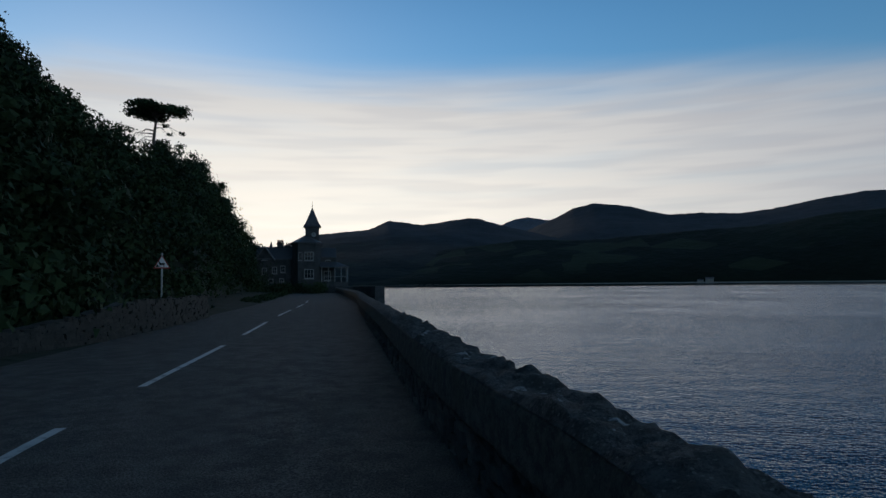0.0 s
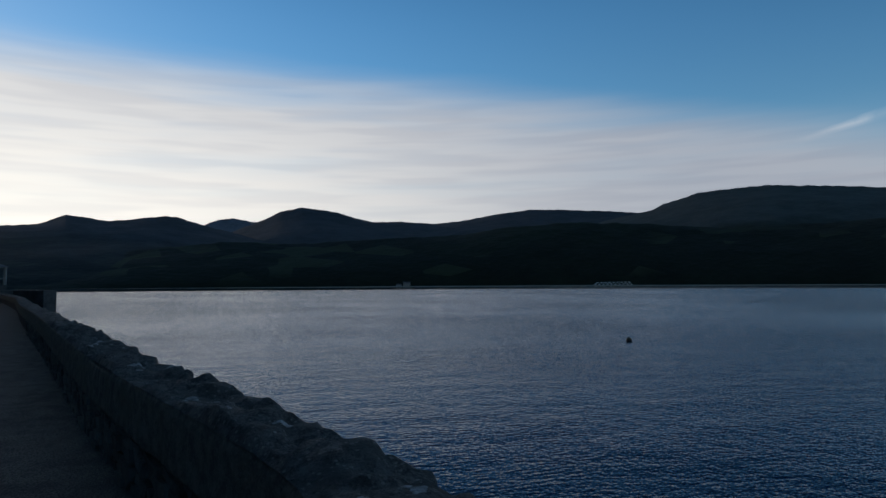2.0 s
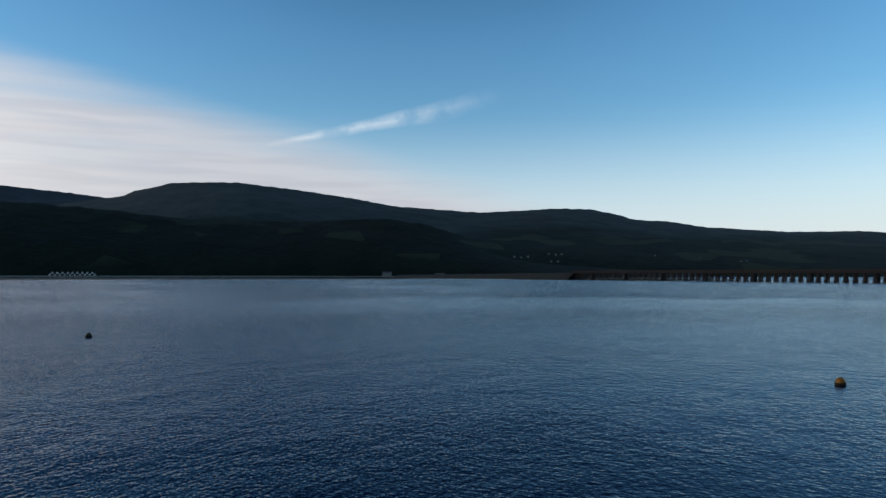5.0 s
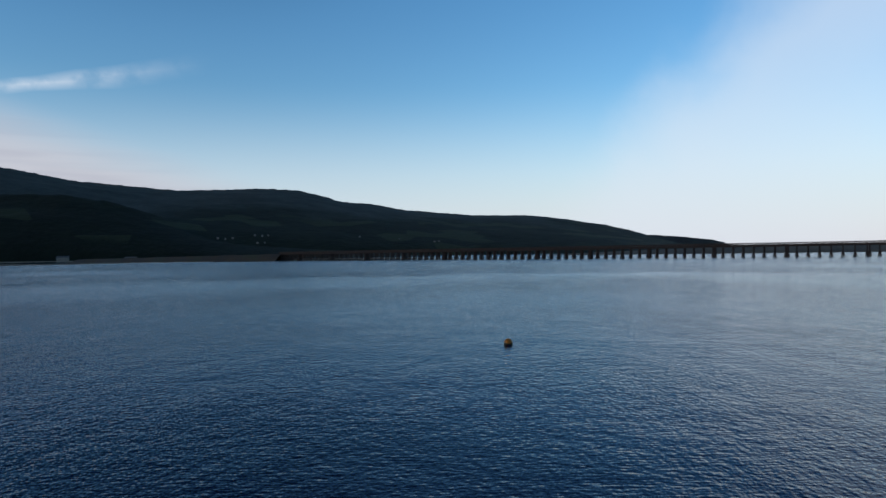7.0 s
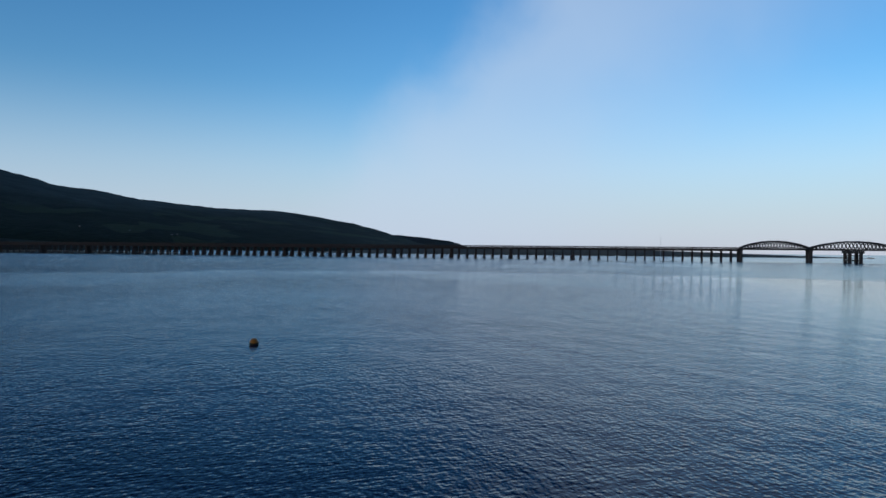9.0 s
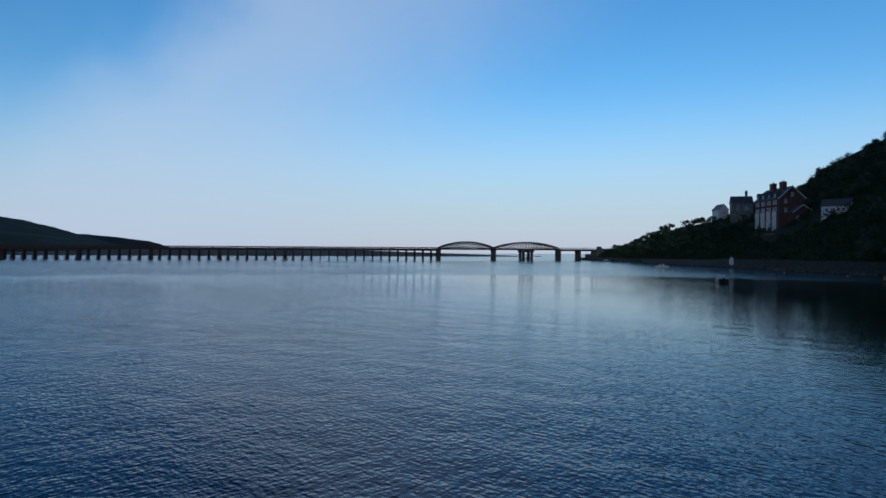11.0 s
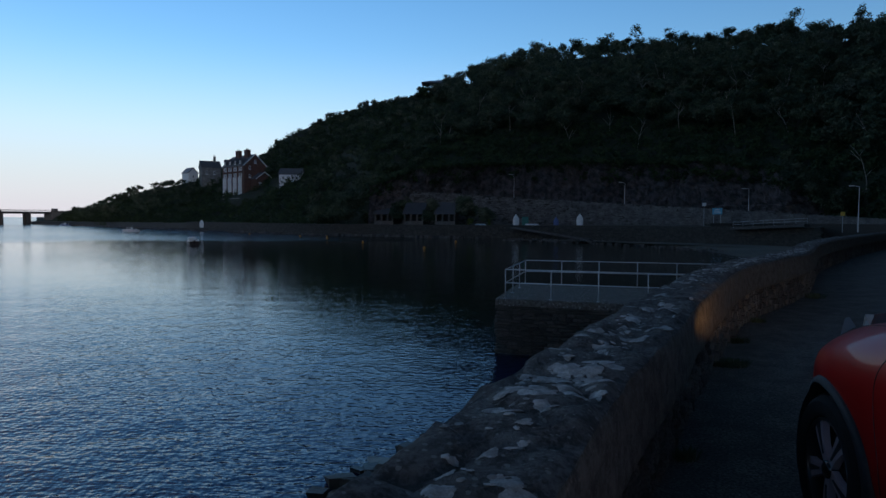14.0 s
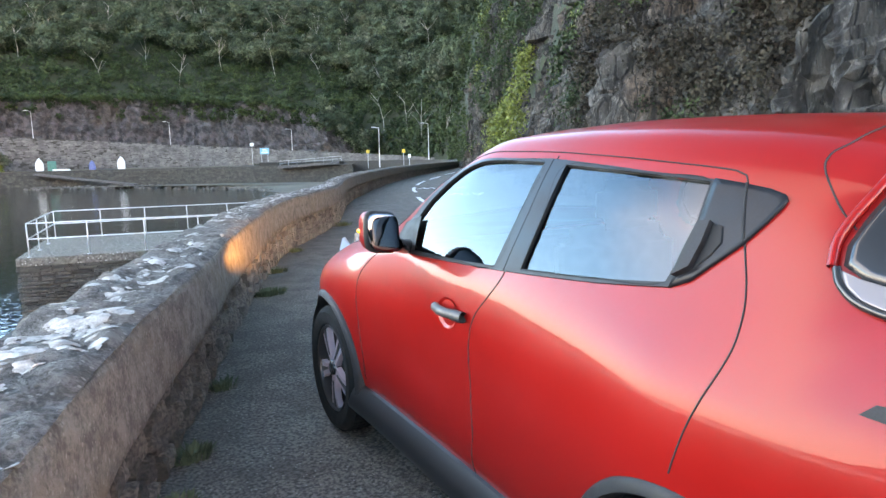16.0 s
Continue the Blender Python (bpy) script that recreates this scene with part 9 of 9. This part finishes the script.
road_sign(154.4, 146, 1.2, 1.9, 1.3, 1.5, BLUE_SIGN, "blue information sign with white lines on two posts", 3)
road_sign(155.4, 150, 1.4, 0.8, 0.7, 3.1, WHITE, "small white sign on a post")
road_sign(145.7, 118, 1.2, 0.6, 0.6, 1.1, YELLOW_SIGN, "temporary yellow road works sign", 0)
road_sign(142.6, 116, 1.2, 0.6, 0.6, 1.1, YELLOW_SIGN, "temporary yellow road works sign", 0)
road_sign(142.1, 114, 1.2, 0.5, 0.6, 0.2, WHITE, "small white roadside sign", 0)

# fence posts along the quay, before the retaining wall
post_mesh = bpy.data.meshes.new("fence_post")
bm = bmesh.new()
box(bm, (0, 0, 1.5), (0.14, 0.14, 3.6), bevel=0.02)
bm.to_mesh(post_mesh)
bm.free()
post_mesh.materials.append(SLAB)
fence = thing("post_row", label="row of tall grey posts along the retaining wall", category="fence")
for k in range(15):
    a = 172.6 - 1.75 * k
    ob = new("post", post_mesh)
    ob.parent = fence
    ob.location = polar(a, np.interp(a, [147, 154, 160, 166, 173], [143, 150.5, 159, 164.5, 167.5]), 0.0)

# ramp with handrails at the harbour corner
ramp = thing("ramp", label="pale concrete ramp with steel handrails at the harbour corner", category="ramp")
v, f = quad_box(polar(153.2, 137.5, 0.15), polar(148.0, 131.5, 0.95), 2.2, 0.5)
raw("slab", v, f, CAP, ramp)
for off in (-1.0, 1.0):
    for h in (0.5, 1.0):
        bm = bmesh.new()
        rod(bm, polar(153.2, 137.5 + off, 0.15 + h), polar(148.0, 131.5 + off, 0.95 + h), 0.03, n=6)
        part("rail", bm, GALV, ramp)
    for k in range(8):
        t = k / 7
        q = polar(153.2, 137.5 + off, 0.15).lerp(polar(148.0, 131.5 + off, 0.95), t)
        bm = bmesh.new()
        rod(bm, q, q + Vector((0, 0, 1.02)), 0.03, n=6)
        part("post", bm, GALV, ramp)

# marker post at the cliff side of the road
c = polar(135.0, 47)
mk = thing("marker_post", c.x, c.y, 0.1, 135, "pale concrete marker post at the road's edge", "post")
bm = bmesh.new()
box(bm, (0, 0, 0.55), (0.32, 0.25, 1.3), bevel=0.04)
part("body", bm, CAP, mk)

# ---- along the road towards the tower house ----
# triangular warning sign with a plain horse shape
c = polar(28.6, 29.5)
ws = thing("warning_sign", c.x, c.y, 0.2, 28.6, "triangular red-bordered warning sign with a dark horse shape", "sign")
bm = bmesh.new()
rod(bm, (0, 0.03, -0.5), (0, 0.03, 2.75), 0.035, n=8)
part("post", bm, GALV, ws)


def tri(bm, s, z, y, t=0.012):
    h = s * 0.87
    a = [bm.verts.new((x, y, zz)) for x, zz in ((-s / 2, z), (s / 2, z), (0, z + h))]
    b = [bm.verts.new((x, y + t, zz)) for x, zz in ((-s / 2, z), (s / 2, z), (0, z + h))]
    bm.faces.new(a)
    bm.faces.new(b[::-1])
    for k in range(3):
        bm.faces.new((a[k], b[k], b[(k + 1) % 3], a[(k + 1) % 3]))
    bmesh.ops.recalc_face_normals(bm, faces=bm.faces)


bm = bmesh.new()
tri(bm, 0.66, 2.10, -0.01)
part("border", bm, SIGN_RED, ws)
bm = bmesh.new()
tri(bm, 0.54, 2.145, -0.02)
part("face", bm, WHITE, ws)
bm = bmesh.new()
box(bm, (0, -0.027, 2.29), (0.20, 0.008, 0.08), bevel=0.003)
for x in (-0.08, -0.04, 0.05, 0.085):
    box(bm, (x, -0.027, 2.215), (0.022, 0.008, 0.10))
box(bm, (-0.10, -0.027, 2.345), (0.05, 0.008, 0.10))
part("horse_shape", bm, DARK, ws)

# old rubble wall below the hill
verge = thing("verge_wall", label="low dark rubble wall under the hillside thicket", category="wall", kind="structure")
vline = spline(xy((44, 15.2), (38, 17.2), (34, 19.4), (30, 23.2), (27, 28), (25.5, 31.5)), 0.4)
vs, fs = [], []
nrm = side_of(vline)
for i, (p, s) in enumerate(zip(vline, nrm)):
    t = i / (len(vline) - 1)
    h = 0.35 + 0.65 * min(1, t * 2.2) + 0.08 * noise.noise(p)
    for o, z in ((-0.25, -0.2), (-0.2, h), (0.2, h), (0.25, -0.2)):
        vs.append(p + s * o + Vector((0, 0, 0.1 + z)))
for i in range(len(vline) - 1):
    for k in range(3):
        a = i * 4 + k
        fs.append((a, a + 1, a + 5, a + 4))
raw("wall_core", vs, fs, QUAY_STONE, verge)
rv = random.Random(9)
items = []
for _ in range(1100):
    k = rv.uniform(0, len(vline) - 1.01)
    i = int(k)
    p = vline[i].lerp(vline[i + 1], k - i)
    t = k / (len(vline) - 1)
    h = 0.35 + 0.65 * min(1, t * 2.2)
    d = (vline[i + 1] - vline[i]).normalized()
    s = nrm[i]
    if s.dot(p) > 0:
        s = -s
    items.append(Matrix.Translation(p + s * 0.24 + Vector((0, 0, 0.1 + rv.uniform(-0.1, h)))) @ Matrix.Rotation(math.atan2(d.y, d.x), 4, "Z") @ Matrix.Diagonal((rv.uniform(0.15, 0.4), 0.12, rv.uniform(0.08, 0.18), 1)))
join_stones(items, "rubble", QUAY_STONE, verge)
# grass and ferns along the verge
blob = []
for k in range(150):
    i = rv.randrange(30, 170)
    if WALL[i].y < 4:
        continue
    q = WALL[i] + LAND[i] * (ROAD_W + rv.uniform(0.2, 1.6))
    blob.append((q.x, q.y, 0.25, 0.4, 0.4, 0.25, 60))
tagged(leaf_cloud("verge_grass", blob, 0.16, LEAF_DARK), "rough grass and ferns along the road's edge", "grass", kind="stuff")
